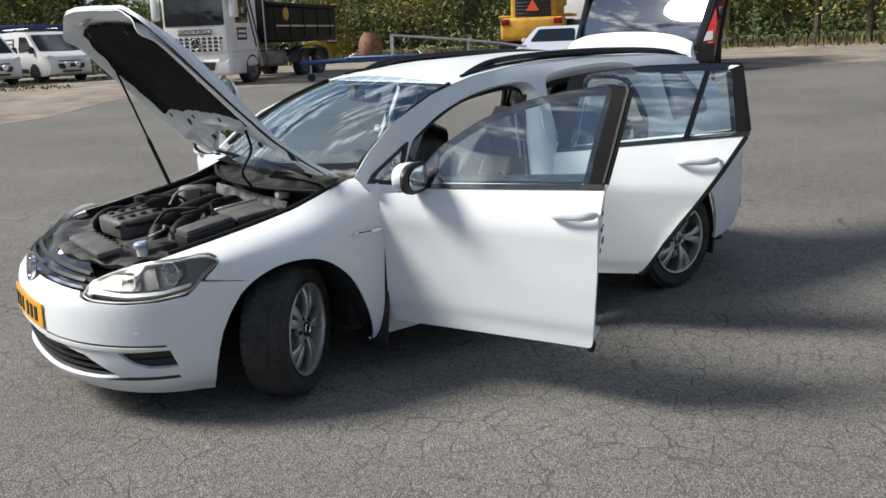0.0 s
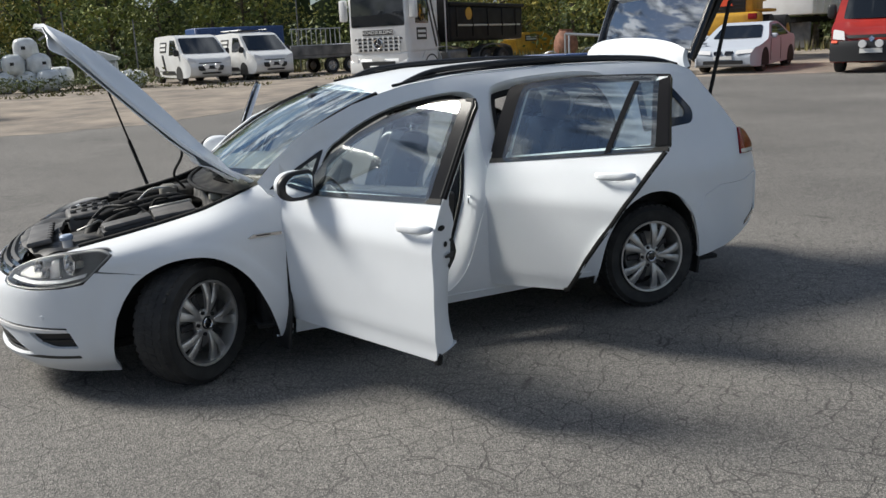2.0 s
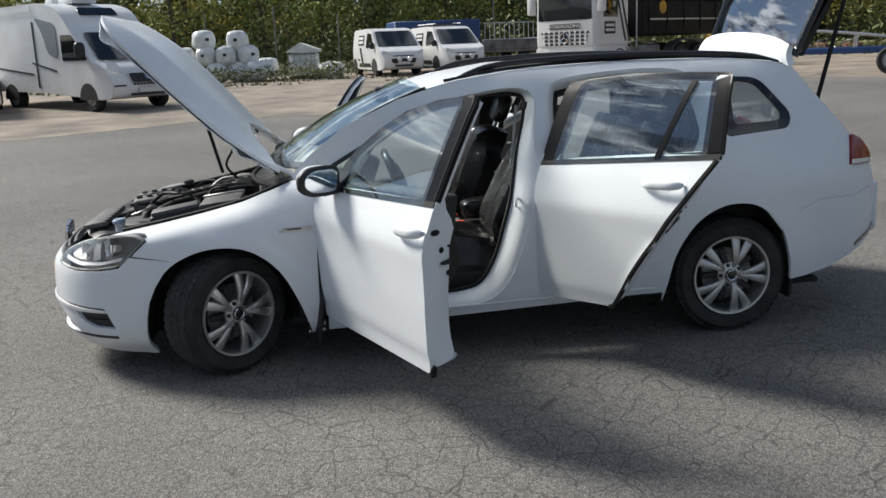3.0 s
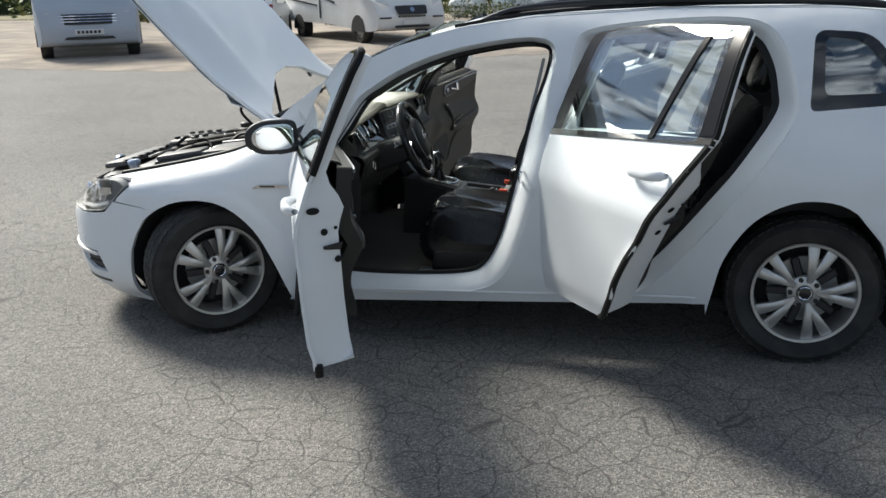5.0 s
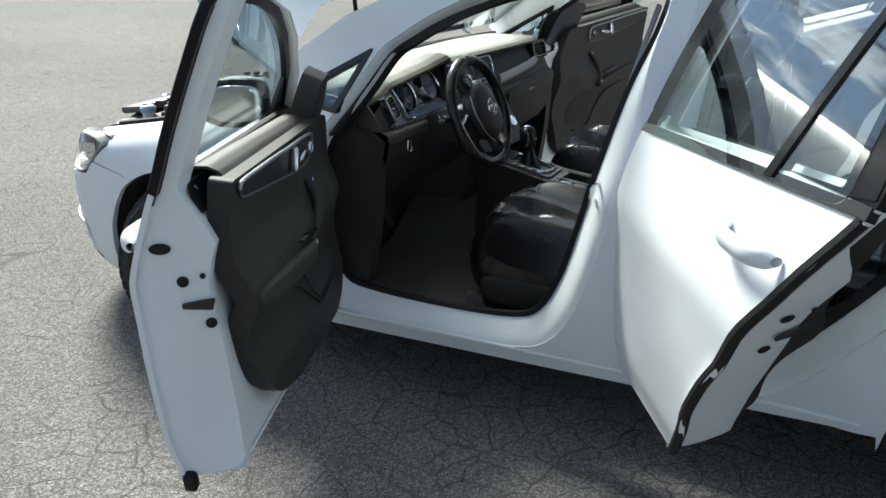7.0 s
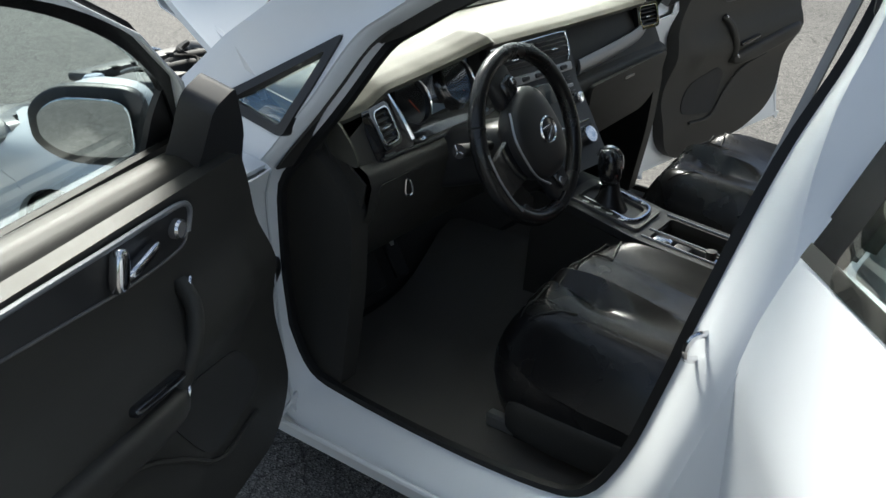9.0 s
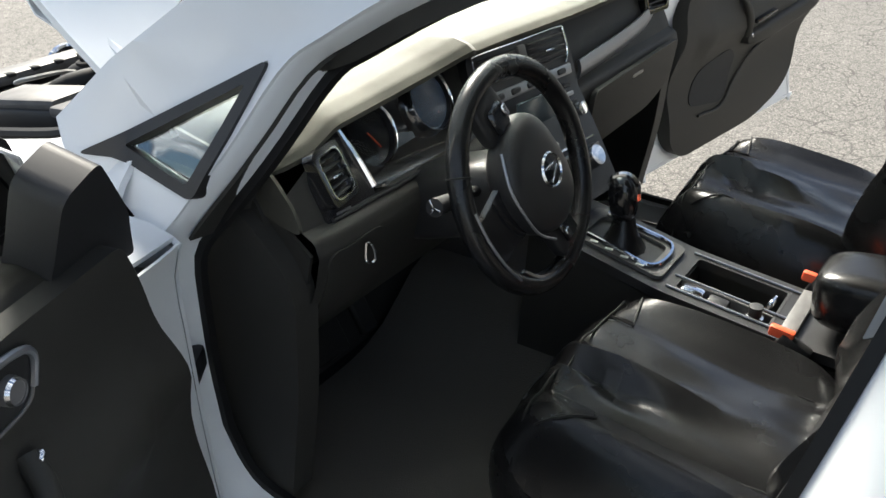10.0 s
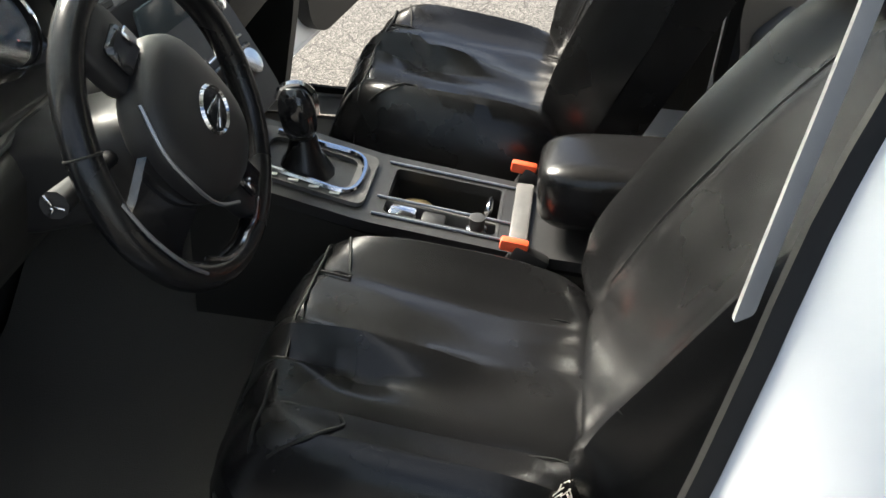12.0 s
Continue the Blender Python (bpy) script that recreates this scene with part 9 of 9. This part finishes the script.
def estate_rear(x, y, heading):
    """Origin below the tail; the rear faces back along -x."""
    v = parked("parked_estate", "white estate car parked with its tail to the yard", "car", x, y, heading)
    P = fillet([(0.0, 0.40, 0.08), (-0.03, 0.70, 0.1), (0.12, 1.0, 0.08), (0.55, 1.42, 0.2), (1.6, 1.48, 0.3), (2.6, 1.40, 0.2), (3.3, 0.98, 0.1), (4.4, 0.75, 0.2), (4.55, 0.4, 0.1), (4.3, 0.22), (0.2, 0.24)])
    b, w = shell(P, 0.90, v, "car_body", TRUCK_PAINT, 0.76, 0.9, 0.14)
    close_sides(P, w, v, "car_side", TRUCK_PAINT)
    rx = lambda yy, z: -0.03 + 0.14 * yy * yy + max(0, z - 0.75) * 0.32
    front_piece(v, "rear_window", [(-0.66, 1.06, 0.05), (-0.56, 1.38, 0.07), (0.56, 1.38, 0.07), (0.66, 1.06, 0.05)], lambda yy, z: 0.17 + (z - 1.05) * 0.92 + 0.10 * yy * yy - 0.02, DARKGLASS)
    front_piece(v, "number_plate", [(-0.26, 0.70), (-0.26, 0.81), (0.26, 0.81), (0.26, 0.70)], lambda yy, z: rx(yy, z) - 0.02, PLATE_W)
    front_piece(v, "bumper_insert", [(-0.75, 0.34, 0.04), (-0.78, 0.46, 0.03), (0.78, 0.46, 0.03), (0.75, 0.34, 0.04)], lambda yy, z: rx(yy, z) - 0.015, BLACK)
    for sg in (-1, 1):
        front_piece(v, "tail_lamp", [(sg * 0.50, 0.88, 0.02), (sg * 0.52, 0.98, 0.02), (sg * 0.84, 1.0, 0.03), (sg * 0.84, 0.90, 0.03)], lambda yy, z: rx(yy, z) - 0.02, REDLAMP)
        for xx in (0.95, 3.6):
            road_wheel(v, xx, sg * 0.78, 0.32, 0.21)
    side_piece(v, w, "side_glass", [(0.65, 1.02, 0.05), (0.85, 1.32, 0.08), (2.5, 1.32, 0.1), (2.95, 1.0, 0.05)], DARKGLASS)
    for xx in (0.95, 3.6):
        side_piece(v, w, "arch_shadow", arc(xx, 0.32, 0.38, 0.38, 0, 180, 12) + [(xx - 0.38, 0.2), (xx + 0.38, 0.2)], UNDER, 0.006)
    return v


estate_rear(-7.55, 16.4, 106)


def wheel_loader(x, y, heading):
    """Seen from the rear: origin below the counterweight."""
    v = parked("wheel_loader", "yellow wheel loader with a black engine grille, seen from behind", "loader", x, y, heading)
    part("counterweight", rbox((0.9, 2.3, 0.8), 0.15, 3, pose(0.3, 0, 1.25)), YELLOW, v)
    part("engine_hood", rbox((1.9, 1.7, 1.15), 0.15, 3, pose(1.2, 0, 2.1)), YELLOW, v)
    part("radiator_grille", rbox((0.06, 1.3, 1.1), 0.04, 2, pose(0.22, 0, 2.1)), MARK, v)
    for k in range(8):
        part("grille_slat", rbox((0.03, 1.2, 0.04), 0.01, 1, pose(0.18, 0, 1.66 + 0.125 * k)), BLACK, v)
    tri_ = part("warning_triangle", panel([(-0.24, 1.88), (0.24, 1.88), (0.0, 2.28)], lambda yy, z: Vector((0.15, yy, z)), (), 0.01, 0.2), ORANGE, v)
    part("number_plate", rbox((0.02, 0.4, 0.14), 0.01, 1, pose(0.15, 0.3, 2.62)), PLATE_W, v)
    part("cab", rbox((1.5, 1.5, 1.7), 0.12, 3, pose(2.7, 0, 2.9)), YELLOW, v)
    part("cab_glass", rbox((1.3, 1.54, 1.2), 0.06, 2, pose(2.7, 0, 3.0)), DARKGLASS, v)
    for sg in (-1, 1):
        for xx in (1.2, 4.2):
            road_wheel(v, xx, sg * 1.05, 0.78, 0.6, YELLOW)
        part("mudguard", rbox((1.3, 0.6, 0.10), 0.04, 2, pose(1.2, sg * 1.05, 1.70)), YELLOW, v)
        part("tail_lamp_box", rbox((0.12, 0.3, 0.2), 0.03, 2, pose(-0.12, sg * 0.95, 1.5)), REDLAMP, v)
    part("lift_arm", tube([(3.6, 0.6, 1.6), (5.2, 0.6, 1.5), (6.2, 0.6, 0.7)], 0.16, 8), YELLOW, v)
    return v


wheel_loader(20.1, 20.4, 38)


def boat_trailer(x, y, heading):
    v = parked("boat_trailer", "blue-framed boat trailer with raised galvanised rails", "trailer", x, y, heading)
    for sg in (-1, 1):
        part("frame_beam", rbox((5.6, 0.10, 0.16), 0.02, 1, pose(-0.4, sg * 0.55, 0.62)), BLUEPAINT, v)
        road_wheel(v, 1.4, sg * 0.95, 0.36, 0.22, GALV)
        part("keel_rail", tube([(2.2, sg * 0.5, 0.80), (0.5, sg * 0.55, 1.05), (-1.8, sg * 0.6, 1.28)], 0.04, 6), GALV, v)
        part("rail_post", tube([(-1.8, sg * 0.55, 0.66), (-1.8, sg * 0.6, 1.28)], 0.03, 6, per=1), GALV, v)
        part("rail_post", tube([(0.5, sg * 0.55, 0.66), (0.5, sg * 0.55, 1.05)], 0.03, 6, per=1), GALV, v)
    for xx in (-2.8, -1.0, 0.8, 2.2):
        part("cross_beam", rbox((0.10, 1.2, 0.10), 0.02, 1, pose(xx, 0, 0.62)), BLUEPAINT, v)
    part("axle", tube([(1.4, -0.95, 0.36), (1.4, 0.95, 0.36)], 0.05, 8, per=1), GREYSTEEL, v)
    part("drawbar", tube([(-3.2, 0, 0.60), (-4.6, 0, 0.55)], 0.07, 8, per=1), BLUEPAINT, v)
    part("jockey_wheel", lathe([(0.10, -0.03), (0.12, 0), (0.10, 0.03), (0, 0.03)], 16, pose(-4.3, 0.1, 0.12, 90, 0, 0)), RUBBER, v)
    part("jockey_post", tube([(-4.3, 0.1, 0.12), (-4.3, 0.1, 0.75)], 0.03, 6, per=1), GALV, v)
    return v


boat_trailer(14.6, 17.8, -35)


def drop_trailer(x, y, heading):
    v = parked("flatbed_trailer", "grey drop-side flatbed trailer with a caged front", "trailer", x, y, heading)
    part("deck", rbox((4.6, 2.1, 0.14), 0.02, 1, pose(0, 0, 0.72)), GREYSTEEL, v)
    for sg in (-1, 1):
        part("drop_side", rbox((4.6, 0.05, 0.42), 0.02, 1, pose(0, sg * 1.05, 0.98)), GREYSTEEL, v)
        for xx in (-0.4, 0.5):
            road_wheel(v, xx, sg * 0.9, 0.33, 0.22, GALV)
    for k in range(11):
        part("cage_bar", tube([(-2.2 + 0.22 * k, -1.05, 1.15), (-2.2 + 0.22 * k, -1.05, 1.85)], 0.018, 5, per=1), GALV, v)
    for z in (1.18, 1.85):
        part("cage_rail", tube([(-2.25, -1.05, z), (0.05, -1.05, z)], 0.025, 6, per=1), GALV, v)
    part("drawbar", tube([(2.3, 0, 0.6), (3.6, 0, 0.55)], 0.06, 6, per=1), GREYSTEEL, v)
    part("white_case", rbox((0.9, 0.6, 0.42), 0.05, 2, pose(0.2, -0.7, 1.0)), WRAP, v)
    return v


drop_trailer(9.6, 33.4, 12)


def skip_bin(x, y, heading):
    v = parked("yellow_skip", "yellow steel skip with a sloping end", "skip", x, y, heading)
    part("skip_body", prism(fillet([(-1.35, 0.1, 0.05), (-1.5, 0.95, 0.08), (-0.9, 1.30, 0.05), (0.6, 1.30, 0.05), (1.35, 0.75, 0.05), (1.1, 0.1, 0.05)]), 1.7, bevel=0.02), YELLOW, v)
    part("skip_board", rbox((0.95, 0.02, 0.34), 0.0, 1, pose(-0.35, -0.87, 0.98)), MARK, v)
    for z in (0.92, 1.04):
        part("board_bar", rbox((0.8, 0.02, 0.08), 0.0, 1, pose(-0.35, -0.878, z)), PLATE_W, v)
    for xx in (-1.2, 0.0, 1.1):
        part("skip_rib", rbox((0.08, 0.06, 0.95), 0.02, 1, pose(xx, -0.87, 0.6)), YELLOW, v)
    return v


skip_bin(23.2, 41.4, 12)
urn = parked("clay_vessel", "large rusty brown drum-shaped vessel", "vessel", 21.9, 34.6, 0)
part("vessel_body", lathe([(0.0, 0.0), (0.45, 0.02), (0.58, 0.35), (0.60, 0.70), (0.50, 1.05), (0.32, 1.28), (0.34, 1.36), (0.28, 1.36), (0.0, 1.30)], 28), RUST, urn)
for k, (dx, dy, s) in enumerate(((1.1, 0.2, 0.5), (1.9, -0.2, 0.65), (2.7, 0.3, 0.45), (3.5, 0.0, 0.6), (-0.9, 0.4, 0.4))):
    sc = parked("scrap_part", "rusty machine part lying in the weeds", "scrap", 21.9 + dx, 34.0 + dy, 40 * k, "scrap parts")
    part("scrap_block", rbox((s * 1.3, s * 0.8, s * 0.6), 0.05, 2, pose(0, 0, s * 0.3)), RUST, sc)
    part("scrap_pipe", tube([(-s, 0, s * 0.2), (0, s * 0.3, s * 0.8), (s, 0, s * 0.5)], 0.05, 6), GREYSTEEL if k % 2 else GALV, sc)
# wrapped bales
random.seed(3)
BALES = [(-2.1, 0, 0), (-1.05, 0.1, 0), (0.0, -0.1, 0), (1.05, 0.05, 0), (2.0, 0.0, 0), (-1.6, 0.2, 0.85), (-0.55, 0.1, 0.88), (0.5, 0.0, 0.85), (1.5, 0.1, 0.82), (-0.6, 0.3, 1.62), (1.0, 0.3, 1.55), (-2.6, 0.8, 0.2), (2.4, 0.7, 0.1)]
for dx, dy, dz in BALES:
    x, y = -3.15 + dx * 0.80 + 0.1 * dy + random.uniform(-0.12, 0.12), 30.8 + dy - 0.15 * dx + random.uniform(-0.15, 0.15)
    bl = thing("wrapped_bale", "round hay bale in crumpled white plastic wrap", "bale", "stacked bales", at=(x, y, rise(x, y) + dz * 0.74))
    bl.scale = [random.uniform(0.74, 0.88)] * 3
    bl.rotation_euler = (0, 0, radians(random.uniform(-25, 25)))
    sd = random.uniform(0, 50)
    part("bale_wrap", pillow((0.98, 0.95, 0.92), 0.72, pose(0, 0, 0.46), shape=lambda x_, y_, z_: tuple(c * (1 + 0.10 * noise.noise((x_ * 2 + sd, y_ * 2, z_ * 2))) for c in (x_, y_, z_))), WRAP, bl)
    part("bale_label", rbox((0.16, 0.02, 0.13), 0.0, 1, pose(random.uniform(-0.1, 0.1), -0.49, 0.5)), MARK, bl)
# water tank in a cage with a white cover
ib = parked("caged_tank", "white plastic tank in a steel cage under a sheet", "tank", 0.25, 30.9, -8)
ib.scale = (0.95, 0.95, 0.85)
part("tank", rbox((1.1, 1.0, 0.95), 0.08, 3, pose(0, 0, 0.68)), WRAP, ib)
part("cover_sheet", prism([(-0.68, 1.22), (-0.1, 1.62), (0.66, 1.30), (0.62, 1.18), (-0.1, 1.16)], 1.15), WRAP, ib)
for k in range(6):
    part("cage_post", tube([(-0.58 + 0.232 * k, -0.53, 0.15), (-0.58 + 0.232 * k, -0.53, 1.18)], 0.015, 5, per=1), GALV, ib)
for k in range(4):
    part("cage_rail", tube([(-0.6, -0.53, 0.25 + 0.28 * k), (0.6, -0.53, 0.25 + 0.28 * k)], 0.015, 5, per=1), GALV, ib)
part("pallet", rbox((1.2, 1.0, 0.14), 0.02, 1, pose(0, 0, 0.08)), BARK, ib)
hp = parked("plastic_heap", "crumpled heap of white plastic sheet", "plastic sheet", 1.3, 31.5, 0)
part("heap_sheet", pillow((1.1, 0.8, 0.7), 0.9, pose(0, 0, 0.25), shape=lambda x_, y_, z_: tuple(c * (1 + 0.35 * noise.noise((x_ * 3, y_ * 3, z_ * 3 + 5))) for c in (x_, y_, z_))), WRAP, hp)
# sign with a lot number, poles, blue board behind the vans
sgn = parked("lot_sign", "white board with a black lot number on a post", "sign", -8.75, 20.3, -60)
part("sign_post", tube([(0, 0, 0), (0, 0, 1.9)], 0.03, 8, per=1), GALV, sgn)
bd_ = part("sign_board", rbox((0.03, 0.74, 0.52), 0.01, 1, pose(0.03, 0, 1.85)), PLATE_W, sgn)
words("15", 0.46, pose(0.052, 0, 1.85, 90, 0, 90), MARK, bd_)
for x, y, h in ((-1.0, 36.0, 3.0), (1.8, 36.5, 2.6), (9.0, 36.6, 3.4), (-4.0, 36.2, 2.8), (13.0, 37.0, 3.0)):
    po = parked("pole", "bare grey post standing among the shrubs", "pole", x, y, 0, "posts")
    part("post", tube([(0, 0, 0), (0, 0, h)], 0.03, 8, per=1), GREYSTEEL, po)
tarp = parked("blue_container", "blue steel container half hidden by shrubs", "container", 6.4, 38.6, 5)
tarp.scale = (0.9, 1, 0.86)
part("container_box", rbox((4.6, 2.2, 2.5), 0.04, 1, pose(0, 0, 1.25)), BLUEPAINT, tarp)
for k in range(22):
    part("container_rib", rbox((0.09, 0.05, 2.3), 0.01, 1, pose(-2.2 + 0.21 * k, -1.11, 1.25)), BLUEPAINT, tarp)
# white tipping semi-trailer far off
st_ = parked("tipping_trailer", "white tipping semi-trailer parked beyond the loader", "trailer", 30.5, 27.2, 25)
part("trailer_box", rbox((6.5, 2.4, 1.7), 0.06, 2, pose(0, 0, 2.3)), TRUCK_PAINT, st_)
for k in range(8):
    part("trailer_rib", rbox((0.10, 0.08, 1.6), 0.02, 1, pose(-3.0 + 0.85 * k, -1.22, 2.3)), TRUCK_PAINT, st_)
part("chassis", rbox((6.2, 0.9, 0.25), 0.03, 1, pose(0, 0, 1.25)), TIPPER, st_)
for xx in (0.6, 1.8, 3.0):
    for sg in (-1, 1):
        road_wheel(st_, xx, sg * 1.0, 0.5, 0.3, GREYSTEEL)
part("landing_leg", rbox((0.15, 1.6, 1.1), 0.03, 1, pose(-2.4, 0, 0.6)), GREYSTEEL, st_)
